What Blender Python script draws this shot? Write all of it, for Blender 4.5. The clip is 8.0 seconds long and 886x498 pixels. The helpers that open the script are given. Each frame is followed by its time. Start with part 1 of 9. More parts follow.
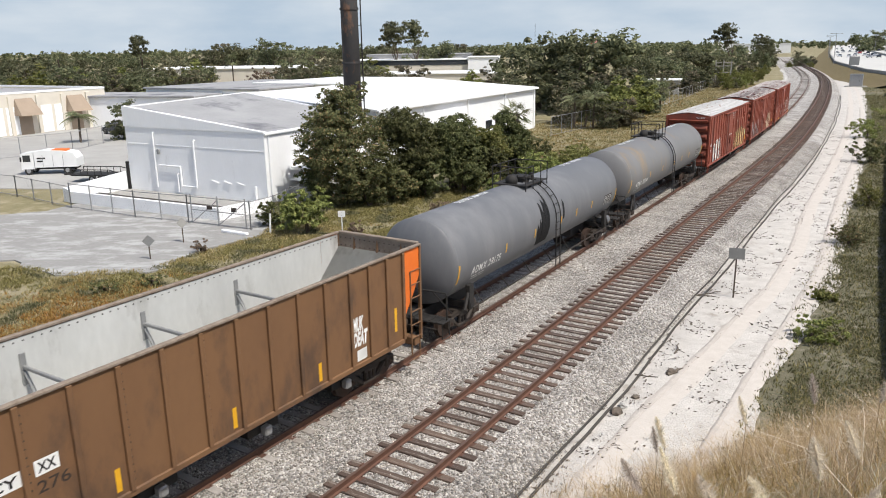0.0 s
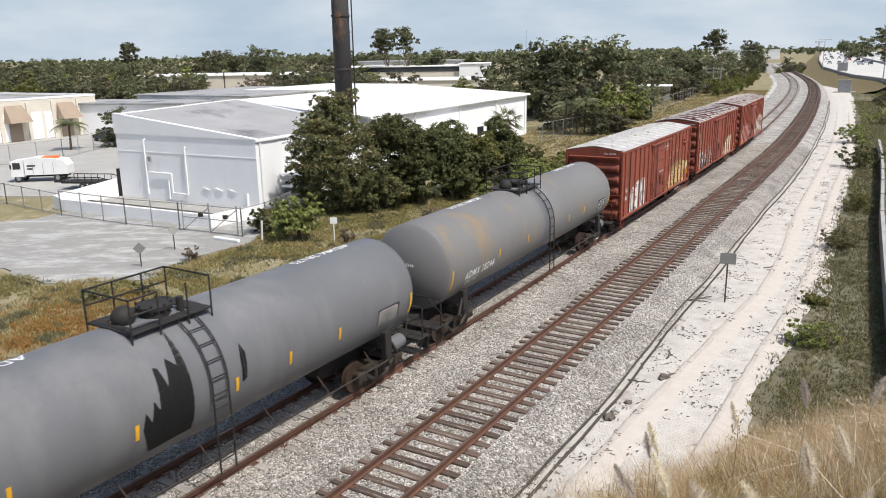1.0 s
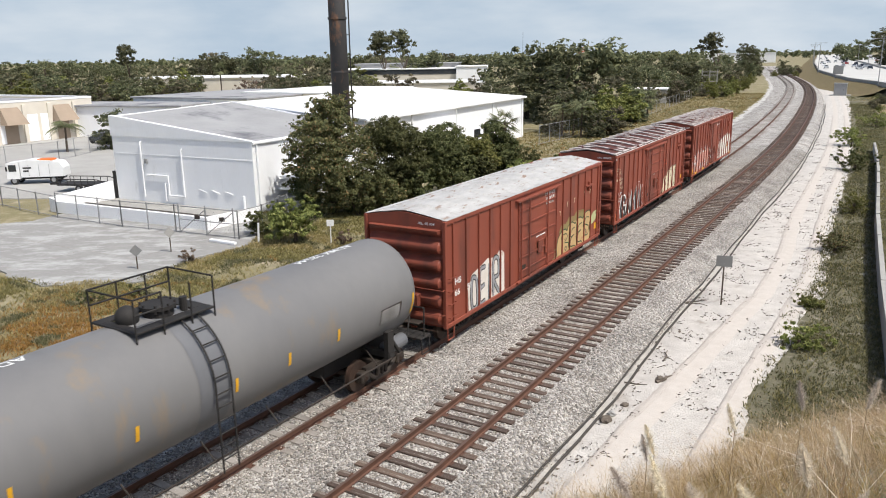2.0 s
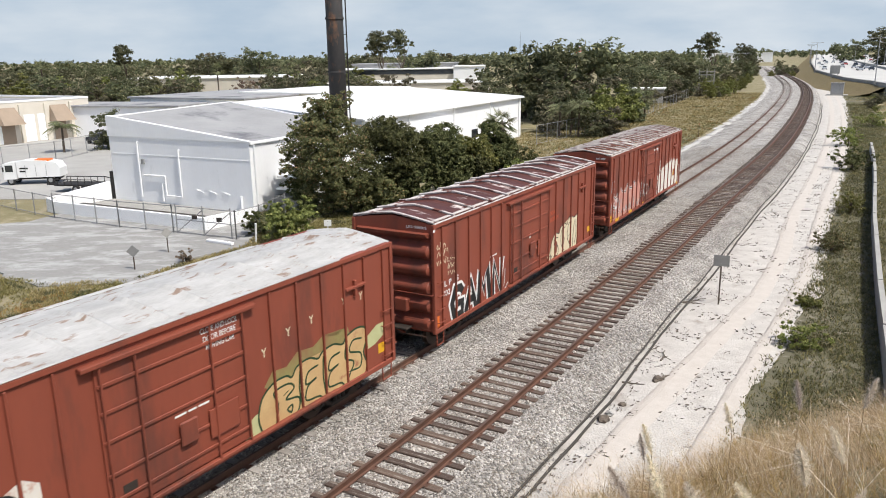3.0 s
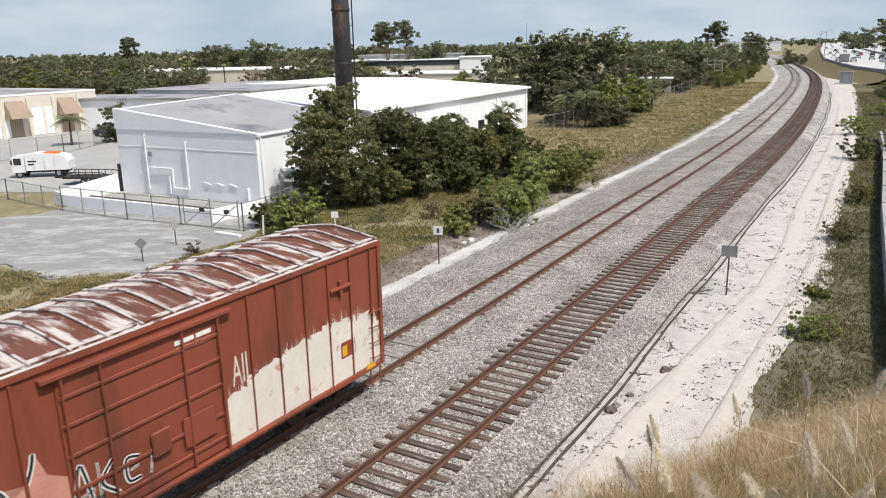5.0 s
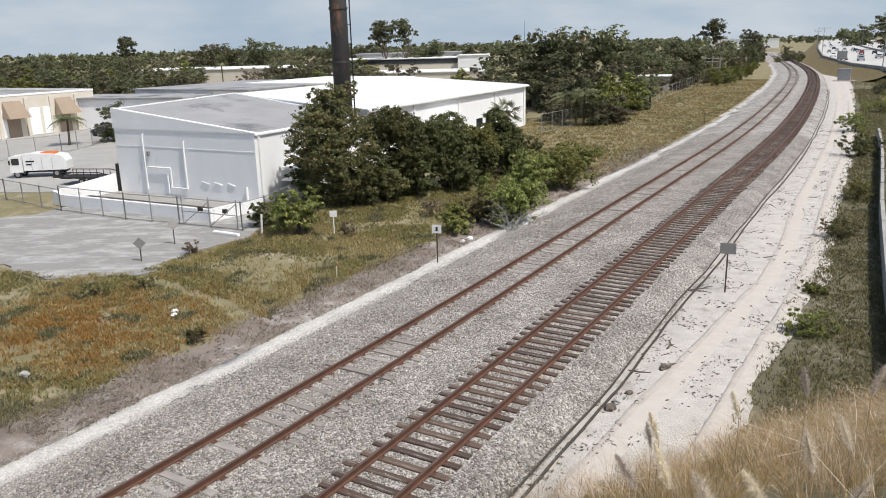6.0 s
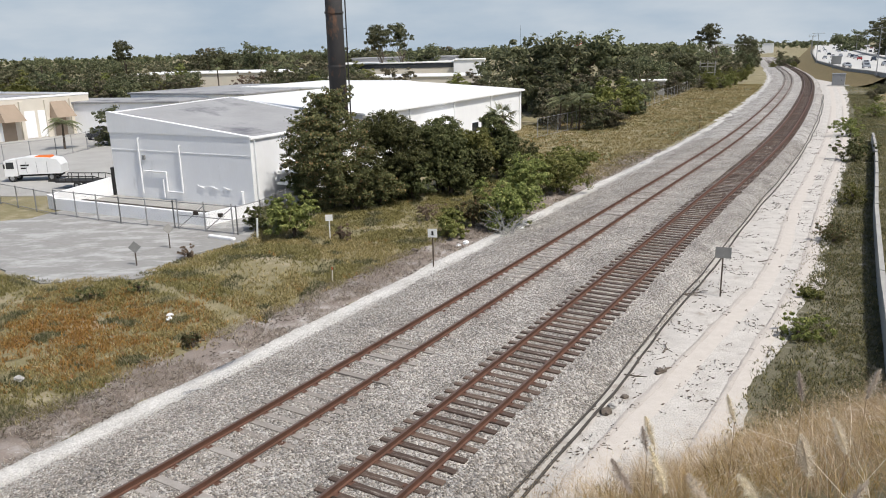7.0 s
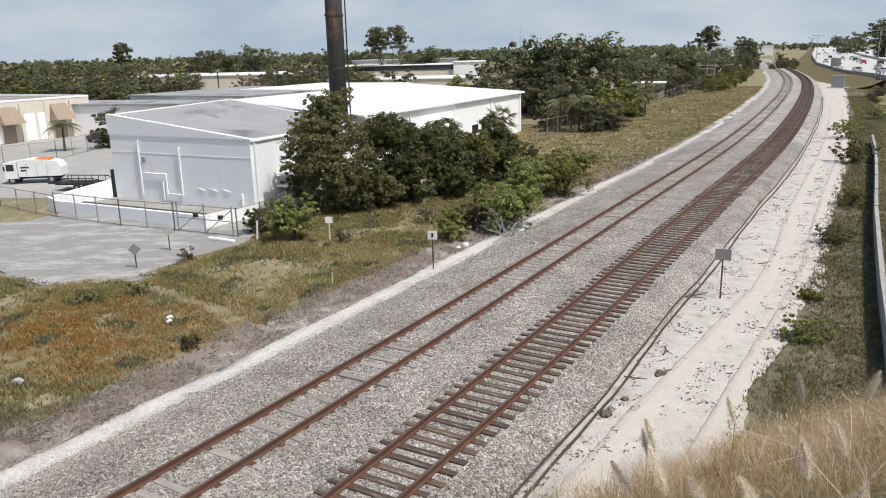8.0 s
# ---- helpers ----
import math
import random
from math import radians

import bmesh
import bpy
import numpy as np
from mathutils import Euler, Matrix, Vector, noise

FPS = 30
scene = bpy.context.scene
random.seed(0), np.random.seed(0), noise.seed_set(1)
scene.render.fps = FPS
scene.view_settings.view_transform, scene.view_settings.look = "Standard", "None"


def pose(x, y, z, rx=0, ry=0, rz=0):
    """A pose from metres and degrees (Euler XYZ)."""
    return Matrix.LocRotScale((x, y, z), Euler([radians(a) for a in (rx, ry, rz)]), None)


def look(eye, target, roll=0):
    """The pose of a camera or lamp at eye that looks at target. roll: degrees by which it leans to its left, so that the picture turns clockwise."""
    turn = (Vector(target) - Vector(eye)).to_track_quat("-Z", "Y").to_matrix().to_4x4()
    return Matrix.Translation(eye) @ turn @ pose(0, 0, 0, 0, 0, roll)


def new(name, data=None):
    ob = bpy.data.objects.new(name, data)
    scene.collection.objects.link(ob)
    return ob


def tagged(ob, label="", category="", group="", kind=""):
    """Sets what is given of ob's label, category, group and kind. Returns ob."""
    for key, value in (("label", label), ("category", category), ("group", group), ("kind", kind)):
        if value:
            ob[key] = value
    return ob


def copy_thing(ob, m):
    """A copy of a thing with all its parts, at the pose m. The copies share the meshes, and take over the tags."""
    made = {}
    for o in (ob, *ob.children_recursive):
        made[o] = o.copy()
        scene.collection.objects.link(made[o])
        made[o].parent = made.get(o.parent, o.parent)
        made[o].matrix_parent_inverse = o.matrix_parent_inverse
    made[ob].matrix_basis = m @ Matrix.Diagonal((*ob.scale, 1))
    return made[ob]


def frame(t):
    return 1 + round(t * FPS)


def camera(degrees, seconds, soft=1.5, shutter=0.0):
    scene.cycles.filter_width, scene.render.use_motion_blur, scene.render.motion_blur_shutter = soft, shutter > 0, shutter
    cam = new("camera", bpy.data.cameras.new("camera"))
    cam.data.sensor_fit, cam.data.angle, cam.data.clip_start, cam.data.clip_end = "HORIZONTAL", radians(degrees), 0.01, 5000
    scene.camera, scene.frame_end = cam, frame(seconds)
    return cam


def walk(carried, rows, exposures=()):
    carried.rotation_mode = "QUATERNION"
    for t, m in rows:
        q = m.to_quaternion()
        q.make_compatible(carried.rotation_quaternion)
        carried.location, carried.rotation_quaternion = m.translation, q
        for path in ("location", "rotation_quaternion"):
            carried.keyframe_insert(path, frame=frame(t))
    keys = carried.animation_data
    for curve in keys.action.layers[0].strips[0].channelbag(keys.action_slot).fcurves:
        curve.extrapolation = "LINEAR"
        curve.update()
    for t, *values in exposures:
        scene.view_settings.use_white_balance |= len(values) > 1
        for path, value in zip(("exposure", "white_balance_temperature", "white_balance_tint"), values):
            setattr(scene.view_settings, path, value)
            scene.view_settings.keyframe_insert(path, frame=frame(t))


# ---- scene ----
# ---------- camera ----------
EYE = (0.0, 0.0, 9.784)
cam = camera(60.46, 8.0, soft=1.0, shutter=0.06)
# seconds, yaw, pitch, roll of the hand-held camera that stands on the embankment
TURNS = [(0.0, 1.065, -14.957, 0.845), (0.5, 1.164, -14.856, 1.053), (1.0, 0.436, -14.499, 0.925), (1.5, 0.229, -14.313, 0.847),
         (3.0, 0.01, -14.319, 0.866), (3.5, -0.114, -14.429, 0.899), (4.0, 0.397, -14.619, 1.096), (4.5, 0.519, -14.818, 1.154),
         (6.0, 0.314, -15.083, 1.388), (6.5, 0.323, -14.963, 1.45), (7.0, 0.014, -14.78, 1.291), (7.5, -0.106, -14.569, 1.287),
         (8.0, 0.0, -14.621, 1.311)]
walk(cam, [(t, pose(*EYE, 90 + p, r, y)) for t, y, p, r in TURNS], exposures=[(0.0, 0.11), (4.5, 0.08), (6.0, -0.1), (8.0, -0.09)])

# ---------- sky, sun ----------
SUN_AZ, SUN_EL = radians(130), radians(58)   # from +y towards +x
world = bpy.data.worlds.new("sky")
scene.world = world
world.use_nodes = True
wn = world.node_tree
wn.nodes.clear()
sky = wn.nodes.new("ShaderNodeTexSky")
sky.sky_type = "NISHITA"
sky.sun_disc = False
sky.sun_elevation, sky.sun_rotation = SUN_EL, SUN_AZ
sky.air_density, sky.dust_density, sky.ozone_density = 1.0, 2.5, 1.0
bg = wn.nodes.new("ShaderNodeBackground")
bg.inputs["Strength"].default_value = 0.135
wo = wn.nodes.new("ShaderNodeOutputWorld")
wn.links.new(sky.outputs[0], bg.inputs[0])
wn.links.new(bg.outputs[0], wo.inputs[0])
sun = new("sun", bpy.data.lights.new("sun", "SUN"))
sun.data.energy, sun.data.angle, sun.data.color = 4.15, radians(0.6), (1.0, 0.965, 0.9)
SUN_DIR = Vector((math.sin(SUN_AZ) * math.cos(SUN_EL), math.cos(SUN_AZ) * math.cos(SUN_EL), math.sin(SUN_EL)))
sun.matrix_world = look(SUN_DIR * 60, (0, 0, 0))


# ---------- materials ----------
def mat(name, a, b=None, scale=3.0, fine=40.0, rough=0.8, metal=0.0, bump=0.3, dist=0.02, c=None, c_scale=0.4, c_low=0.5, c_high=0.62,
        kind="noise", per_object=0.0, streak=None, spec=0.4, voro=0.0, trans=0.0, coords="Object"):
    """Two tones mixed by coarse and fine noise, a third tone c in patches, relief by the fine noise."""
    m = bpy.data.materials.new(name)
    m.use_nodes = True
    nt = m.node_tree
    N, L = nt.nodes, nt.links
    bs = N["Principled BSDF"]
    bs.inputs["Roughness"].default_value = rough
    bs.inputs["Metallic"].default_value = metal
    bs.inputs["Specular IOR Level"].default_value = spec
    if trans:
        bs.inputs["Transmission Weight"].default_value = trans
    tc = N.new("ShaderNodeTexCoord")
    vec = tc.outputs[coords]
    if streak:
        mp = N.new("ShaderNodeMapping")
        mp.inputs["Scale"].default_value = streak
        L.new(vec, mp.inputs[0])
        svec = mp.outputs[0]
    else:
        svec = vec
    n1 = N.new("ShaderNodeTexNoise")
    n1.inputs["Scale"].default_value, n1.inputs["Detail"].default_value, n1.inputs["Roughness"].default_value = scale, 6, 0.62
    L.new(svec, n1.inputs["Vector"])
    if kind == "voronoi":
        n2 = N.new("ShaderNodeTexVoronoi")
        n2.inputs["Scale"].default_value = fine
        L.new(vec, n2.inputs["Vector"])
        hsv = N.new("ShaderNodeSeparateColor")
        L.new(n2.outputs["Color"], hsv.inputs[0])
        fine_out, height = hsv.outputs[0], n2.outputs["Distance"]
    else:
        n2 = N.new("ShaderNodeTexNoise")
        n2.inputs["Scale"].default_value, n2.inputs["Detail"].default_value = fine, 4
        L.new(svec, n2.inputs["Vector"])
        fine_out = height = n2.outputs["Fac"]
    b = b or tuple(x * 0.75 for x in a)
    add = N.new("ShaderNodeMath")
    add.operation = "MULTIPLY_ADD"
    L.new(fine_out, add.inputs[0])
    add.inputs[1].default_value = 0.5 if kind != "voronoi" else 0.8
    half = N.new("ShaderNodeMath")
    half.operation = "MULTIPLY_ADD"
    L.new(n1.outputs["Fac"], half.inputs[0])
    half.inputs[1].default_value, half.inputs[2].default_value = 1.6, -0.55 if kind != "voronoi" else -0.7
    L.new(half.outputs[0], add.inputs[2])
    if per_object:
        oi = N.new("ShaderNodeObjectInfo")
        ad2 = N.new("ShaderNodeMath")
        ad2.operation = "MULTIPLY_ADD"
        L.new(oi.outputs["Random"], ad2.inputs[0])
        ad2.inputs[1].default_value = per_object
        L.new(add.outputs[0], ad2.inputs[2])
        add = ad2
    mix = N.new("ShaderNodeMix")
    mix.data_type, mix.clamp_factor = "RGBA", True
    L.new(add.outputs[0], mix.inputs[0])
    mix.inputs[6].default_value, mix.inputs[7].default_value = (*a, 1), (*b, 1)
    col = mix.outputs[2]
    if c:
        n3 = N.new("ShaderNodeTexNoise")
        n3.inputs["Scale"].default_value, n3.inputs["Detail"].default_value, n3.inputs["Roughness"].default_value = c_scale, 7, 0.65
        L.new(svec, n3.inputs["Vector"])
        rmp = N.new("ShaderNodeMapRange")
        rmp.inputs[1].default_value, rmp.inputs[2].default_value = c_low, c_high
        L.new(n3.outputs["Fac"], rmp.inputs[0])
        mix2 = N.new("ShaderNodeMix")
        mix2.data_type = "RGBA"
        L.new(rmp.outputs[0], mix2.inputs[0])
        L.new(col, mix2.inputs[6])
        mix2.inputs[7].default_value = (*c, 1)
        col = mix2.outputs[2]
    L.new(col, bs.inputs["Base Color"])
    if bump:
        bp = N.new("ShaderNodeBump")
        bp.inputs["Strength"].default_value, bp.inputs["Distance"].default_value = bump, dist
        bp.invert = kind == "voronoi"
        L.new(height, bp.inputs["Height"])
        L.new(bp.outputs[0], bs.inputs["Normal"])
    return m


def leaf_mat(name, a, b, c=None):
    """Leaves: tone by island, a little light through them."""
    m = bpy.data.materials.new(name)
    m.use_nodes = True
    nt = m.node_tree
    N, L = nt.nodes, nt.links
    bs = N["Principled BSDF"]
    bs.inputs["Roughness"].default_value = 0.6
    bs.inputs["Specular IOR Level"].default_value = 0.2
    g = N.new("ShaderNodeNewGeometry")
    oi = N.new("ShaderNodeObjectInfo")
    ramp = N.new("ShaderNodeValToRGB")
    ramp.color_ramp.elements[0].color = (*a, 1)
    ramp.color_ramp.elements[1].color = (*b, 1)
    if c:
        ramp.color_ramp.elements[1].position = 0.86
        e = ramp.color_ramp.elements.new(1.0)
        e.color = (*c, 1)
    L.new(g.outputs["Random Per Island"], ramp.inputs[0])
    hs = N.new("ShaderNodeHueSaturation")
    mr = N.new("ShaderNodeMapRange")
    mr.inputs[3].default_value, mr.inputs[4].default_value = 0.75, 1.3
    L.new(oi.outputs["Random"], mr.inputs[0])
    L.new(mr.outputs[0], hs.inputs["Value"])
    mh = N.new("ShaderNodeMapRange")
    mh.inputs[3].default_value, mh.inputs[4].default_value = 0.475, 0.515
    L.new(oi.outputs["Random"], mh.inputs[0])
    L.new(mh.outputs[0], hs.inputs["Hue"])
    L.new(ramp.outputs[0], hs.inputs["Color"])
    L.new(hs.outputs[0], bs.inputs["Base Color"])
    tr = N.new("ShaderNodeBsdfTranslucent")
    L.new(hs.outputs[0], tr.inputs[0])
    mx = N.new("ShaderNodeMixShader")
    mx.inputs[0].default_value = 0.38
    L.new(bs.outputs[0], mx.inputs[1])
    L.new(tr.outputs[0], mx.inputs[2])
    L.new(mx.outputs[0], N["Material Output"].inputs[0])
    return m


def glow(name, a, b, scale):
    m = bpy.data.materials.new(name)
    m.use_nodes = True
    N, L = m.node_tree.nodes, m.node_tree.links
    N.clear()
    tc = N.new("ShaderNodeTexCoord")
    mp = N.new("ShaderNodeMapping")
    mp.inputs["Scale"].default_value = scale
    n = N.new("ShaderNodeTexNoise")
    n.inputs["Scale"].default_value, n.inputs["Detail"].default_value, n.inputs["Roughness"].default_value = 1.0, 6, 0.52
    r = N.new("ShaderNodeValToRGB")
    r.color_ramp.elements[0].position, r.color_ramp.elements[1].position = 0.38, 0.68
    r.color_ramp.elements[0].color, r.color_ramp.elements[1].color = (*a, 1), (*b, 1)
    e = N.new("ShaderNodeEmission")
    o = N.new("ShaderNodeOutputMaterial")
    L.new(tc.outputs["Object"], mp.inputs[0])
    L.new(mp.outputs[0], n.inputs["Vector"])
    L.new(n.outputs["Fac"], r.inputs[0])
    L.new(r.outputs[0], e.inputs[0])
    L.new(e.outputs[0], o.inputs[0])
    return m


M = {}
M["ground"] = mat("dry_grass_ground", (0.29, 0.245, 0.145), (0.16, 0.145, 0.068), 0.8, 11, 0.95, bump=0.8, dist=0.06, c=(0.36, 0.31, 0.215), c_scale=0.3, c_low=0.54, c_high=0.66)
M["slope"] = mat("straw_soil", (0.2, 0.15, 0.07), (0.11, 0.09, 0.04), 0.9, 14, 0.95, bump=0.6, dist=0.05)
M["ballast"] = mat("crushed_limestone", (0.62, 0.585, 0.54), (0.11, 0.1, 0.09), 0.5, 14, 0.9, bump=1.0, dist=0.07, kind="voronoi", c=(0.3, 0.27, 0.235), c_scale=0.25, c_low=0.58, c_high=0.85)
M["ballast_white"] = mat("white_limestone_screenings", (0.68, 0.66, 0.62), (0.42, 0.4, 0.37), 0.8, 22, 0.95, bump=0.7, dist=0.02, kind="voronoi")
M["sand"] = mat("pale_coral_sand", (0.61, 0.578, 0.53), (0.41, 0.38, 0.345), 1.6, 16, 0.95, bump=0.9, dist=0.05, c=(0.33, 0.29, 0.25), c_scale=1.3, c_low=0.57, c_high=0.72)
M["road_concrete"] = mat("pale_highway_concrete", (0.55, 0.54, 0.51), (0.45, 0.44, 0.41), 0.1, 2, 0.9, bump=0.1)
M["rut"] = mat("packed_sand", (0.56, 0.515, 0.465), (0.47, 0.425, 0.375), 2.5, 20, 0.95, bump=0.5, dist=0.02)
M["rut_edge"] = mat("browner_sand", (0.51, 0.465, 0.42), (0.38, 0.34, 0.3), 2.0, 18, 0.95, bump=0.7, dist=0.03)
M["dirt"] = mat("brown_dirt", (0.3, 0.25, 0.215), (0.17, 0.14, 0.118), 0.8, 16, 0.95, bump=0.8, dist=0.04, c=(0.4, 0.365, 0.335), c_scale=0.9, c_low=0.5, c_high=0.65)
M["concrete_lot"] = mat("worn_pale_concrete", (0.32, 0.312, 0.295), (0.18, 0.174, 0.163), 0.9, 7, 0.9, bump=0.2, c=(0.4, 0.395, 0.38), c_scale=0.9, c_low=0.46, c_high=0.62, streak=(0.6, 1.1, 1))
M["yard"] = mat("grey_asphalt_yard", (0.42, 0.41, 0.385), (0.3, 0.29, 0.27), 0.3, 8, 0.9, bump=0.2)
M["concrete"] = mat("weathered_concrete", (0.42, 0.41, 0.38), (0.26, 0.25, 0.23), 0.6, 9, 0.9, bump=0.3)
M["white_wall"] = mat("white_painted_block", (0.88, 0.88, 0.88), (0.8, 0.8, 0.8), 0.5, 8, 0.75, bump=0.12, c=(0.62, 0.62, 0.61), c_scale=0.8, c_low=0.62, c_high=0.8, streak=(1, 1, 0.3))
M["white_roof"] = mat("white_roof_coating", (0.8, 0.8, 0.785), (0.72, 0.715, 0.69), 0.25, 5, 0.6, bump=0.1)
M["grey_roof"] = mat("grey_roof_membrane", (0.36, 0.36, 0.36), (0.26, 0.26, 0.262), 0.3, 5, 0.9, bump=0.2, c=(0.14, 0.14, 0.155), c_scale=0.2, c_low=0.52, c_high=0.66)
M["cream_wall"] = mat("cream_stucco", (0.68, 0.63, 0.54), (0.58, 0.53, 0.45), 0.5, 7, 0.85, bump=0.1)
M["tan"] = mat("tan_canvas", (0.36, 0.28, 0.21), (0.28, 0.22, 0.165), 0.8, 12, 0.9, bump=0.1)
M["rust_rail"] = mat("rusty_rail_steel", (0.165, 0.08, 0.052), (0.085, 0.047, 0.034), 2.0, 30, 0.75, metal=0.2, bump=0.2)
M["rail_head"] = mat("brown_rail_head", (0.2, 0.13, 0.1), (0.13, 0.085, 0.068), 1.2, 20, 0.5, metal=0.5, bump=0.1)
M["tie"] = mat("weathered_timber_tie", (0.2, 0.14, 0.105), (0.08, 0.056, 0.045), 3.0, 25, 0.95, bump=0.7, dist=0.02, per_object=0.9, c=(0.36, 0.32, 0.275), c_scale=1.6, c_low=0.54, c_high=0.68, streak=(0.5, 6, 6))
M["tie_grey"] = mat("dusty_tie", (0.42, 0.39, 0.36), (0.25, 0.225, 0.2), 2.0, 25, 0.95, bump=0.5, per_object=0.7)
M["pipe"] = mat("dark_pipe", (0.075, 0.066, 0.058), (0.04, 0.035, 0.03), 1.0, 15, 0.85, bump=0.2)
M["tank"] = mat("grey_tank_paint", (0.15, 0.153, 0.162), (0.118, 0.121, 0.129), 0.35, 4, 0.5, bump=0.02, c=(0.195, 0.196, 0.2), c_scale=0.5, c_low=0.5, c_high=0.75, streak=(1, 1, 0.25), spec=0.25)
M["tank_rust"] = mat("grey_tank_paint_rust_stained", (0.19, 0.186, 0.182), (0.15, 0.148, 0.149), 0.35, 4, 0.5, bump=0.03, c=(0.25, 0.185, 0.115), c_scale=0.5, c_low=0.58, c_high=0.72, streak=(1, 1, 0.4), spec=0.25)
M["black"] = mat("black_underframe", (0.014, 0.0135, 0.013), (0.03, 0.026, 0.023), 2.0, 20, 0.75, bump=0.2)
M["tar"] = mat("black_product_spill", (0.01, 0.01, 0.011), (0.016, 0.016, 0.016), 2.0, 20, 0.65, bump=0.1, spec=0.15)
M["steel_dark"] = mat("grimy_cast_steel", (0.026, 0.023, 0.021), (0.055, 0.04, 0.03), 3.0, 20, 0.7, metal=0.2, bump=0.3)
M["wheel"] = mat("rusty_wheel_steel", (0.075, 0.043, 0.03), (0.038, 0.028, 0.023), 3.0, 20, 0.6, metal=0.3, bump=0.2)
M["yellow"] = mat("yellow_reflective_stripe", (0.74, 0.4, 0.02), (0.62, 0.32, 0.02), 5.0, 30, 0.5, bump=0.05)
M["white_mark"] = mat("white_stencil_paint", (0.78, 0.78, 0.76), (0.68, 0.68, 0.66), 5.0, 30, 0.6, bump=0.05)
M["gond_out"] = mat("brown_gondola_paint", (0.19, 0.1, 0.046), (0.15, 0.078, 0.038), 0.5, 6, 0.65, bump=0.1, c=(0.085, 0.05, 0.031), c_scale=0.7, c_low=0.5, c_high=0.66, streak=(1, 1, 0.5))
M["gond_in"] = mat("scuffed_pale_steel", (0.6, 0.6, 0.57), (0.42, 0.42, 0.4), 0.6, 7, 0.6, metal=0.1, bump=0.1, c=(0.3, 0.285, 0.26), c_scale=0.7, c_low=0.56, c_high=0.72, streak=(1, 1, 0.4))
M["gond_rail"] = mat("dirty_pale_rail", (0.3, 0.25, 0.2), (0.14, 0.095, 0.065), 2.0, 14, 0.7, bump=0.1, streak=(1, 3, 1))
M["rust_stain"] = mat("faint_rust_stain", (0.21, 0.055, 0.03), (0.17, 0.045, 0.027), 1.0, 8, 0.7, bump=0.05)
M["orange"] = mat("orange_end_paint", (0.75, 0.17, 0.02), (0.62, 0.13, 0.02), 1.0, 10, 0.6, bump=0.05)
M["box_red"] = mat("oxide_red_boxcar_paint", (0.262, 0.065, 0.036), (0.195, 0.049, 0.029), 0.45, 5, 0.6, bump=0.08, c=(0.115, 0.04, 0.028), c_scale=0.9, c_low=0.53, c_high=0.72, streak=(1, 1, 0.22))
M["box_roof_white"] = mat("flaking_white_roof", (0.56, 0.55, 0.53), (0.33, 0.32, 0.305), 1.2, 9, 0.6, bump=0.2, c=(0.26, 0.185, 0.14), c_scale=1.5, c_low=0.57, c_high=0.64, streak=(2.4, 0.8, 1))
M["worn_white"] = mat("worn_white_seam_paint", (0.6, 0.565, 0.54), (0.44, 0.39, 0.36), 1.5, 12, 0.7, bump=0.15, c=(0.15, 0.055, 0.042), c_scale=1.9, c_low=0.54, c_high=0.63)
M["box_roof_red"] = mat("worn_oxide_red_roof", (0.115, 0.04, 0.032), (0.07, 0.028, 0.024), 0.6, 7, 0.55, bump=0.1, c=(0.58, 0.5, 0.47), c_scale=1.4, c_low=0.6, c_high=0.66, streak=(0.6, 1.6, 1))
M["box_roof_rust"] = mat("rusty_streaked_roof", (0.2, 0.075, 0.045), (0.085, 0.038, 0.028), 1.0, 9, 0.6, bump=0.15, c=(0.55, 0.5, 0.46), c_scale=1.2, c_low=0.5, c_high=0.6, streak=(0.55, 3.4, 1))
M["bark"] = mat("grey_brown_bark", (0.13, 0.1, 0.075), (0.07, 0.055, 0.04), 2.0, 15, 0.95, bump=0.6)
M["leaf_dark"] = leaf_mat("dark_green_leaves", (0.06, 0.075, 0.03), (0.165, 0.18, 0.072), (0.27, 0.27, 0.12))
M["leaf_brown"] = leaf_mat("green_brown_leaves", (0.07, 0.078, 0.034), (0.2, 0.195, 0.085), (0.33, 0.19, 0.1))
M["leaf_light"] = leaf_mat("yellow_green_leaves", (0.1, 0.12, 0.035), (0.26, 0.27, 0.085), (0.4, 0.37, 0.15))
M["leaf_palm"] = leaf_mat("grey_green_fronds", (0.11, 0.125, 0.065), (0.27, 0.28, 0.15))
M["leaf_dry"] = leaf_mat("dry_twig_leaves", (0.17, 0.125, 0.085), (0.32, 0.25, 0.18))
M["grass_field"] = leaf_mat("field_grass_blades", (0.2, 0.165, 0.07), (0.38, 0.31, 0.14), (0.54, 0.46, 0.3))
M["grass_russet"] = leaf_mat("russet_weed_blades", (0.2, 0.115, 0.035), (0.43, 0.265, 0.075), (0.36, 0.16, 0.07))
M["grass_dead"] = leaf_mat("dead_grey_stalks", (0.14, 0.112, 0.09), (0.35, 0.29, 0.24), (0.55, 0.49, 0.41))
M["grass_green"] = leaf_mat("green_grass_blades", (0.13, 0.12, 0.045), (0.29, 0.25, 0.1), (0.45, 0.38, 0.2))
M["grass_verge"] = leaf_mat("dark_verge_weeds", (0.1, 0.108, 0.05), (0.22, 0.22, 0.105), (0.42, 0.38, 0.25))
M["grass_straw"] = leaf_mat("straw_grass_blades", (0.4, 0.3, 0.15), (0.7, 0.57, 0.35), (0.86, 0.77, 0.58))
M["grass_gold"] = leaf_mat("golden_brown_blades", (0.2, 0.12, 0.05), (0.38, 0.245, 0.1), (0.52, 0.4, 0.22))
M["plume"] = leaf_mat("pale_seed_plumes", (0.58, 0.5, 0.4), (0.8, 0.72, 0.6))
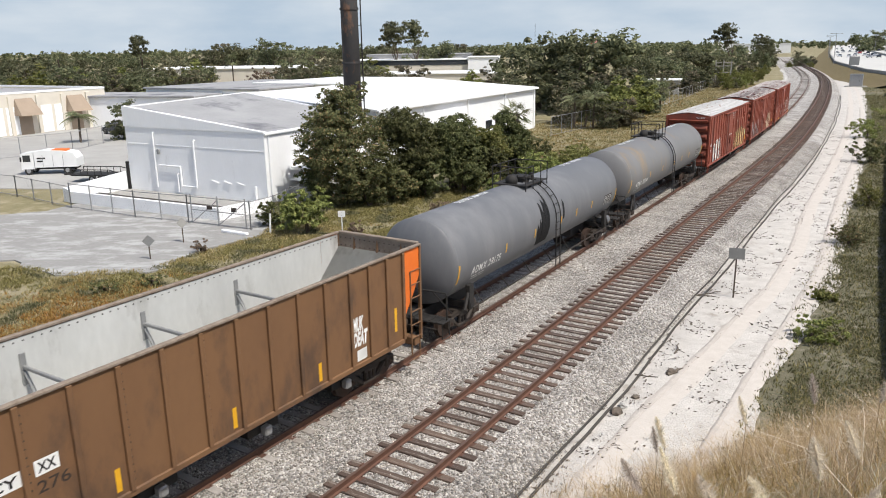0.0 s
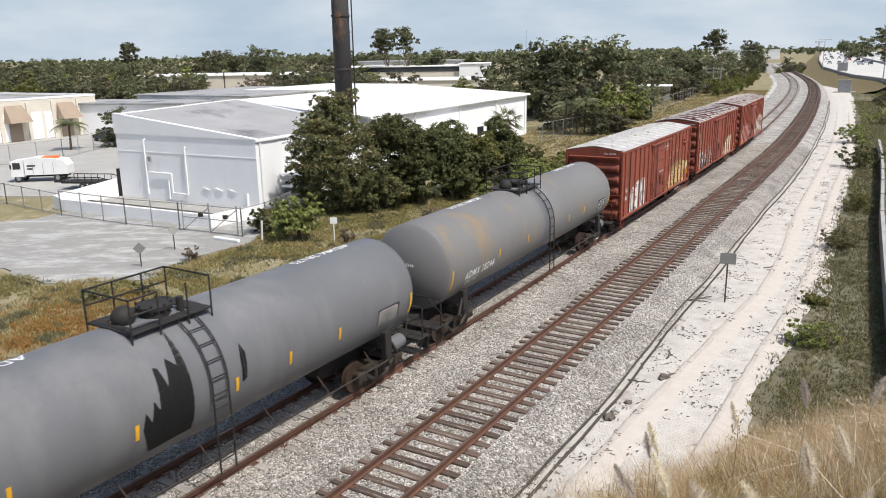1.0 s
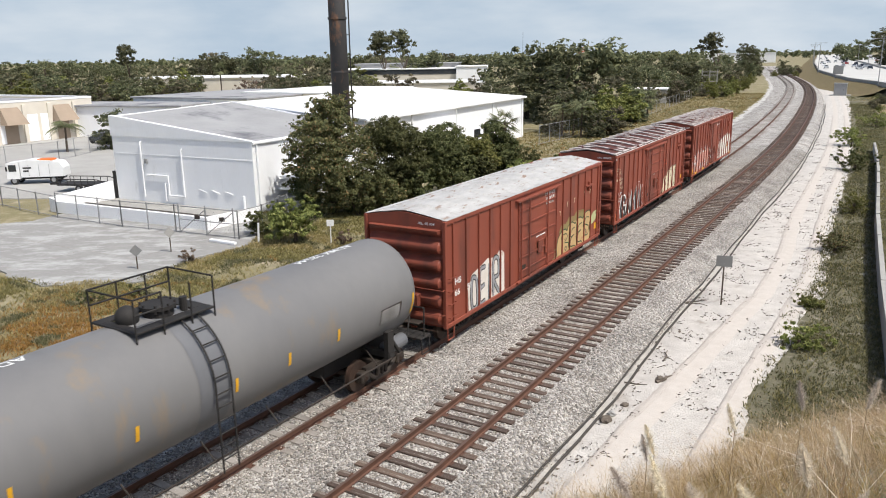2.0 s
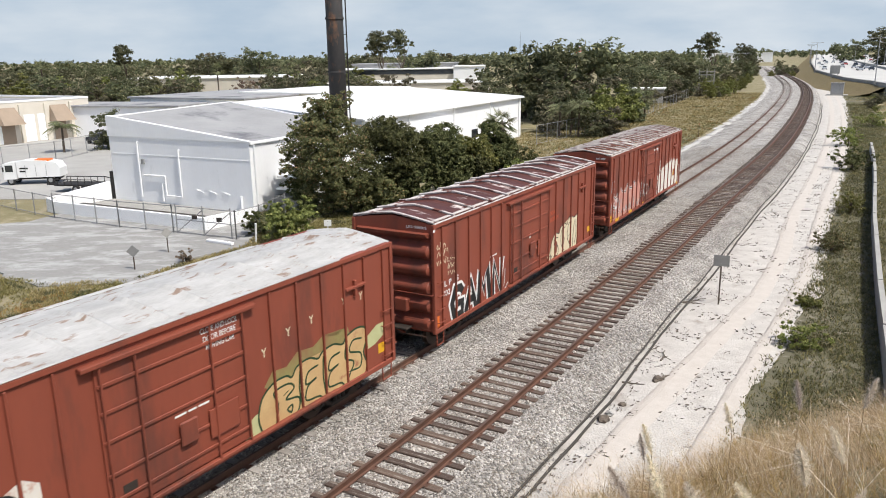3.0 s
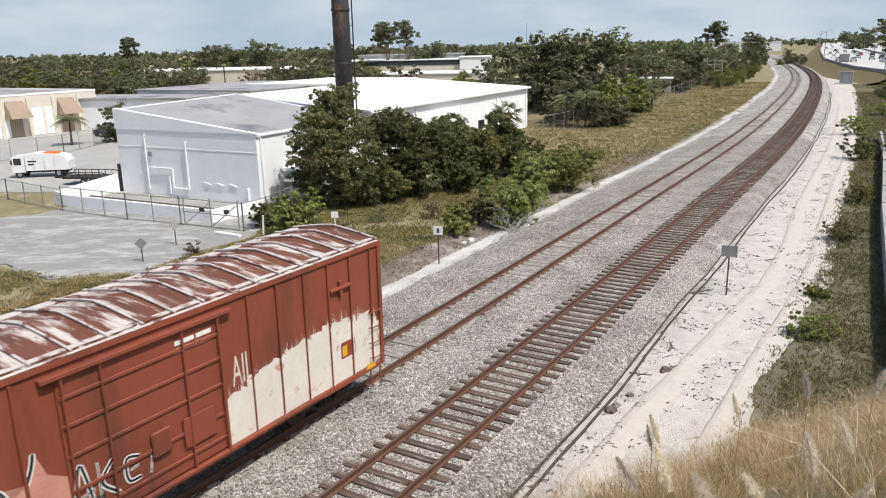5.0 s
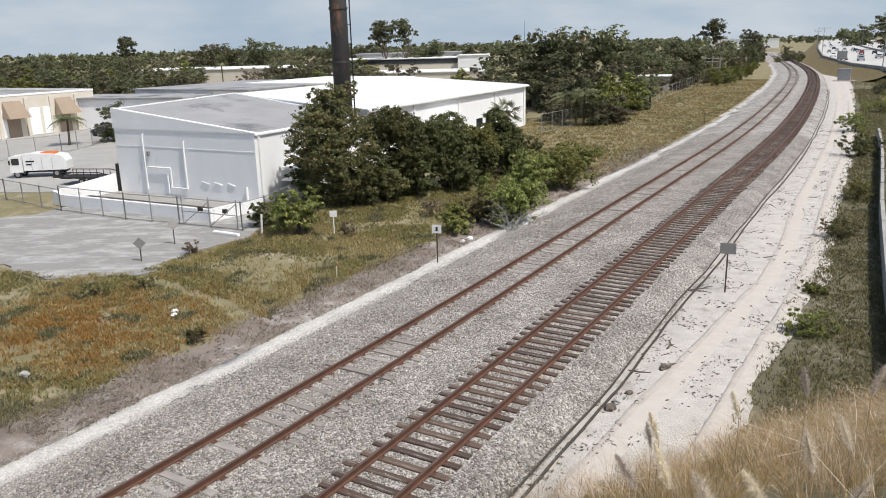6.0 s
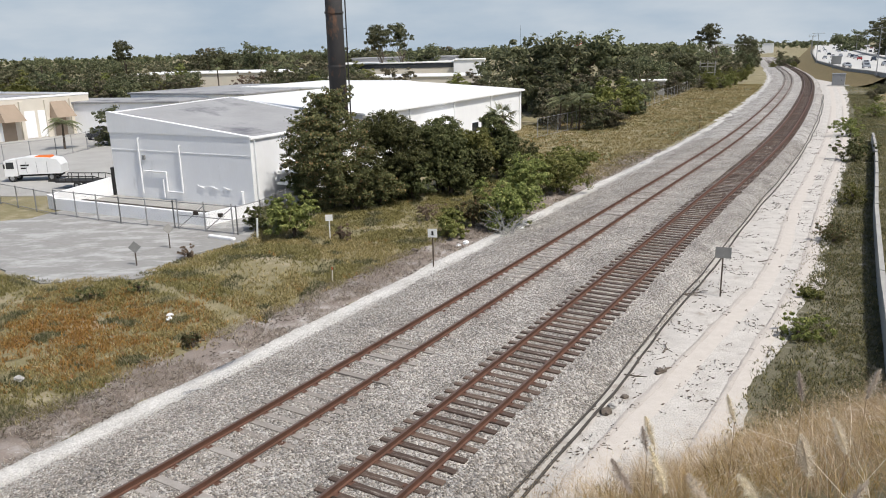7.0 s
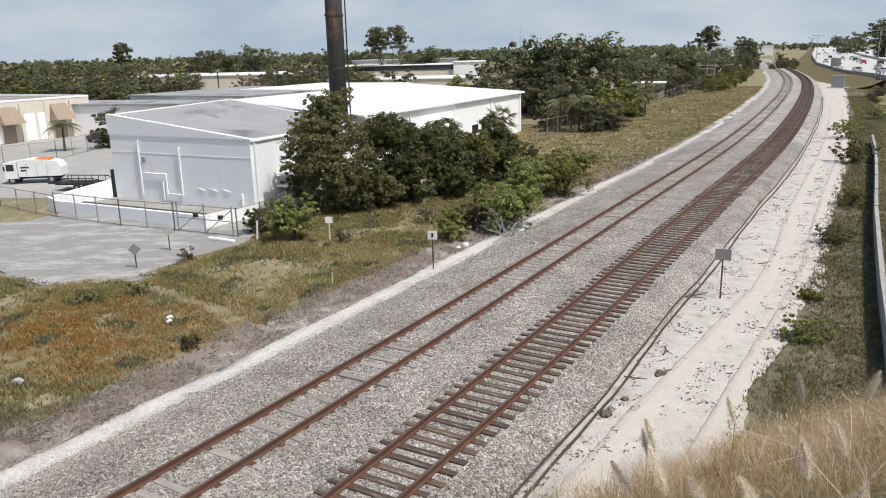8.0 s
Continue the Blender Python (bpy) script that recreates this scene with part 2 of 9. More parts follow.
M["galv"] = mat("galvanised_steel", (0.4, 0.4, 0.4), (0.28, 0.28, 0.28), 4.0, 30, 0.5, metal=0.6, bump=0.05)
M["sign_grey"] = mat("dull_sign_back", (0.3, 0.3, 0.29), (0.22, 0.22, 0.215), 3.0, 25, 0.6, metal=0.3, bump=0.05)
M["post"] = mat("rusty_sign_post", (0.1, 0.075, 0.055), (0.06, 0.045, 0.035), 3.0, 25, 0.8, bump=0.1)
M["chimney"] = mat("sooty_stack_steel", (0.06, 0.055, 0.053), (0.035, 0.033, 0.033), 0.6, 6, 0.7, bump=0.1, c=(0.16, 0.085, 0.05), c_scale=0.8, c_low=0.55, c_high=0.64, streak=(1, 1, 0.5))
M["glass"] = mat("dark_window_glass", (0.03, 0.035, 0.04), (0.02, 0.024, 0.03), 1.0, 5, 0.1, bump=0.0, spec=0.8)
M["tyre"] = mat("black_rubber", (0.02, 0.02, 0.02), (0.035, 0.034, 0.032), 3.0, 20, 0.9, bump=0.1)
M["truck_white"] = mat("white_truck_paint", (0.78, 0.78, 0.77), (0.68, 0.68, 0.67), 1.0, 8, 0.4, bump=0.03)
M["debris"] = mat("grey_brown_scrap_wood", (0.16, 0.13, 0.105), (0.09, 0.075, 0.06), 2.0, 15, 0.95, bump=0.5)
M["stone"] = leaf_mat("ballast_stones", (0.185, 0.162, 0.14), (0.53, 0.485, 0.43), (0.82, 0.785, 0.73))
# far leaves: distance haze is mixed into the tones, greyer and paler than near ones
M["leaf_far"] = leaf_mat("hazed_olive_leaves", (0.068, 0.08, 0.043), (0.175, 0.182, 0.096), (0.27, 0.262, 0.15))
M["leaf_far_brown"] = leaf_mat("hazed_brown_green_leaves", (0.088, 0.088, 0.054), (0.205, 0.192, 0.115), (0.3, 0.245, 0.165))
M["verge_soil"] = mat("brown_verge_soil", (0.185, 0.165, 0.11), (0.1, 0.095, 0.056), 0.9, 13, 0.95, bump=0.8, dist=0.05, c=(0.33, 0.3, 0.245), c_scale=1.4, c_low=0.58, c_high=0.7)
M["soil"] = mat("dark_soil", (0.07, 0.058, 0.045), (0.04, 0.034, 0.028), 1.5, 14, 0.95, bump=0.7)
M["red_flat"] = mat("faded_red_paint", (0.5, 0.08, 0.03), (0.4, 0.07, 0.03), 2.0, 15, 0.6, bump=0.05)


# ---------- mesh helpers ----------
def part(name, bm, material, parent=None, label="", smooth=False):
    me = bpy.data.meshes.new(name)
    bm.to_mesh(me)
    bm.free()
    for x in (material if isinstance(material, (list, tuple)) else [material]):
        me.materials.append(x)
    if smooth:
        for p in me.polygons:
            p.use_smooth = True
    ob = new(name, me)
    ob.parent = parent
    if label:
        tagged(ob, label)
    return ob


def thing(name, m=None, label="", category="", group="", kind=""):
    ob = new(name)
    ob.empty_display_size = 0.2
    if m is not None:
        ob.matrix_basis = m
    return tagged(ob, label, category, group, kind)


def share(name, me, parent=None, m=None):
    ob = new(name, me)
    ob.parent = parent
    if m is not None:
        ob.matrix_basis = m
    return ob


def box(bm, x0, x1, y0, y1, z0, z1, bevel=0.0, m=None, mi=0):
    mm = Matrix.Translation(((x0 + x1) / 2, (y0 + y1) / 2, (z0 + z1) / 2)) @ Matrix.Diagonal((abs(x1 - x0), abs(y1 - y0), abs(z1 - z0), 1))
    if m is not None:
        mm = m @ mm
    r = bmesh.ops.create_cube(bm, size=1.0, matrix=mm)
    if mi:
        for f in {f for v in r["verts"] for f in v.link_faces}:
            f.material_index = mi
    if bevel:
        bmesh.ops.bevel(bm, geom=list({e for v in r["verts"] for e in v.link_edges}), offset=bevel, segments=1, affect="EDGES")
    return bm


def rod(bm, p, q, r, seg=8, r2=None):
    p, q = Vector(p), Vector(q)
    d = q - p
    m = Matrix.Translation((p + q) / 2) @ d.to_track_quat("Z", "Y").to_matrix().to_4x4()
    bmesh.ops.create_cone(bm, cap_ends=True, segments=seg, radius1=r, radius2=r if r2 is None else r2, depth=d.length, matrix=m)
    return bm


def pipe_path(bm, pts, r, seg=6):
    for a, b in zip(pts, pts[1:]):
        rod(bm, a, b, r, seg)
    return bm


def prism(bm, pts, z0, z1, mi=0):
    """A polygon in the plan, raised from z0 to z1 (z1 may be a list of heights, one a corner)."""
    tops = z1 if isinstance(z1, (list, tuple)) else [z1] * len(pts)
    lo = [bm.verts.new((x, y, z0)) for x, y in pts]
    hi = [bm.verts.new((x, y, z)) for (x, y), z in zip(pts, tops)]
    fs = [bm.faces.new(hi), bm.faces.new(lo[::-1])]
    n = len(pts)
    for i in range(n):
        fs.append(bm.faces.new((lo[i], lo[(i + 1) % n], hi[(i + 1) % n], hi[i])))
    for f in fs:
        f.material_index = mi
    bmesh.ops.recalc_face_normals(bm, faces=fs)
    return bm


def from_lists(name, verts, faces, material, parent=None, label="", smooth=False):
    me = bpy.data.meshes.new(name)
    me.from_pydata(verts, [], faces)
    for x in (material if isinstance(material, (list, tuple)) else [material]):
        me.materials.append(x)
    if smooth:
        me.polygons.foreach_set("use_smooth", [True] * len(me.polygons))
    ob = new(name, me)
    ob.parent = parent
    if label:
        tagged(ob, label)
    return ob


def B():
    return bmesh.new()


def fnoise(x, y, s, z=0.0):
    return noise.noise(Vector((x * s, y * s, z)))


# ---------- the line of the railway ----------
KNOT = [-400, -30, 0, 30, 60, 100, 150, 220, 320, 450, 700]
BEND = [0, 0, 0.00164, -0.00052, 0.0014, 0.00046, 0.0005, 0.00088, -0.00005, -0.00007, 0]
STEP = 0.5
LS = np.arange(-300, 800, STEP)
_th = np.cumsum(np.interp(LS, KNOT, BEND)) * STEP
_i0 = int(300 / STEP)
_th = _th - _th[_i0] - 0.53682
_lx = np.cumsum(-np.sin(_th)) * STEP
_ly = np.cumsum(np.cos(_th)) * STEP
_lx, _ly = _lx - _lx[_i0] + 0.1545, _ly - _ly[_i0] + 18.7743
GAP = 4.287      # between the centre lines of the two tracks
GAUGE = 0.7525


def line(s, off=0.0):
    """Place and heading of the point at s along the near track and off to its right."""
    t = float(np.interp(s, LS, _th))
    return float(np.interp(s, LS, _lx)) + off * math.cos(t), float(np.interp(s, LS, _ly)) + off * math.sin(t), t


def line_of(x, y):
    i = int(np.argmin((_lx - x) ** 2 + (_ly - y) ** 2))
    t = _th[i]
    return LS[i], (x - _lx[i]) * math.cos(t) + (y - _ly[i]) * math.sin(t)


def ribbon(name, s0, s1, step, profile, material, wobble=0.0, label="", kind="structure", category="", seed=0.0, drop=None):
    """A strip along the railway: profile is a list of (offset, z); an offset may be a function of the way along."""
    vs, fs = [], []
    ss = np.arange(s0, s1 + 1e-6, step)
    n = len(profile)
    for i, s in enumerate(ss):
        for j, (o, z) in enumerate(profile):
            w = wobble * (fnoise(s, j * 7.3 + seed, 0.35) + 0.6 * fnoise(s, j * 3.1 + seed, 1.3)) if j in (0, n - 1) else 0.0
            x, y, t = line(s, (o(s) if callable(o) else o) + w)
            vs.append((x, y, z))
        if i:
            for j in range(n - 1):
                a = (i - 1) * n + j
                fs.append((a, a + 1, a + n + 1, a + n))
    ob = from_lists(name, vs, fs, material, smooth=True)
    return tagged(ob, label, category, "", kind)
# ---------- ground ----------
GZ = -0.5


def ground_z(x, y):
    """Flat land, and the embankment on which the camera stands."""
    s, off = line_of(x, y)
    z = 8.1 - 0.656 * (-0.385 * x + 0.92 * y)
    z = min(z, 8.1, GZ + max(0.0, off - 3.4) * 1.5)
    if -0.385 * x + 0.92 * y > 14 or x > 60:
        z = GZ
    return max(GZ, z)


def axis(lo, hi, step, far):
    a = list(np.arange(lo, hi + 1e-6, step))
    d, x = step, hi
    while x < far:
        d *= 1.45
        x += d
        a.append(x)
    d, x = step, lo
    while x > -far:
        d *= 1.45
        x -= d
        a.insert(0, x)
    return a


def build_ground():
    xs, ys = axis(-45, 42, 1.0, 4200), axis(-22, 70, 1.0, 4200)
    vs = []
    for y in ys:
        for x in xs:
            near = -60 < x < 60 and -40 < y < 130
            z = ground_z(x, y) if near else (8.1 if (y < -40 and 0 < x < 60) else GZ)
            vs.append((x, y, z + (0.05 * fnoise(x, y, 0.4) + 0.03 * fnoise(x, y, 1.1, 3.0) - 0.03 if near else -0.03)))
    n = len(xs)
    fs = [(j * n + i, j * n + i + 1, (j + 1) * n + i + 1, (j + 1) * n + i) for j in range(len(ys) - 1) for i in range(n - 1)]
    ob = from_lists("ground", vs, fs, M["ground"], smooth=True)
    tagged(ob, "flat land of dry grass and bare soil with a grassy embankment", "ground", "", "structure")


def flat_sheet(name, pts, z, material, label, category, wob=0.0, sub=6):
    """A slab laid on the land, with an uneven edge."""
    out = []
    for (x0, y0), (x1, y1) in zip(pts, pts[1:] + pts[:1]):
        for k in range(sub):
            a = k / sub
            x, y = x0 + (x1 - x0) * a, y0 + (y1 - y0) * a
            out.append((x + wob * fnoise(x, y, 0.5), y + wob * fnoise(x, y, 0.5, 9)))
    bm = prism(B(), out, z - 0.12, z)
    ob = part(name, bm, material)
    return tagged(ob, label, category, "", "structure")


build_ground()
ribbon("ballast", -120, 520, 2.0, [(-9.2, GZ - 0.05), (-8.3, -0.4), (-6.9, -0.06), (-GAP - 1.3, -0.02), (-GAP, -0.015), (-GAP + 1.3, -0.02), (-2.2, -0.05), (-1.4, -0.05),
       (0, -0.045), (1.4, -0.05), (1.9, -0.1), (2.75, GZ - 0.05)], M["ballast"], 0.12, "grey crushed stone ballast bed under both tracks", category="ballast")
ribbon("gravel_strip", -60, 52, 0.35, [(-9.7, GZ - 0.06), (-9.45, GZ + 0.03), (-9.0, GZ + 0.06), (-8.6, -0.43), (-8.45, -0.43)], M["ballast_white"], 0.42, "strip of white limestone screenings beside the ballast", category="gravel", seed=4.0)
ribbon("gravel_strip", 50, 300, 0.5, [(-9.55, GZ - 0.03), (-9.3, GZ + 0.05), (-8.9, GZ + 0.07), (-8.6, -0.42)], M["ballast_white"], 0.95, "patchy white limestone screenings along the ballast", category="gravel", seed=5.0)
ribbon("dirt_strip", -60, 60, 0.7, [(-11.9, GZ - 0.06), (-11.4, GZ + 0.02), (-9.9, GZ + 0.02), (-9.3, GZ - 0.02)], M["dirt"], 0.9, "bare brown dirt strip with dead weeds", category="dirt", seed=8.0)


def along(ss, offs, add=0.0):
    """An offset from the line that glides through the given values."""
    return lambda q: float(np.interp(q, ss, offs)) + add


EDGE_S, EDGE_O = (-6, 5, 7.5, 11, 16, 19.5, 26.5, 42.5, 70, 103, 173, 330), (6.3, 6.5, 6.5, 6.8, 7.1, 7.6, 7.2, 6.8, 6.6, 6.3, 7.4, 7.0)
RUTS = (((-8, 3, 5.5, 9.5, 13.5, 17.5, 24.5, 36.5, 60, 100, 200), (3.5, 3.97, 4.23, 4.53, 4.88, 5.3, 5.34, 4.75, 4.5, 4.4, 4.4), 0.34),
        ((-8, 5.5, 10, 16, 23, 31.5, 45, 100, 200), (5.6, 6.05, 6.25, 6.6, 6.75, 6.4, 6.1, 5.9, 5.9), 0.26))
ribbon("verge", -8, 200, 0.9, [(along(EDGE_S, EDGE_O, -0.5), GZ - 0.03), (along(EDGE_S, EDGE_O, 0.3), GZ + 0.02), (9.0, GZ + 0.03), (10.5, GZ + 0.03), (11.5, GZ - 0.06)], M["verge_soil"], 0.3, "brown weedy soil beside the sand road", category="soil", seed=31.0)
ribbon("sand_road", -12, 330, 0.6, [(2.3, GZ - 0.08), (2.7, GZ + 0.04), (4.0, GZ + 0.05), (5.6, GZ + 0.05), (along(EDGE_S, EDGE_O, -0.4), GZ + 0.045), (along(EDGE_S, EDGE_O, 0.1), GZ + 0.0)], M["sand"], 0.5, "pale sand service road beside the track", category="dirt road", seed=12.0)
for rs, ro, hw in RUTS:
    ribbon("wheel_rut", -8, 200, 0.8, [(along(rs, ro, -hw), GZ + 0.05), (along(rs, ro, -hw * 0.6), GZ + 0.06), (along(rs, ro, hw * 0.6), GZ + 0.06), (along(rs, ro, hw), GZ + 0.05)], M["rut"], 0.09, "smooth wheel rut pressed in pale sand", category="wheel rut", seed=hw * 20)
    # a raised strip of browner tone, on the left edge only
    for e in (-1,):
        ribbon("rut_edge", -8, 120, 0.4, [(along(rs, ro, e * hw - 0.12), GZ + 0.046), (along(rs, ro, e * hw - 0.05), GZ + 0.08), (along(rs, ro, e * hw + 0.03), GZ + 0.075), (along(rs, ro, e * hw + 0.12), GZ + 0.055)], M["rut_edge"], 0.12, "raised browner sand along the left edge of a wheel rut", category="wheel rut", seed=hw * 30 + e)
flat_sheet("parking_lot", [(-46, 32), (-23, 36.6), (-19, 34.6), (-15.2, 35.0), (-13.6, 38.2), (-11.4, 41.6), (-11.3, 43.6), (-12.6, 50), (-24, 55), (-27.5, 49.5), (-31, 47.5), (-46, 40)], GZ + 0.04,
           M["concrete_lot"], "worn pale concrete parking lot with stains", "parking lot", 0.8)
def lot_joints():
    """Saw-cut joints of the lot's slabs, dark with dirt."""
    lot = bpy.data.objects["parking_lot"]
    for k in range(9):
        for turn in (0, 1):
            bm = B()
            c, w = Vector((-24 + 0.0, 43.0)), 0.011
            u, v = Vector((0.87, -0.48)), Vector((0.48, 0.87))
            if turn:
                u, v = v, u
            o = c + v * (k - 4) * 4.2
            run = []
            for q in np.arange(-22, 22, 0.5):
                p = o + u * float(q)
                run.append((p, in_poly(p.x, p.y, LOT)))
            for (p, a), (r, d) in zip(run, run[1:]):
                if a and d:
                    bm.faces.new([bm.verts.new((z.x, z.y, GZ + 0.044)) for z in (p - v * w, r - v * w, r + v * w, p + v * w)])
            if len(bm.faces):
                bmesh.ops.remove_doubles(bm, verts=bm.verts, dist=0.001)
                part("joint", bm, M["dirt"], lot)
            else:
                bm.free()


LOT = [(-46, 33), (-23, 37.4), (-19, 35.6), (-15.8, 36.0), (-14.2, 38.6), (-12.2, 41.6), (-12.0, 43.4), (-13.2, 49), (-24, 54), (-27.5, 49), (-31, 47), (-46, 39.5)]


def in_poly(x, y, poly):
    c = False
    for (x0, y0), (x1, y1) in zip(poly, poly[1:] + poly[:1]):
        if (y0 > y) != (y1 > y) and x < (x1 - x0) * (y - y0) / (y1 - y0) + x0:
            c = not c
    return c


lot_joints()
flat_sheet("yard", [(-90, 62), (-36, 58), (-27, 57), (-24, 60), (-38, 98), (-52, 122), (-120, 112)], GZ + 0.03, M["yard"], "grey paved yard behind the white building", "yard", 0.5)


# ---------- tracks ----------
def rail_mesh(off, s0, s1, parent):
    """Rail with foot, web and head, swept along the line."""
    prof = [(-0.07, 0.0), (-0.07, 0.014), (-0.012, 0.03), (-0.012, 0.125), (-0.036, 0.135), (-0.036, 0.17), (0.036, 0.17), (0.036, 0.135), (0.012, 0.125), (0.012, 0.03), (0.07, 0.014), (0.07, 0.0)]
    ss = list(np.arange(s0, 120, 2.0)) + list(np.arange(120, s1, 5.0))
    vs, fs, mi = [], [], []
    n = len(prof)
    for i, s in enumerate(ss):
        for o, z in prof:
            x, y, t = line(s, off + o)
            vs.append((x, y, z + 0.004))
        if i:
            for j in range(n - 1):
                a = (i - 1) * n + j
                fs.append((a, a + n, a + n + 1, a + 1))
                mi.append(1 if j == 5 else 0)
    ob = from_lists("rail", vs, fs, [M["rust_rail"], M["rail_head"]], parent)
    ob.data.polygons.foreach_set("material_index", mi)
    return ob


def tie_mesh(material, proud):
    bm = B()
    box(bm, -1.26, 1.26, -0.11, 0.11, -0.16, 0.0, 0.012)
    for o in (-GAUGE, GAUGE):
        box(bm, o - 0.17, o + 0.17, -0.09, 0.09, -0.002, 0.006, mi=1)
        for a, b in ((-0.11, -0.06), (0.11, 0.06)):
            box(bm, o + a - 0.012, o + a + 0.012, b - 0.012, b + 0.012, 0.004, 0.035, mi=1)
    me = bpy.data.meshes.new("tie")
    bm.to_mesh(me)
    bm.free()
    for x in material:
        me.materials.append(x)
    return me


def build_track(off, label, tie_mats, drop, seed):
    rng = random.Random(seed)
    tr = thing("railway_track", None, label, "railway track", "railway tracks", "structure")
    for o in (-GAUGE, GAUGE):
        rail_mesh(off + o, -120, 500, tr)
    me = tie_mesh(tie_mats, drop)
    s, k = -14.0, 0
    far_v, far_f = [], []
    while s < 420:
        x, y, t = line(s, off)
        skew, lift, shift = rng.gauss(0, 0.012), rng.gauss(0, 0.006 if drop == 0.0 else 0.016) - drop, rng.gauss(0, 0.035)
        m = Matrix.Translation((x + shift * math.cos(t), y + shift * math.sin(t), lift)) @ Matrix.Rotation(t + skew, 4, "Z")
        if k < 290:
            share("tie", me, tr, m)
        else:
            b = len(far_v)
            for dx in (-1.26, 1.26):
                for dy in (-0.11, 0.11):
                    for dz in (-0.12, 0.0):
                        far_v.append(tuple(m @ Vector((dx, dy, dz))))
            far_f += [(b + 1, b + 5, b + 7, b + 3), (b, b + 4, b + 5, b + 1), (b + 2, b + 3, b + 7, b + 6), (b, b + 1, b + 3, b + 2), (b + 4, b + 6, b + 7, b + 5)]
        s += 0.54 + rng.gauss(0, 0.012)
        k += 1
    tagged(from_lists("far_ties", far_v, far_f, tie_mats[0], tr), "distant ties", "", "", "stuff")


def build_tracks():
    build_track(0.0, "rusty rails on proud dark timber ties", [M["tie"], M["rust_rail"]], 0.0, 3)
    build_track(-GAP, "rusty rails on dusty ties sunk in ballast", [M["tie_grey"], M["rust_rail"]], 0.006, 4)


# ---------- sky backdrop ----------
def build_backdrop():
    vs, fs = [], []
    n = 96
    for i in range(n):
        a = 2 * math.pi * i / n
        for z in (-60, 300, 760):
            vs.append((3600 * math.cos(a), 3600 * math.sin(a), z))
    for i in range(n):
        j = (i + 1) % n
        for k in range(2):
            fs.append((i * 3 + k, j * 3 + k, j * 3 + k + 1, i * 3 + k + 1))
    ob = from_lists("backdrop", vs, fs, glow("hazy_sky", (0.44, 0.54, 0.65), (0.64, 0.7, 0.76), (0.0012, 0.0012, 0.0042)), smooth=True)
    tagged(ob, "hazy pale blue sky with thin cloud", "sky", "", "structure")


build_backdrop()
# ---------- buildings ----------
ALONG = Vector((0.456, 0.89))      # the way the walls run, away from the camera
ACROSS = Vector((0.89, -0.456))
FA = Vector((-24.9, 56.7))         # corners of the white building's front wall
FB = FA + ACROSS * 13.4


def plan(o, u, v):
    p = o + ACROSS * u + ALONG * v
    return (p.x, p.y)


def site(o, z=0.0):
    """A frame whose x runs across and whose y runs along the walls."""
    return Matrix.Translation((o.x, o.y, z)) @ Matrix.Rotation(math.atan2(ACROSS.y, ACROSS.x), 4, "Z")


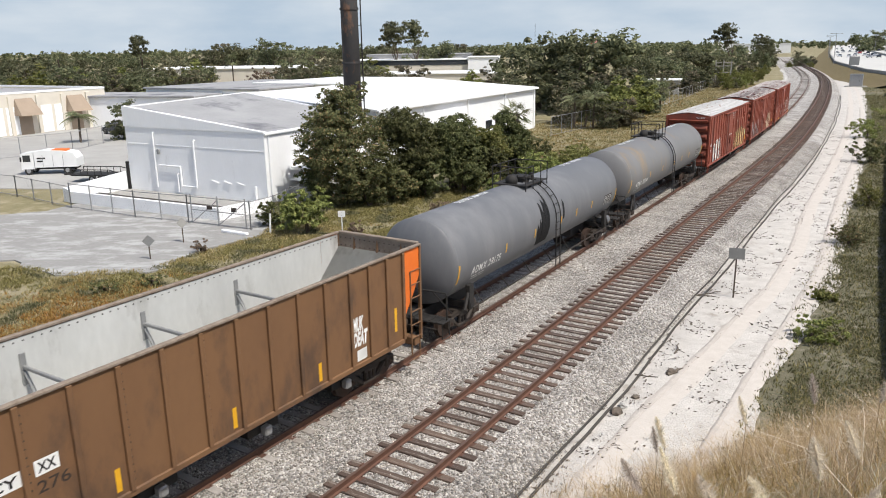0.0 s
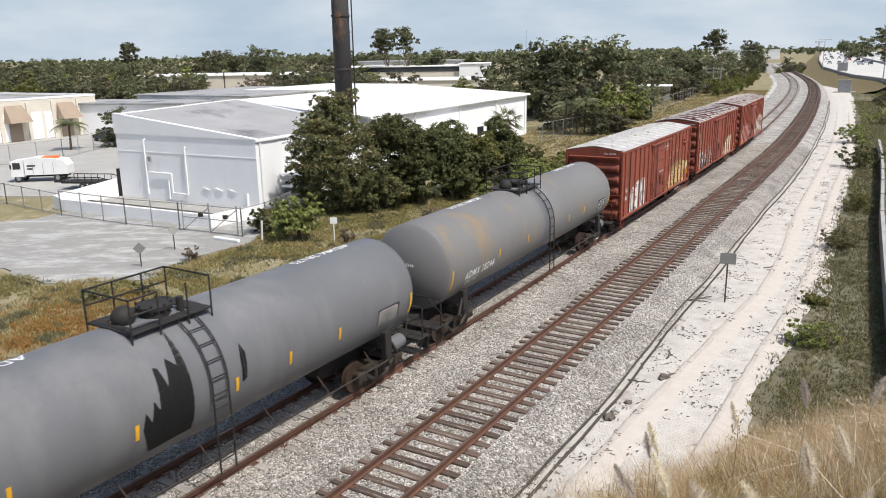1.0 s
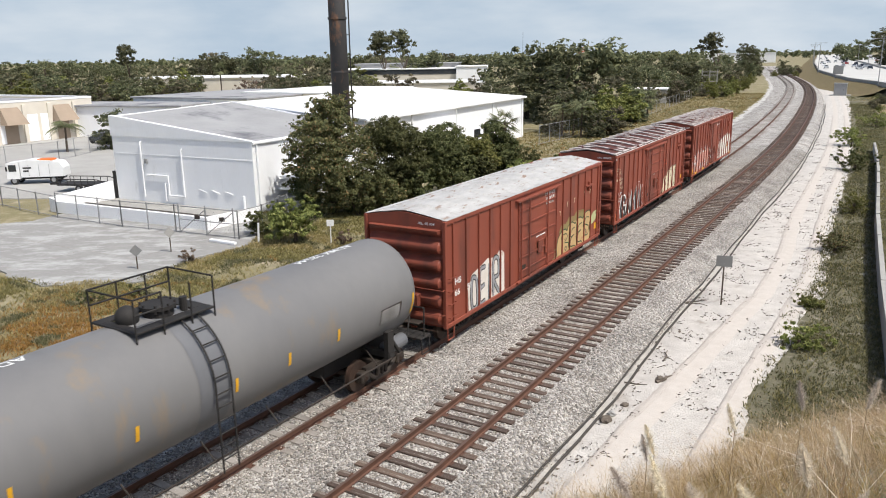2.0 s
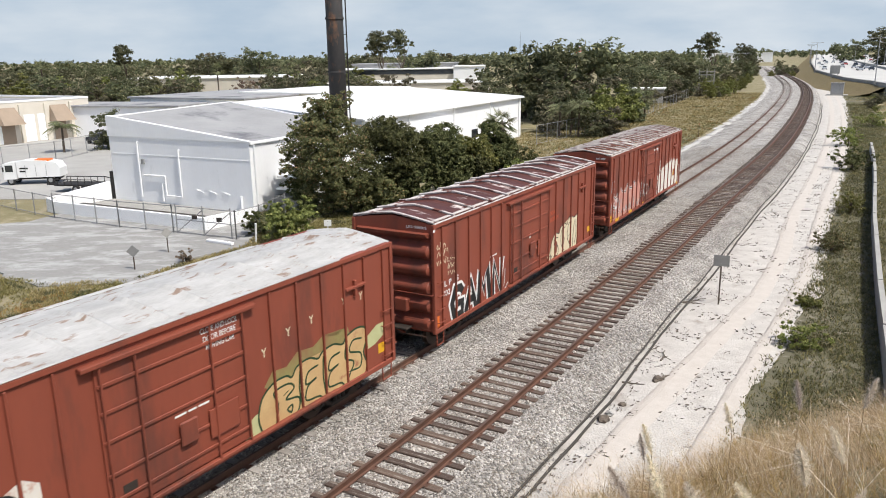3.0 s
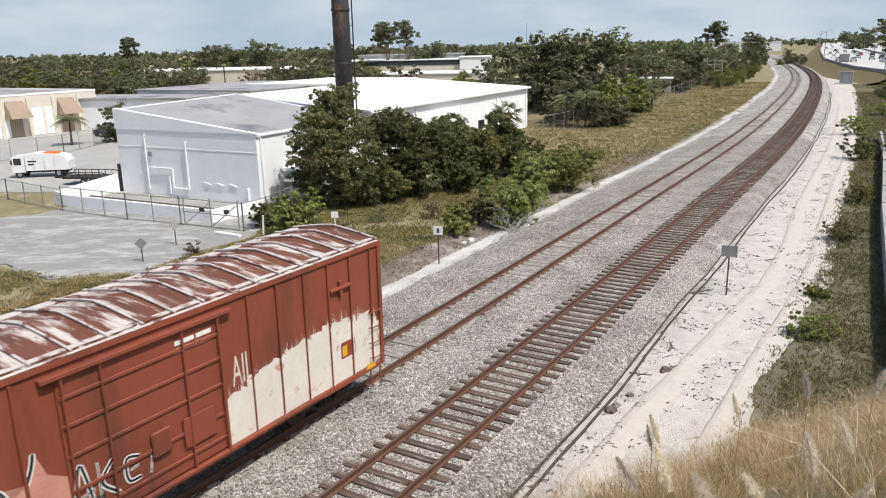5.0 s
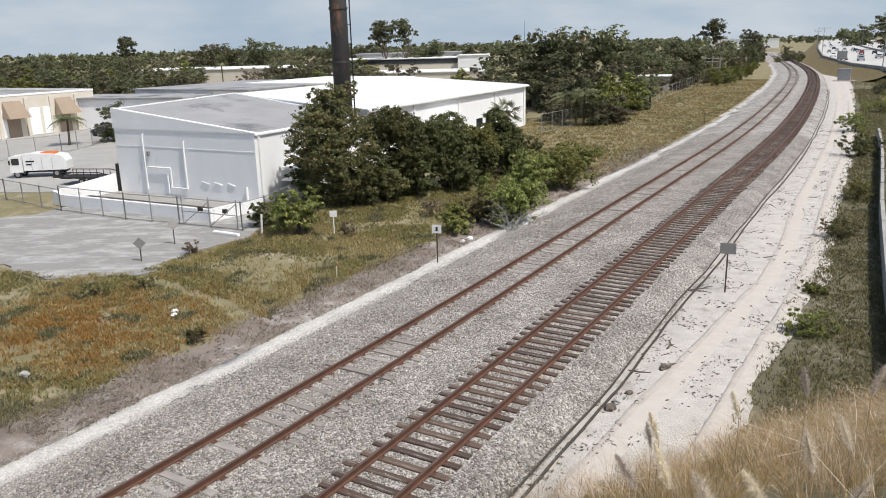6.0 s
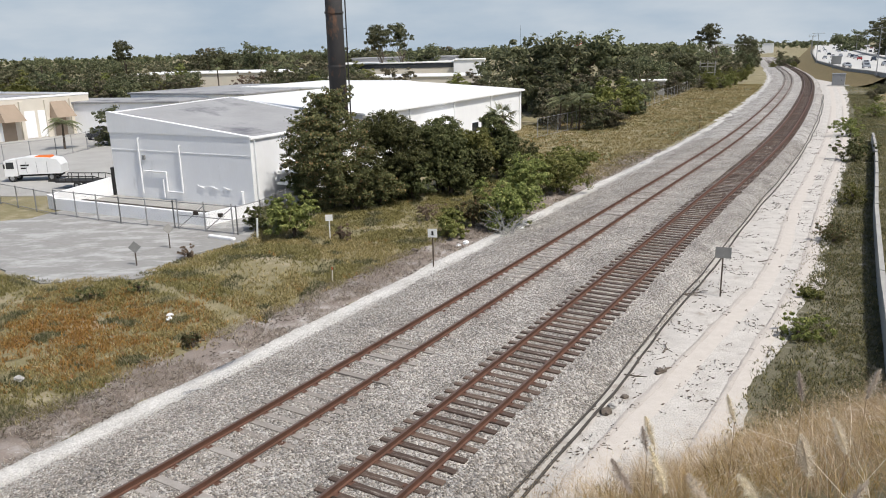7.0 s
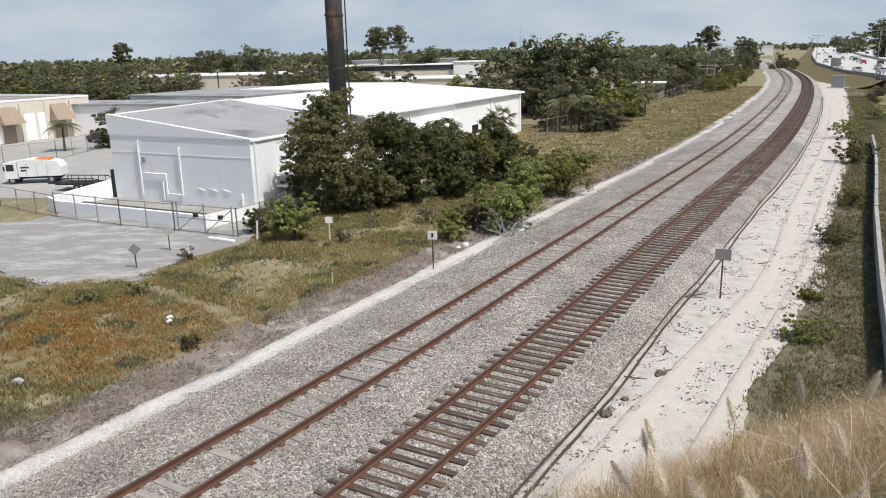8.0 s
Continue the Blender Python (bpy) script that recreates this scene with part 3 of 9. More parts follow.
def white_building():
    h = thing("industrial_building", site(FA, GZ), "white painted block building with sloping grey flat roof", "building")
    W, D = 13.4, 13.0
    hl, hr, hb = 6.3, 4.85, 6.6     # eaves: high side, low side, high side at the back
    t = 0.25
    bm = B()
    prism(bm, [(0, 0), (W, 0), (W, t), (0, t)], 0, [hl, hr, hr, hl])
    part("wall", bm, M["white_wall"], h)
    part("wall", prism(B(), [(W - t, t + 0.002), (W, t + 0.002), (W, D), (W - t, D)], 0, hr), M["white_wall"], h)
    part("wall", prism(B(), [(0, t + 0.002), (t, t + 0.002), (t, D), (0, D)], 0, [hl, hl, hb, hb]), M["white_wall"], h)
    part("wall", prism(B(), [(t + 0.002, D - t), (W - t - 0.002, D - t), (W - t - 0.002, D), (t + 0.002, D)], 0, [hb, hr, hr, hb]), M["white_wall"], h)
    part("roof", prism(B(), [(t, t), (W - t, t), (W - t, D - t), (t, D - t)], 4.4, [hl - 0.06, hr - 0.06, hr - 0.06, hb - 0.06]), M["grey_roof"], h, "dark grey weathered membrane roof")
    part("parapet_cap", prism(B(), [(-0.06, -0.06), (W + 0.06, -0.06), (W + 0.06, 0.3), (-0.06, 0.3)], hr + 0.003, [hl + 0.05, hr + 0.06, hr + 0.06, hl + 0.05]), M["white_wall"], h)
    part("eave_gutter", box(B(), W, W + 0.14, 0.0, D, hr - 0.16, hr - 0.02, 0.02), M["white_wall"], h)
    part("ledge", box(B(), 0.02, W - 0.02, -0.022, -0.002, 3.57, 3.64, 0.004), M["white_wall"], h)
    # pipes on the front wall
    for x0, z0, z1 in ((3.0, 0.5, 4.5), (7.0, 0.75, 4.1), (5.15, 0.3, 1.6)):
        part("wall_pipe", pipe_path(B(), [(x0, -0.12, z0), (x0, -0.12, z1), (x0, 0.02, z1)], 0.055), M["white_wall"], h)
    part("wall_pipe", pipe_path(B(), [(3.4, -0.12, 2.15), (5.5, -0.12, 2.15), (5.5, -0.12, 0.75), (7.0, -0.12, 0.75)], 0.055), M["white_wall"], h)
    for x0 in (8.4, 9.6, 10.8):
        part("wall_bracket", pipe_path(B(), [(x0, -0.05, 1.35), (x0 + 0.6, -0.05, 1.2)], 0.035), M["white_wall"], h)
    part("wall_pipe", pipe_path(B(), [(W - 0.9, -0.14, 1.2), (W - 0.9, -0.14, 0.3)], 0.09), M["white_wall"], h)
    part("electric_meter", box(B(), 3.25, 3.5, -0.16, 0.0, 2.95, 3.3, 0.03), M["sign_grey"], h)
    part("corner_pipe", rod(B(), (W + 0.1, 0.35, 0.1), (W + 0.1, 0.35, hr - 0.2), 0.06), M["white_wall"], h)
    dock = thing("loading_dock", site(FA, GZ), "white concrete loading dock with grey rails beside a white wall", "loading dock")
    part("slab", box(B(), W + 0.16, W + 2.2, 2.0, 9.5, 0.0, 0.95, 0.02), M["concrete"], dock)
    part("canopy", box(B(), W + 0.16, W + 1.9, 2.4, 7.0, 2.15, 2.3, 0.02), M["white_wall"], dock)
    part("shelf", box(B(), W + 0.16, W + 1.5, 2.2, 8.0, 1.35, 1.47, 0.02), M["white_wall"], dock)
    for y in (2.1, 4.0, 5.9, 7.8, 9.4):
        part("rail_post", rod(B(), (W + 2.1, y, 0.95), (W + 2.1, y, 2.6), 0.035, 6), M["galv"], dock)
    for z in (1.5, 2.05, 2.55):
        part("rail", rod(B(), (W + 2.1, 2.1, z), (W + 2.1, 9.4, z), 0.028, 6), M["galv"], dock)
    # low yard walls
    lw = thing("yard_wall", site(FA, GZ), "low white painted concrete yard wall", "wall")
    part("wall_panel", box(B(), 0.1, 14.1, -5.3, -5.05, 0, 0.83, 0.02), M["white_wall"], lw)
    part("wall_panel", prism(B(), [(13.85, -5.04), (14.1, -5.04), (14.75, -1.2), (14.5, -1.2)], 0, 0.83), M["white_wall"], lw)
    part("wall_panel", prism(B(), [(-0.9, -5.12), (0.09, -5.3), (0.09, -5.05), (-0.9, -4.87)], 0, [1.0, 0.9, 0.9, 1.0]), M["white_wall"], lw)
    part("wall_panel", prism(B(), [(-0.9, -4.86), (-0.65, -4.86), (-0.3, -0.1), (-0.55, -0.1)], 0, [1.0, 1.0, 1.45, 1.45]), M["white_wall"], lw)
    part("paving", box(B(), -0.2, 13.8, -3.29, -0.01, 0, 0.12), M["concrete"], lw, "grey concrete paving behind the low wall")
    part("planting_bed", box(B(), 0.6, 13.8, -5.0, -3.3, 0, 0.45), M["soil"], lw, "dark soil bed with dead plants")
    part("gate_post", box(B(), -0.35, -0.1, -0.05, 0.2, 0, 2.2, 0.02), M["black"], lw, "black steel gate post")


def warehouse():
    o = Vector((-7.0, 65.5))
    h = thing("warehouse", site(o, GZ), "long white warehouse with low white gable roof", "building")
    L, Wd, e, r = 36.8, 33.0, 5.0, 6.0
    part("wall", box(B(), -0.3, 0, 0, L, 0, e), M["white_wall"], h)
    bm = B()
    prism(bm, [(-19, 0), (-0.302, 0), (-0.302, L), (-19, L)], 0, e - 0.02)
    part("wall", bm, M["white_wall"], h)
    bm = B()
    for x0, z0, x1, z1 in ((0.25, e, -Wd / 2, r), (-19.2, r - 0.16, -Wd / 2, r)):
        prism(bm, [(x0, -0.2), (x1, -0.2), (x1, L + 0.2), (x0, L + 0.2)], e - 0.03, [z0 + 0.12, z1 + 0.12, z1 + 0.12, z0 + 0.12])
    part("roof", bm, M["white_roof"], h, "bright white coated roof")
    part("eave_gutter", box(B(), 0.26, 0.42, -0.2, L + 0.2, e - 0.12, e + 0.08, 0.02), M["white_wall"], h)
    for y0 in (8.0, 17.5, 27.0, 36.0):
        part("downpipe", rod(B(), (0.1, y0, 0), (0.1, y0, e - 0.1), 0.07), M["white_wall"], h)
    for y0 in (22.0, 24.5):
        part("window", box(B(), 0.0, 0.03, y0, y0 + 1.6, 1.2, 2.2), M["glass"], h)
    part("loading_canopy", box(B(), 0.0, 1.6, 11.0, 16.5, 2.7, 2.85, 0.02), M["white_wall"], h)


def chimney():
    c = thing("chimney_stack", pose(-8.75, 64.2, GZ), "tall sooty dark steel chimney stack with rust", "chimney")
    part("shaft", rod(B(), (0, 0, 0), (0, 0, 26), 0.74, 24, 0.66), M["chimney"], c, smooth=True)
    for z in (4.0, 9.0, 13.2, 18):
        bm = B()
        rod(bm, (0, 0, z), (0, 0, z + 0.16), 0.77, 24)
        part("band", bm, M["chimney"], c)
    bm = B()
    for x in (-0.2, 0.2):
        rod(bm, (0.92, x, 2), (0.92, x, 26), 0.03)
    part("ladder", bm, M["black"], c)
    for z in np.arange(2.2, 24, 0.45):
        part("rung", rod(B(), (0.92, -0.2, z), (0.92, 0.2, z), 0.018, 5), M["black"], c)
    for z in np.arange(3, 25, 3.0):
        part("ladder_bracket", rod(B(), (0.62, 0, z), (0.93, 0, z), 0.03, 5), M["black"], c)


white_building()
warehouse()
chimney()
# ---------- the train ----------
SPEED = 18.2        # metres a second, towards the camera
KEYED = []          # (thing, place of its middle on the line at the start, half the distance of its bogies)
WHEELS = []
RAIL_TOP = 0.174


def lettering(name, text, x_size, y_size, place, material, parent, offset=0.0, shear=0.0, thick=1.0):
    """Letters x_size long and y_size high; place(u, v) gives each point on the painted surface."""
    cu = bpy.data.curves.new("letters", "FONT")
    cu.body, cu.size, cu.offset, cu.shear, cu.resolution_u = text, 1.0, offset, shear, 3
    cu.space_character = thick
    tmp = bpy.data.objects.new("letters", cu)
    scene.collection.objects.link(tmp)
    dg = bpy.context.evaluated_depsgraph_get()
    me = bpy.data.meshes.new_from_object(tmp.evaluated_get(dg))
    bpy.data.objects.remove(tmp)
    bpy.data.curves.remove(cu)
    xs = [v.co.x for v in me.vertices]
    ys = [v.co.y for v in me.vertices]
    x0, y0, w, h = min(xs), min(ys), max(xs) - min(xs), max(ys) - min(ys)
    for v in me.vertices:
        v.co = place((v.co.x - x0) / w * x_size, (v.co.y - y0) / h * y_size)
    me.name = name
    me.materials.clear()
    me.materials.append(material)
    ob = new(name, me)
    ob.parent = parent
    return ob


def patch(name, outline, place, material, parent, label=""):
    """A flat painted shape, given by its outline in (u, v)."""
    bm = B()
    f = bm.faces.new([bm.verts.new(place(u, v)) for u, v in outline])
    bmesh.ops.triangulate(bm, faces=[f])
    return part(name, bm, material, parent, label)


def blob(rng, u0, u1, v0, v1, n=22, rough=0.25):
    """A ragged outline that fills the rectangle."""
    out = []
    for i in range(n):
        a = 2 * math.pi * i / n
        k = 1 - rough * rng.random()
        cu, su = math.cos(a), math.sin(a)
        q = max(abs(cu), abs(su)) ** 0.7
        out.append(((u0 + u1) / 2 + (u1 - u0) / 2 * cu / q * k, (v0 + v1) / 2 + (v1 - v0) / 2 * su / q * k))
    return out


def build_bogie_mesh():
    bm = B()
    for sx in (-1, 1):
        x = 0.98 * sx
        for y in (-0.89, 0.89):
            box(bm, x - 0.11, x + 0.11, y - 0.2, y + 0.2, 0.34, 0.66, 0.03)
        prism(bm, [(x - 0.08, -0.85), (x + 0.08, -0.85), (x + 0.08, 0.85), (x - 0.08, 0.85)], 0.62, 0.74)
        for y0, y1 in ((-0.8, -0.35), (0.8, 0.35)):
            rod(bm, (x, y0, 0.6), (x, y1, 0.24), 0.075, 6)
        box(bm, x - 0.08, x + 0.08, -0.4, 0.4, 0.17, 0.28, 0.02)
        for y in (-0.18, 0.0, 0.18):
            rod(bm, (x, y, 0.28), (x, y, 0.52), 0.075, 8)
        box(bm, x - 0.09, x + 0.09, -0.32, 0.32, 0.52, 0.64, 0.02)
    box(bm, -1.05, 1.05, -0.2, 0.2, 0.5, 0.72, 0.03)
    rod(bm, (0, 0, 0.7), (0, 0, 0.86), 0.25, 12)
    for y in (-0.36, 0.36):
        box(bm, -0.9, 0.9, y - 0.05, y + 0.05, 0.3, 0.4, 0.01)
    me = bpy.data.meshes.new("bogie")
    bm.to_mesh(me)
    bm.free()
    me.materials.append(M["steel_dark"])
    return me


def build_wheelset_mesh():
    bm = B()
    rod(bm, (-1.1, 0, 0), (1.1, 0, 0), 0.085, 10)
    for sx in (-1, 1):
        rod(bm, (sx * 0.69, 0, 0), (sx * 0.81, 0, 0), 0.457, 28)
        rod(bm, (sx * 0.66, 0, 0), (sx * 0.69, 0, 0), 0.485, 28)
        rod(bm, (sx * 0.81, 0, 0), (sx * 0.86, 0, 0), 0.2, 14)
        for k in range(3):
            a = 2 * math.pi * k / 3
            rod(bm, (sx * 1.08, 0.05 * math.cos(a), 0.05 * math.sin(a)), (sx * 1.13, 0.05 * math.cos(a), 0.05 * math.sin(a)), 0.02, 5)
    me = bpy.data.meshes.new("wheelset")
    bm.to_mesh(me)
    bm.free()
    me.materials.append(M["wheel"])
    return me


BOGIE, WHEELSET = build_bogie_mesh(), build_wheelset_mesh()


def add_running_gear(car, half, ends, mat_c=None):
    """Two bogies with two wheelsets each, and a coupler at each end."""
    for y in (-half, half):
        bo = share("bogie", BOGIE, car, pose(0, y, RAIL_TOP))
        for dy in (-0.89, 0.89):
            ws = share("wheelset", WHEELSET, bo, pose(0, dy, 0.457))
            WHEELS.append((ws, dy))
    for y, d in ((ends[0], -1), (ends[1], 1)):
        bm = B()
        box(bm, -0.14, 0.14, y - 0.1, y + 0.1 + d * 0.5, 0.78, 1.06, 0.03)
        box(bm, -0.09, 0.09, y + d * 0.4, y + d * 1.0, 0.84, 1.02, 0.02)
        box(bm, -0.2, 0.12, y + d * 0.88, y + d * 1.14, 0.78, 1.08, 0.05)
        pipe_path(bm, [(-0.4, y, 0.85), (-0.42, y + d * 0.4, 0.55), (-0.3, y + d * 0.9, 0.45), (-0.1, y + d * 1.1, 0.6)], 0.03)
        pipe_path(bm, [(0.15, y + d * 0.2, 0.9), (0.9, y + d * 0.25, 0.95), (1.35, y + d * 0.25, 0.95)], 0.025)
        part("coupler", bm, mat_c or M["wheel"], car, "rusty knuckle coupler with air hose")


def side_at(x, yy, zz):
    return lambda u, v: Vector((x, yy + u, zz + v))


# ----- boxcars -----
def boxcar(near_s, roof, label, cap, seed, nP=14):
    L, HW, Z0, Z1, ZR = 15.15, 1.53, 1.0, 4.62, 4.82
    rng = random.Random(seed)
    car = thing("boxcar", None, label, "boxcar", "freight cars")
    y0, y1 = -L / 2, L / 2
    f0 = y0 - 0.12                  # where the side's posts, door and paint are counted from
    red = M["box_red"]
    part("side_wall", box(B(), HW - 0.05, HW, y0 + 0.05, y1 - 0.05, Z0 + 0.1, Z1 - 0.1), red, car)
    part("side_wall", box(B(), -HW, -HW + 0.05, y0 + 0.05, y1 - 0.05, Z0 + 0.1, Z1 - 0.1), red, car)
    part("floor", box(B(), -HW + 0.06, HW - 0.06, y0 + 0.1, y1 - 0.1, Z0 - 0.02, Z0 + 0.12), M["black"], car)
    # corrugated ends: deep pressed bulges that taper at their ends
    for ye, d in ((y0, -1), (y1, 1)):
        bm = B()
        rows = []
        nb = 6
        zs = np.linspace(Z0, Z1, nb * 12 + 1)
        for z in zs:
            ph = ((z - Z0) / (Z1 - Z0) * nb + 0.02) % 1.0
            dep = 0.23 * math.sin(math.pi * min(1.0, max(0.0, (ph - 0.12) / 0.86))) ** 0.8 if z < Z1 - 0.3 else 0.0
            row = []
            for x, k in ((-HW, 0), (-HW + 0.07, 0.0), (-HW + 0.2, 1), (HW - 0.2, 1), (HW - 0.07, 0.0), (HW, 0)):
                row.append(bm.verts.new((x, ye - d * 0.06 + d * dep * k, z)))
            rows.append(row)
        for a, b in zip(rows, rows[1:]):
            for i in range(5):
                bm.faces.new((a[i], a[i + 1], b[i + 1], b[i]))
        bmesh.ops.recalc_face_normals(bm, faces=bm.faces)
        part("end_wall", bm, red, car)
        cap_bm = B()
        arc = [(x, Z1 + (ZR - Z1) * (1 - (abs(x) / HW) ** 1.25)) for x in np.linspace(-HW, HW, 9)]
        ring = [(-HW, Z1 - 0.3)] + arc + [(HW, Z1 - 0.3)]
        fa = [cap_bm.verts.new((x, ye - 0.03, z)) for x, z in ring]
        fb = [cap_bm.verts.new((x, ye + 0.035, z)) for x, z in ring]
        cap_bm.faces.new(fa)
        cap_bm.faces.new(fb[::-1])
        for q in range(len(ring)):
            w = (q + 1) % len(ring)
            cap_bm.faces.new((fa[q], fb[q], fb[w], fa[w]))
        bmesh.ops.recalc_face_normals(cap_bm, faces=cap_bm.faces)
        part("end_cap", cap_bm, red, car)
        for sx in (-1, 1):
            part("corner_post", box(B(), sx * HW - 0.06, sx * HW + 0.06, ye - 0.07, ye + 0.07, Z0, Z1, 0.015), red, car)
    # side posts
    for y in (0.6, 1.5, 2.43, 3.3, 4.15, 5.0, 10.35, 11.27, 12.2, 13.1, 13.98, 14.86):
        for sx in (-1, 1):
            part("side_post", box(B(), sx * HW - 0.01, sx * (HW + 0.062), f0 + y - 0.028, f0 + y + 0.028, Z0 + 0.14, Z1 - 0.14, 0.012), red, car)
    for sx in (-1, 1):
        part("side_sill", box(B(), sx * (HW - 0.1), sx * (HW + 0.05), y0 + 0.08, y1 - 0.08, Z0 - 0.03, Z0 + 0.13, 0.02), red, car)
        part("top_chord", box(B(), sx * (HW - 0.1), sx * (HW + 0.055), y0, y1, Z1 - 0.13, Z1 + 0.01, 0.02), red, car)
    # plug doors: ribs, locking bars, rail
    for sx in (-1, 1):
        a, b = f0 + 5.75, f0 + 9.45
        dr = part("door", box(B(), sx * HW, sx * (HW + 0.05), a, b, Z0 + 0.2, Z1 - 0.3, 0.01), red, car)
        for z in (1.5, 2.05, 2.75, 3.35, 3.9):
            part("door_rib", box(B(), sx * (HW + 0.051), sx * (HW + 0.09), a + 0.02, b - 0.02, z - 0.04, z + 0.04, 0.012), red, dr)
        for y in (a + 0.08, a + 0.85, b - 1.0, b - 0.06):
            part("locking_bar", rod(B(), (sx * (HW + 0.12), y, Z0 + 0.15), (sx * (HW + 0.12), y, Z1 - 0.25), 0.028, 6), red, dr)
        part("operating_lever", box(B(), sx * (HW + 0.1), sx * (HW + 0.16), f0 + 7.45, f0 + 7.9, 1.9, 2.45, 0.03), red, dr)
        part("lever_frame", box(B(), sx * (HW + 0.09), sx * (HW + 0.115), f0 + 8.25, f0 + 9.1, 1.72, 2.4, 0.02), red, dr)
        part("door_rail", box(B(), sx * (HW + 0.02), sx * (HW + 0.14), f0 + 5.5, f0 + 12.6, Z0 + 0.08, Z0 + 0.17, 0.015), red, car)
        part("door_hood", box(B(), sx * HW, sx * (HW + 0.16), f0 + 5.45, f0 + 9.8, Z1 - 0.32, Z1 - 0.22, 0.015), red, car)
        part("data_plate", box(B(), sx * (HW + 0.05), sx * (HW + 0.058), a + 0.3, a + 0.62, 1.52, 1.72), M["steel_dark"], dr, "small dark data plate")
        part("bracket", box(B(), sx * HW, sx * (HW + 0.12), f0 + 13.12, f0 + 13.96, 3.72, 3.8, 0.015), red, car)
        part("bracket", box(B(), sx * HW, sx * (HW + 0.1), f0 + 13.5, f0 + 13.6, 3.5, 3.95, 0.015), red, car)
    # ladders and grab irons
    for sx in (-1, 1):
        for ye, dd in ((y0, 1), (y1, -1)):
            for z in (1.35, 1.8, 2.25, 2.7):
                part("grab_iron", pipe_path(B(), [(sx * (HW + 0.02), ye + dd * 0.1, z), (sx * (HW + 0.12), ye + dd * 0.1, z), (sx * (HW + 0.12), ye + dd * 0.55, z), (sx * (HW + 0.02), ye + dd * 0.55, z)], 0.016, 5), red, car)
            part("sill_step", pipe_path(B(), [(sx * HW, ye + dd * 0.1, 1.0), (sx * HW, ye + dd * 0.12, 0.55), (sx * HW, ye + dd * 0.52, 0.55), (sx * HW, ye + dd * 0.55, 1.0)], 0.022, 5), red, car)
    for ye, dd in ((y0, -1), (y1, 1)):
        part("end_platform", box(B(), -0.75, 0.75, ye + dd * 0.05, ye + dd * 0.5, 1.15, 1.21, 0.01), M["steel_dark"], car, "grimy steel brake step")
        part("brake_housing", box(B(), 0.15, 0.65, ye + dd * 0.08, ye + dd * 0.3, 1.7, 2.15, 0.04), red, car)
        for z in (1.5, 2.35):
            part("end_rail", pipe_path(B(), [(-HW, ye + dd * 0.05, z), (-HW, ye + dd * 0.2, z), (HW, ye + dd * 0.2, z), (HW, ye + dd * 0.05, z)], 0.018, 5), red, car)
        bm = B()
        box(bm, -1.0, -0.55, ye, ye + dd * 0.25, 1.3, 1.75, 0.04)
        rod(bm, (-0.5, ye + dd * 0.2, 1.2), (0.5, ye + dd * 0.2, 0.95), 0.04)
        part("end_gear", bm, red, car)
    # roof: shallow arched panels between raised ribs
    pw = L / nP
    for i in range(nP):
        bm = B()
        ya, yb = y0 + i * pw, y0 + (i + 1) * pw
        rows = []
        for y in (ya, ya + 0.12, (ya + yb) / 2, yb - 0.12, yb):
            rise = 0.05 if y in (ya, yb) else 0.0
            rows.append([bm.verts.new((x, y, Z1 + 0.012 + (ZR - Z1) * (1 - (abs(x) / HW) ** 1.25) + rise * (1 - abs(x) / HW * 0.6) - (0.02 if rise == 0 else 0))) for x in np.linspace(-HW, HW, 9)])
        for a, b in zip(rows, rows[1:]):
            for k in range(8):
                bm.faces.new((a[k], a[k + 1], b[k + 1], b[k]))
        part("roof_panel", bm, roof, car)
    if not cap:
        for sx in (-1, 1):
            part("eave_strip", box(B(), sx * (HW - 0.1), sx * (HW + 0.062), y0 + 0.02, y1 - 2.3, Z1 + 0.012, Z1 + 0.032, 0.008), M["box_roof_white"], car, "flaking white eave")
    if cap:
        for i in range(nP + 1):
            y = y0 + i * pw
            bm = B()
            pts = [(x, y, Z1 + 0.05 + (ZR - Z1) * (1 - (abs(x) / HW) ** 1.25) + 0.045 * (1 - abs(x) / HW * 0.6)) for x in np.linspace(-HW, HW, 9)]
            for p, q in zip(pts, pts[1:]):
                rod(bm, p, q, 0.045 if cap == 2 else 0.03, 5)
            part("roof_rib", bm, M["worn_white"], car, "roof seam with worn white paint")
        for sx in (-1, 1):
            part("eave_strip", box(B(), sx * (HW - 0.03), sx * (HW + 0.06), y0 + 0.02, y1 - 0.02, Z1 + 0.012, Z1 + 0.035, 0.01), M["worn_white"], car, "eave strip with worn white paint")
            part("eave_strip", box(B(), sx * (HW - 0.26), sx * (HW - 0.12), y0 + 0.02, y1 - 0.02, Z1 + 0.025, Z1 + 0.066, 0.01), M["worn_white"], car, "eave strip with worn white paint")
    part("centre_sill", box(B(), -0.3, 0.3, y0 + 0.1, y1 - 0.1, 0.72, 0.97, 0.02), M["black"], car)
    for y in (-2.2, 1.6):
        part("brake_cylinder", rod(B(), (0.7, y, 0.8), (0.7, y + 0.9, 0.8), 0.16, 12), M["black"], car)
    add_running_gear(car, L / 2 - 1.95, (y0, y1))
    KEYED.append((car, near_s + L / 2, L / 2 - 1.95))
    return car, f0, HW


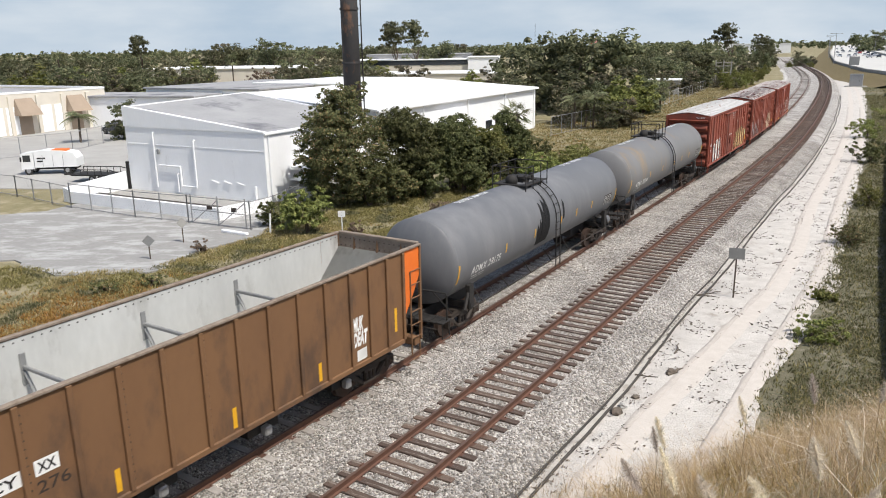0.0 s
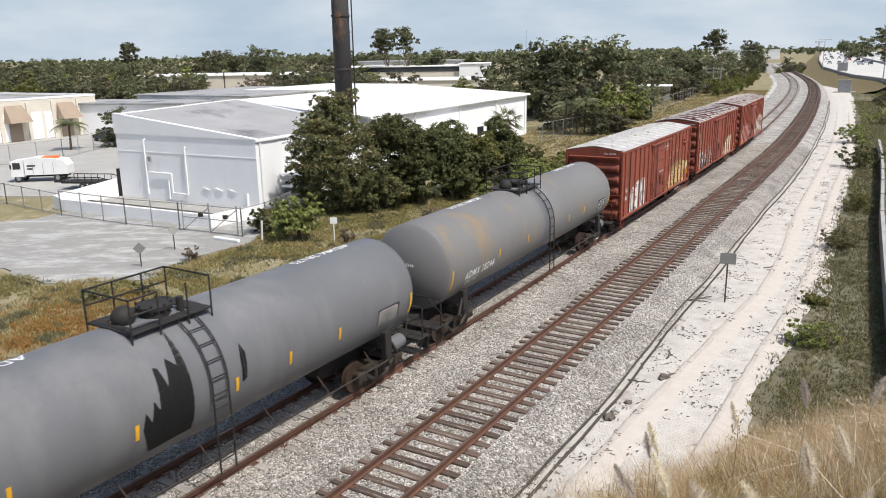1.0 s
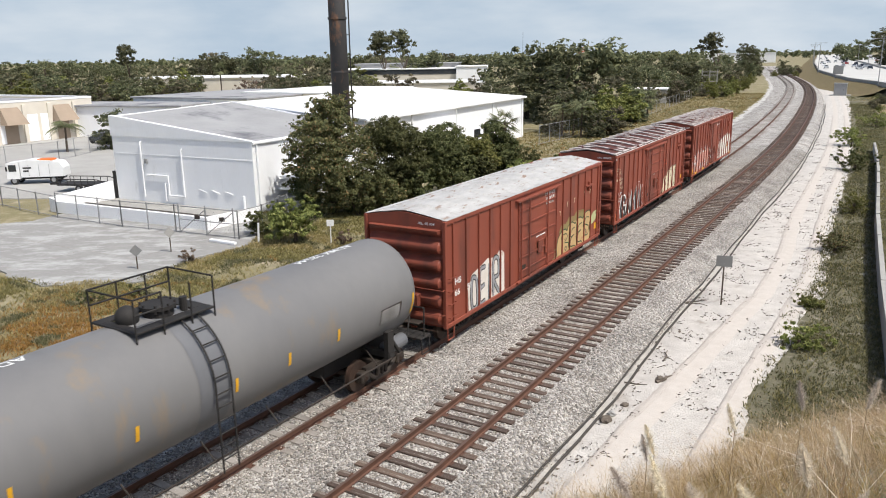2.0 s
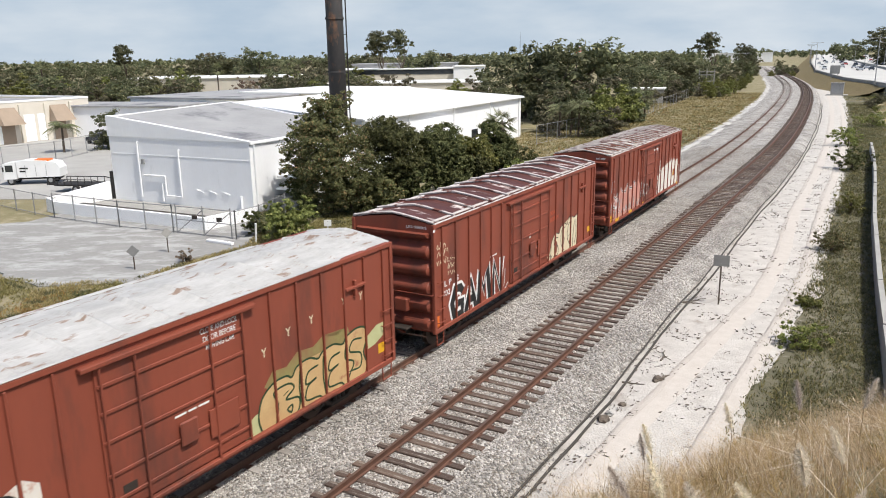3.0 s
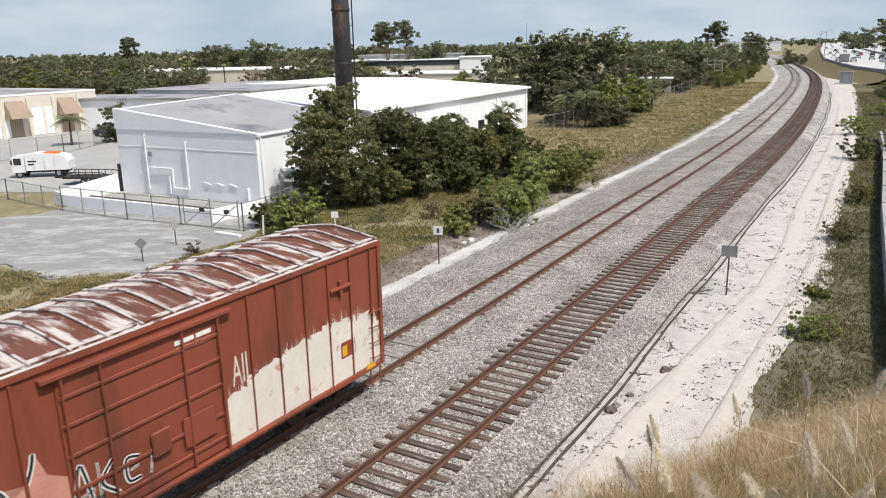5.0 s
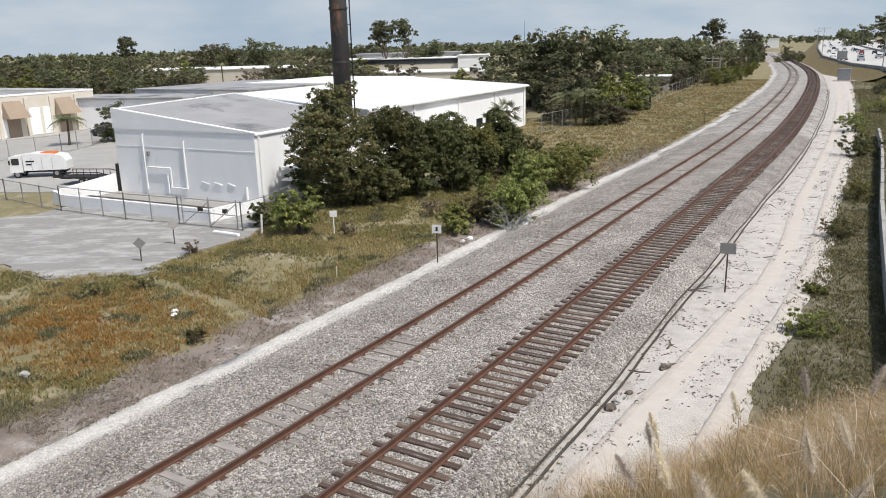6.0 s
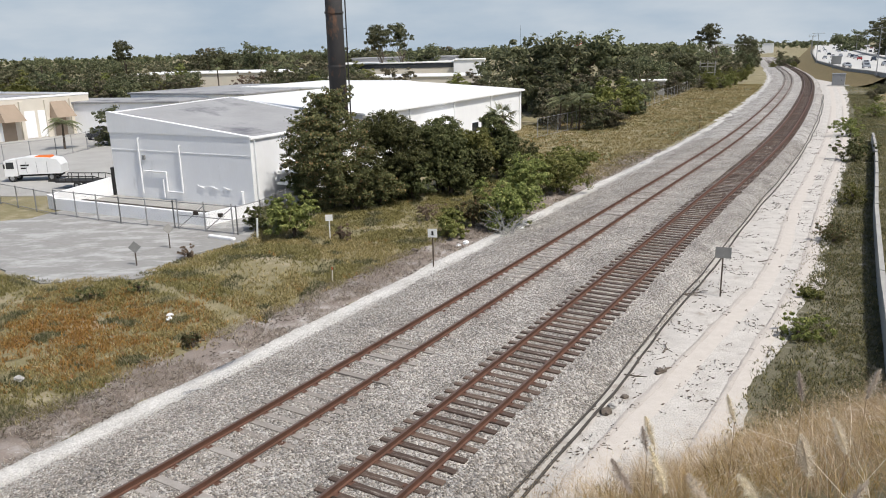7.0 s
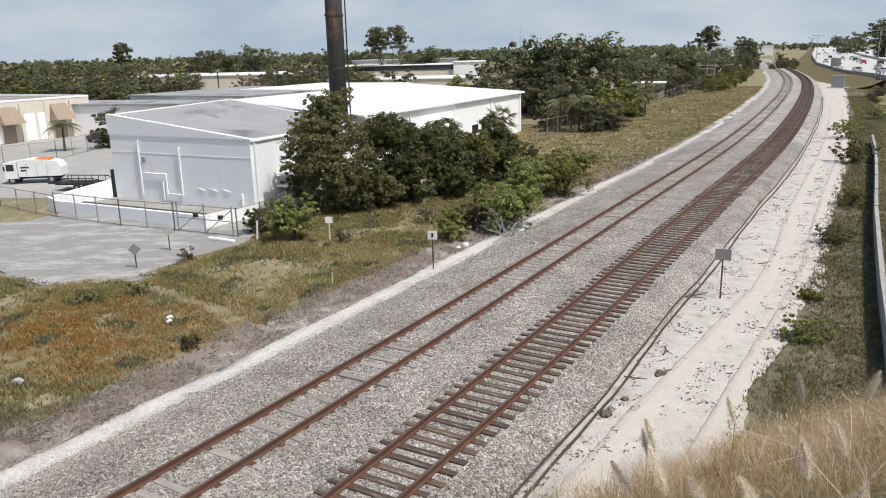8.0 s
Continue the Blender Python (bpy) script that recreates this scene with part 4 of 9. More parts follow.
GREEN = mat("green_spray_paint", (0.26, 0.25, 0.09), (0.24, 0.12, 0.06), 1.6, 9, 0.6, bump=0.05)
PALEGREEN = mat("pale_green_spray_paint", (0.5, 0.52, 0.28), (0.4, 0.4, 0.2), 2.0, 14, 0.6, bump=0.05)
DKGREEN = mat("dark_green_spray_paint", (0.03, 0.07, 0.03), (0.02, 0.045, 0.02), 2.0, 20, 0.6, bump=0.05)
TANP = mat("ochre_spray_paint", (0.6, 0.42, 0.2), (0.44, 0.28, 0.13), 1.2, 15, 0.6, bump=0.05, c=(0.34, 0.14, 0.08), c_scale=1.6, c_low=0.6, c_high=0.7)
CREAMP = mat("cream_spray_paint", (0.7, 0.62, 0.44), (0.58, 0.5, 0.34), 1.2, 15, 0.6, bump=0.05)
PINKP = mat("pink_spray_paint", (0.62, 0.33, 0.26), (0.42, 0.17, 0.13), 1.2, 12, 0.6, bump=0.05, c=(0.3, 0.085, 0.055), c_scale=0.9, c_low=0.62, c_high=0.75)
BLACKP = mat("black_spray_paint", (0.012, 0.012, 0.012), (0.03, 0.03, 0.03), 2.0, 20, 0.5, bump=0.05)
GREYP = mat("grey_spray_paint", (0.35, 0.35, 0.36), (0.24, 0.24, 0.25), 2.0, 20, 0.6, bump=0.05)
FADEW = mat("worn_white_overpaint", (0.72, 0.69, 0.63), (0.6, 0.55, 0.48), 1.0, 8, 0.7, bump=0.05, c=(0.45, 0.2, 0.13), c_scale=1.3, c_low=0.58, c_high=0.66)


def strokes(name, lines, width, x, y0, material, parent, smooth=True, label=""):
    """Sprayed strokes on a car's side: each line is a list of (u, z); round them off, taper their ends."""
    bm = B()
    for pts in lines:
        P = [Vector(q) for q in pts]
        if smooth and len(P) > 2:
            E = [P[0] * 2 - P[1]] + P + [P[-1] * 2 - P[-2]]
            Q = []
            for i in range(1, len(E) - 2):
                a, b, c, d = E[i - 1], E[i], E[i + 1], E[i + 2]
                for k in range(6):
                    t = k / 6
                    Q.append(0.5 * (2 * b + (c - a) * t + (2 * a - 5 * b + 4 * c - d) * t * t + (3 * b - a - 3 * c + d) * t ** 3))
            P = Q + [P[-1]]
        n = len(P)
        prev = None
        for i, q in enumerate(P):
            d = (P[min(i + 1, n - 1)] - P[max(i - 1, 0)]).normalized()
            w = width / 2 * (0.5 if smooth and i in (0, n - 1) else 1.0)
            if not smooth and 0 < i < n - 1:
                d0, d1 = (q - P[i - 1]).normalized(), (P[i + 1] - q).normalized()
                w = min(w / max(0.4, abs(d.dot(d0))), w * 1.25)
            o = Vector((-d.y, d.x)) * w
            cur = [bm.verts.new((x, y0 + v.x, v.y)) for v in (q - o, q + o)]
            if prev:
                bm.faces.new((prev[0], cur[0], cur[1], prev[1]))
            prev = cur
    return part(name, bm, material, parent, label)


def scribble(x, y, z, w, h, rows, seed, material, car):
    """Small illegible sprayed tags in rows."""
    rng = random.Random(seed)
    lines = []
    for k in range(rows):
        u, base = y, z - k * h * 1.15
        while u < y + w * rng.uniform(0.85, 1.1):
            n = rng.randint(3, 5)
            lines.append([(u + rng.uniform(-0.01, 0.02) + 0.035 * j, base + h * rng.uniform(0.0, 1.0)) for j in range(n)])
            u += 0.036 * n
    strokes("graffiti", lines, 0.026, x, 0.0, material, car)


def bars(name, x, y, z, widths, h, car, material=None, gap=0.05):
    """Unreadable lettering as plain bars on the side."""
    for w in widths:
        patch(name, [(0, 0), (w, 0), (w, h), (0, h)], side_at(x, y, z), material or M["white_mark"], car)
        y += w + gap


def boxcar_white_roof():
    car, y0, HW = boxcar(40.55, M["box_roof_white"], "oxide red boxcar with flaking white roof and ochre graffiti", 0, 11)
    rng = random.Random(5)
    X = HW + 0.004
    patch("graffiti_haze", [(10.0, 2.2), (10.3, 2.5), (10.8, 2.45), (11.2, 2.7), (11.8, 2.62), (12.2, 2.8), (12.7, 2.6), (13.2, 2.7), (13.4, 2.3), (12.0, 2.0), (10.6, 1.9)], side_at(X, y0, 0), GREEN, car, "thin green sprayed cloud")
    patch("graffiti_haze", [(9.3, 1.15), (9.35, 1.5), (9.7, 1.65), (10.05, 1.5), (10.0, 1.1), (9.6, 1.05)], side_at(X + 0.002, y0, 0), PALEGREEN, car, "pale green sprayed blot")
    patch("graffiti_haze", [(13.95, 1.75), (14.05, 2.15), (14.5, 2.35), (14.83, 2.35), (14.8, 1.95), (14.4, 1.8)], side_at(X + 0.002, y0, 0), PALEGREEN, car, "pale green sprayed blot")
    rim = [(9.85, 1.06), (9.75, 1.5), (9.9, 1.95), (10.3, 2.2), (10.75, 2.22), (10.95, 2.12), (11.15, 2.32), (11.6, 2.38), (11.95, 2.25), (12.15, 2.38), (12.6, 2.42), (12.95, 2.3), (13.15, 2.46), (13.6, 2.55), (13.95, 2.45), (14.0, 2.1), (13.85, 1.75), (14.0, 1.4), (13.85, 1.06)]
    patch("graffiti", rim, side_at(X + 0.004, y0, 0), TANP, car, "ochre bubble letters")
    letters = [rim[:-1], [(10.3, 1.06), (10.42, 1.6), (10.3, 1.95), (10.8, 2.0), (11.0, 1.82), (10.7, 1.62), (11.15, 1.5), (11.1, 1.15), (10.75, 1.08)], [(10.62, 1.75), (10.8, 1.82)], [(10.7, 1.35), (10.9, 1.4), (10.85, 1.22), (10.7, 1.35)],
               [(11.95, 2.08), (11.55, 2.02), (11.45, 1.72), (11.85, 1.76), (11.5, 1.64), (11.42, 1.3), (11.9, 1.22), (12.05, 1.1)], [(11.25, 2.2), (11.2, 1.6), (11.3, 1.1)],
               [(12.85, 2.12), (12.45, 2.06), (12.35, 1.76), (12.75, 1.8), (12.4, 1.68), (12.32, 1.32), (12.8, 1.24), (12.95, 1.12)], [(12.15, 2.25), (12.12, 1.65), (12.2, 1.1)],
               [(13.8, 2.2), (13.4, 2.25), (13.25, 1.98), (13.72, 1.78), (13.68, 1.4), (13.2, 1.42)], [(13.1, 2.3), (13.05, 1.85), (13.4, 1.62), (13.1, 1.2)]]
    strokes("graffiti_outline", letters, 0.055, X + 0.008, y0, DKGREEN, car)
    for y, z in ((10.0, 2.95), (10.85, 3.2), (11.7, 3.25), (13.0, 3.35), (13.75, 3.3)):
        lettering("graffiti", "Y", 0.17, 0.22, side_at(X + 0.004, y0 + y, z), CREAMP, car, 0.02)
    XD = HW + 0.056
    for k, txt in enumerate(("CLOSE AND LOCK", "DOOR BEFORE", "MOVING CAR")):
        lettering("stencil", txt, 1.05 - 0.12 * k, 0.13, side_at(XD, y0 + 8.25 + 0.06 * k, 4.12 - 0.19 * k), M["white_mark"], car, 0.01)
    bars("stencil", XD, y0 + 7.4, 2.56, [0.3, 0.22, 0.3], 0.05, car)
    # pale graffiti with black outline near the leading end
    patch("graffiti_haze", [(1.70, 1.05), (1.66, 1.9), (1.93, 2.4), (2.61, 2.55), (3.14, 2.7), (3.68, 2.6), (4.21, 2.8), (4.51, 2.6), (4.55, 1.1)], side_at(X, y0, 0), FADEW, car, "worn white sprayed field")
    marks = [[(2.27, 2.2), (1.97, 2.25), (1.89, 1.6), (2.00, 1.15), (2.31, 1.2), (2.35, 1.7), (2.27, 2.2)], [(2.99, 2.45), (2.57, 2.4), (2.54, 1.8), (2.92, 1.8)], [(2.54, 1.8), (2.54, 1.2), (2.95, 1.2)], [(3.22, 1.15), (3.26, 2.5)], [(3.60, 1.15), (3.60, 2.45), (3.98, 2.5), (4.02, 1.9), (3.64, 1.8), (4.09, 1.15)]]
    strokes("graffiti", marks, 0.2, X + 0.004, y0, BLACKP, car)
    strokes("graffiti", marks, 0.11, X + 0.008, y0, GREYP, car)
    lettering("stencil", "HS", 0.42, 0.22, side_at(X + 0.004, y0 + 0.75, 2.35), M["white_mark"], car, 0.02)
    lettering("stencil", "66", 0.36, 0.22, side_at(X + 0.004, y0 + 0.72, 1.95), M["white_mark"], car, 0.02)
    lettering("stencil", "58", 0.36, 0.22, side_at(X + 0.004, y0 + 1.6, 1.95), M["white_mark"], car, 0.02)
    patch("panel", [(14.55, 1.45), (14.85, 1.45), (14.85, 1.75), (14.55, 1.75)], side_at(X + 0.006, y0, 0), M["yellow"], car, "yellow reflective panel")
    lettering("stencil", "10L 68104", 0.62, 0.09, lambda u, v: Vector((0.55 + u, y0 + 0.084, 4.46 + v)), M["white_mark"], car, 0.01)


def boxcar_maroon_roof():
    car, y0, HW = boxcar(58.2, M["box_roof_red"], "oxide red boxcar with white-ribbed maroon roof and black graffiti", 2, 12, 11)
    X = HW + 0.004
    gamn = [[(2.0, 1.95), (1.85, 2.12), (1.5, 2.15), (1.25, 1.7), (1.4, 1.18), (1.95, 1.2), (1.95, 1.6), (1.65, 1.6)], [(2.2, 1.12), (2.6, 2.18), (2.95, 1.1)], [(2.36, 1.5), (2.85, 1.5)],
            [(3.15, 1.1), (3.3, 2.25), (3.6, 1.55), (3.88, 2.32), (4.05, 1.1)], [(4.3, 1.1), (4.42, 2.32), (4.92, 1.2), (5.08, 2.42)]]
    strokes("graffiti", gamn, 0.46, X, y0, M["white_mark"], car, False, "white letter edges")
    strokes("graffiti", gamn, 0.27, X + 0.005, y0, BLACKP, car, False, "black block letters")
    strokes("graffiti", [[(1.2, 1.05), (1.1, 1.45)], [(2.1, 1.0), (2.05, 1.3)], [(3.0, 2.0), (3.1, 2.4)], [(4.2, 2.0), (4.25, 2.45)], [(5.25, 1.2), (5.35, 1.9)], [(5.3, 1.1), (5.6, 1.3)]], 0.06, X + 0.007, y0, M["white_mark"], car)
    patch("graffiti_haze", [(5.35, 1.1), (5.3, 1.6), (5.45, 2.0), (5.7, 2.3), (5.75, 1.5), (5.8, 1.15)], side_at(X, y0, 0), M["rust_stain"], car)
    rim = [(9.65, 1.08), (9.55, 1.35), (9.95, 1.5), (10.0, 1.9), (10.4, 2.2), (10.85, 2.12), (11.0, 2.32), (11.45, 2.45), (11.8, 2.34), (11.95, 2.56), (12.3, 2.64), (12.65, 2.5), (13.05, 2.56), (13.2, 1.9), (13.0, 1.1)]
    patch("graffiti", rim, side_at(X + 0.003, y0, 0), CREAMP, car, "cream bubble letters")
    strokes("graffiti_outline", [rim[2:-1], [(10.75, 1.95), (10.35, 1.98), (10.3, 1.72), (10.75, 1.55), (10.7, 1.2), (10.2, 1.2)], [(11.6, 2.25), (11.15, 2.2), (11.1, 1.6), (11.5, 1.2)], [(11.25, 1.9), (11.5, 1.75), (11.4, 1.5)], [(12.4, 2.35), (12.0, 2.3), (11.85, 1.75), (12.3, 1.2)], [(11.95, 1.75), (12.35, 1.85)], [(12.55, 1.1), (12.6, 1.8), (12.75, 2.35)], [(12.9, 2.35), (12.95, 1.7), (12.75, 1.2)], [(9.7, 1.25), (9.9, 1.35), (9.85, 1.15), (10.1, 1.3)]], 0.05, X + 0.006, y0, M["tie"], car)
    strokes("graffiti", [[(10.5, 1.3), (10.6, 1.6), (10.5, 1.8)], [(11.3, 1.25), (11.35, 1.6)], [(12.15, 1.4), (12.2, 1.65)]], 0.17, X + 0.005, y0, M["rust_stain"], car)
    scribble(X, y0 + 0.3, 3.75, 0.62, 0.24, 3, 81, CREAMP, car)
    scribble(X, y0 + 1.0, 3.2, 0.45, 0.2, 3, 82, CREAMP, car)
    lettering("stencil", "L P   S", 0.95, 0.2, side_at(X + 0.009, y0 + 0.75, 2.42), M["white_mark"], car, 0.015)
    lettering("stencil", "902", 0.5, 0.2, side_at(X + 0.009, y0 + 0.62, 2.1), M["white_mark"], car, 0.015)
    bars("stencil", X, y0 + 4.1, 2.62, [0.3, 0.2], 0.05, car)
    bars("stencil", HW + 0.056, y0 + 8.25, 2.2, [0.35, 0.3], 0.07, car)
    bars("stencil", HW + 0.056, y0 + 8.25, 2.08, [0.25, 0.35], 0.07, car)
    lettering("graffiti", "DRUNK", 0.75, 0.17, side_at(X, y0 + 9.75, 3.1), M["red_flat"], car, 0.01, 0.2)
    lettering("graffiti", "BOSTON", 0.95, 0.19, side_at(X, y0 + 9.8, 2.8), M["red_flat"], car, 0.01, 0.2)
    patch("panel", [(14.5, 1.42), (14.85, 1.42), (14.85, 1.68), (14.5, 1.68)], side_at(X + 0.006, y0, 0), M["yellow"], car, "yellow reflective panel")
    patch("panel", [(0.25, 1.15), (0.4, 1.15), (0.4, 1.55), (0.25, 1.55)], side_at(X + 0.006, y0, 0), M["orange"], car, "orange panel")
    bars("stencil", HW + 0.062, y0 + 0.0, 4.4, [0.1], 0.08, car)
    lettering("stencil", "LRS 000002", 0.75, 0.09, lambda u, v: Vector((0.55 + u, y0 + 0.084, 4.46 + v)), M["white_mark"], car, 0.01)
    disc = [(7.55 + 0.07 * math.cos(a), 2.7 + 0.1 * math.sin(a)) for a in np.linspace(0, 2 * math.pi, 16, endpoint=False)]
    patch("stencil", disc, side_at(HW + 0.058, y0, 0), M["white_mark"], car)


def boxcar_rusty_roof():
    car, y0, HW = boxcar(76.0, M["box_roof_rust"], "oxide red boxcar with rust-streaked roof and pink graffiti", 1, 13, 20)
    X = HW + 0.004
    top = [(0.45, 2.2), (0.8, 2.45), (1.2, 2.3), (1.5, 2.55), (1.75, 2.4), (2.0, 2.75), (2.3, 2.5), (2.9, 2.4), (3.2, 2.72), (3.4, 2.9), (3.6, 2.5), (4.1, 2.45), (4.5, 2.72), (4.7, 2.4), (5.0, 2.6), (5.2, 3.15), (5.4, 2.6), (5.9, 2.3), (6.25, 2.0)]
    patch("graffiti_haze", [(0.45, 1.16), (6.2, 1.16)] + top[::-1], side_at(X, y0, 0), PINKP, car, "pale pink sprayed field")
    edge = [top[1:4], top[5:8], top[7:10], [(3.45, 2.85), (3.55, 2.4), (3.4, 1.7), (3.6, 1.3)], top[10:14], [(5.0, 2.55), (5.15, 2.9), (5.2, 3.12)], [(0.7, 2.4), (0.8, 1.9), (1.25, 1.75), (1.2, 1.35)], [(0.35, 1.6), (0.6, 2.05), (0.85, 1.55), (0.95, 2.1)], [(1.6, 2.35), (1.85, 1.9), (1.75, 1.5), (1.5, 1.25)],
            [(2.2, 1.3), (2.5, 1.55), (2.75, 1.4)], [(2.9, 1.25), (3.1, 1.6), (3.25, 1.3)], [(3.7, 1.25), (3.85, 1.6), (4.05, 1.3)], [(4.3, 2.3), (4.4, 1.9), (4.6, 1.5), (4.45, 1.2)], [(5.0, 1.25), (5.2, 1.55), (5.35, 1.25), (5.6, 1.5)]]
    strokes("graffiti_outline", edge, 0.12, X + 0.003, y0, M["white_mark"], car)
    strokes("graffiti_outline", edge, 0.06, X + 0.006, y0, BLACKP, car)
    strokes("graffiti", [[(3.42, 2.2), (3.5, 1.7), (3.55, 1.35)], [(1.0, 1.2), (1.1, 1.6)], [(2.5, 1.2), (2.65, 1.4)]], 0.17, X + 0.008, y0, BLACKP, car)
    strokes("graffiti", [[(0.12, 2.6), (0.2, 3.4), (0.4, 2.7), (0.45, 3.35)], [(0.6, 2.55), (0.62, 3.4)], [(0.85, 3.3), (0.62, 2.95), (0.9, 2.5)], [(0.15, 2.9), (0.9, 2.85)]], 0.06, X + 0.004, y0, GREYP, car)
    tag = [[(5.75, 1.4), (5.95, 2.5), (6.15, 1.6)], [(5.85, 1.85), (6.2, 1.9)], [(6.3, 1.5), (6.3, 2.4)], [(6.65, 2.35), (6.35, 1.95), (6.7, 1.55)], [(7.2, 2.1), (6.9, 2.15), (6.9, 1.7), (7.2, 1.65)], [(6.95, 1.9), (7.15, 1.92)], [(7.4, 1.6), (7.5, 2.1)]]
    strokes("graffiti", tag, 0.11, HW + 0.058, y0, M["white_mark"], car)
    strokes("graffiti", tag, 0.055, HW + 0.06, y0, BLACKP, car)
    lettering("stencil", "HS", 0.5, 0.25, side_at(X + 0.01, y0 + 1.0, 2.05), M["white_mark"], car, 0.02)
    lettering("stencil", "66", 0.4, 0.25, side_at(X + 0.01, y0 + 1.05, 1.68), M["white_mark"], car, 0.02)
    lettering("stencil", "77", 0.35, 0.22, side_at(X + 0.01, y0 + 1.95, 1.88), GREYP, car, 0.01)
    patch("panel", [(0.2, 1.12), (0.55, 1.12), (0.55, 1.5), (0.2, 1.5)], side_at(X + 0.012, y0, 0), M["yellow"], car, "yellow reflective panel")
    for a, b in ((1.1, 1.7), (3.55, 4.15), (6.1, 6.6), (14.5, 14.9)):
        patch("panel", [(a, 1.06), (b, 1.06), (b, 1.22), (a, 1.22)], side_at(HW + 0.054, y0, 0), M["yellow"], car, "yellow reflective stripe")
    # white overpaint beyond the door, thinning out upwards in streaks
    bm = B()
    r, u = random.Random(61), 9.55
    while u < 15.25:
        w = r.uniform(0.05, 0.28)
        h = float(np.interp(u, [9.5, 10.3, 10.8, 12.0, 13.5, 14.6, 15.3], [2.4, 2.45, 2.6, 2.8, 2.85, 2.7, 2.2]))
        ha, hb = h + r.gauss(0, 0.07), h + r.gauss(0, 0.07)
        bm.faces.new([bm.verts.new((X, y0 + a, z)) for a, z in ((u, 1.14), (u + w, 1.14), (u + w, hb), (u, ha))])
        for k in range(3):
            e, q = u + w * r.random(), r.uniform(0.008, 0.025)
            bm.faces.new([bm.verts.new((X, y0 + a, z)) for a, z in ((e, h - 0.08), (e + q, h - 0.08), (e + q * 0.7, h + r.uniform(0.05, 0.35)))])
        u += w
    for u in (10.35, 11.27, 12.2, 13.1, 13.98, 14.86):
        h = float(np.interp(u, [9.5, 12.0, 13.5, 15.3], [2.4, 2.8, 2.85, 2.2]))
        patch("overpaint", [(u - 0.024, 1.16), (u + 0.024, 1.16), (u + 0.024, h), (u - 0.024, h)], side_at(HW + 0.064, y0, 0), FADEW, car)
    part("overpaint", bm, FADEW, car, "worn white overpaint in streaks")
    lettering("graffiti", "AIL", 0.6, 0.7, side_at(X + 0.003, y0 + 9.75, 2.5), FADEW, car, 0.0)
    patch("panel", [(13.5, 1.75), (14.1, 1.75), (14.1, 2.2), (13.5, 2.2)], side_at(X + 0.006, y0, 0), M["box_red"], car, "patched red panel")
    patch("panel", [(13.55, 1.8), (13.75, 1.8), (13.75, 2.1), (13.55, 2.1)], side_at(X + 0.01, y0, 0), M["yellow"], car, "yellow sticker")
    bars("stencil", HW + 0.056, y0 + 8.3, 4.0, [0.5, 0.4], 0.1, car)
    bars("stencil", HW + 0.056, y0 + 8.3, 3.84, [0.4, 0.45], 0.1, car)
    lettering("stencil", "HS 687", 0.5, 0.1, lambda u, v: Vector((0.75 + u, y0 + 0.084, 4.45 + v)), M["white_mark"], car, 0.01)
    for k, y in enumerate((1.9, 2.75, 3.7, 4.6)):
        r = random.Random(70 + k)
        patch("rust_patch", blob(r, y - 0.16, y + 0.16, 3.3, 4.25, 16, 0.3), side_at(X, y0, 0), M["rust_stain"], car)


# ----- tank cars -----
TR, TZ = 1.5, 2.78


def on_tank(y0, phi0, d=0.013, sign=1):
    """Lettering place on the shell: u along it, v up round it from the angle phi0 (degrees above the horizontal)."""
    return lambda u, v: Vector(((TR + d) * math.cos(radians(phi0) + v / TR), y0 + sign * u, TZ + (TR + d) * math.sin(radians(phi0) + v / TR)))


def shell_patch(name, outline, place, material, parent, label=""):
    """A painted shape that follows the shell: filled by rows."""
    bm = B()
    us = [p[0] for p in outline]
    u0, u1 = min(us), max(us)
    cols = 40
    prev = None
    for i in range(cols + 1):
        u = u0 + (u1 - u0) * (0.002 + 0.996 * i / cols)
        hits = []
        for (a, b), (c, d) in zip(outline, outline[1:] + outline[:1]):
            if (a - u) * (c - u) < 0:
                hits.append(b + (d - b) * (u - a) / (c - a))
        if len(hits) < 2:
            prev = None
            continue
        lo, hi = min(hits), max(hits)
        col = [bm.verts.new(place(u, lo + (hi - lo) * k / 10)) for k in range(11)]
        if prev:
            for k in range(10):
                bm.faces.new((prev[k], col[k], col[k + 1], prev[k + 1]))
        prev = col
    return part(name, bm, material, parent, label)


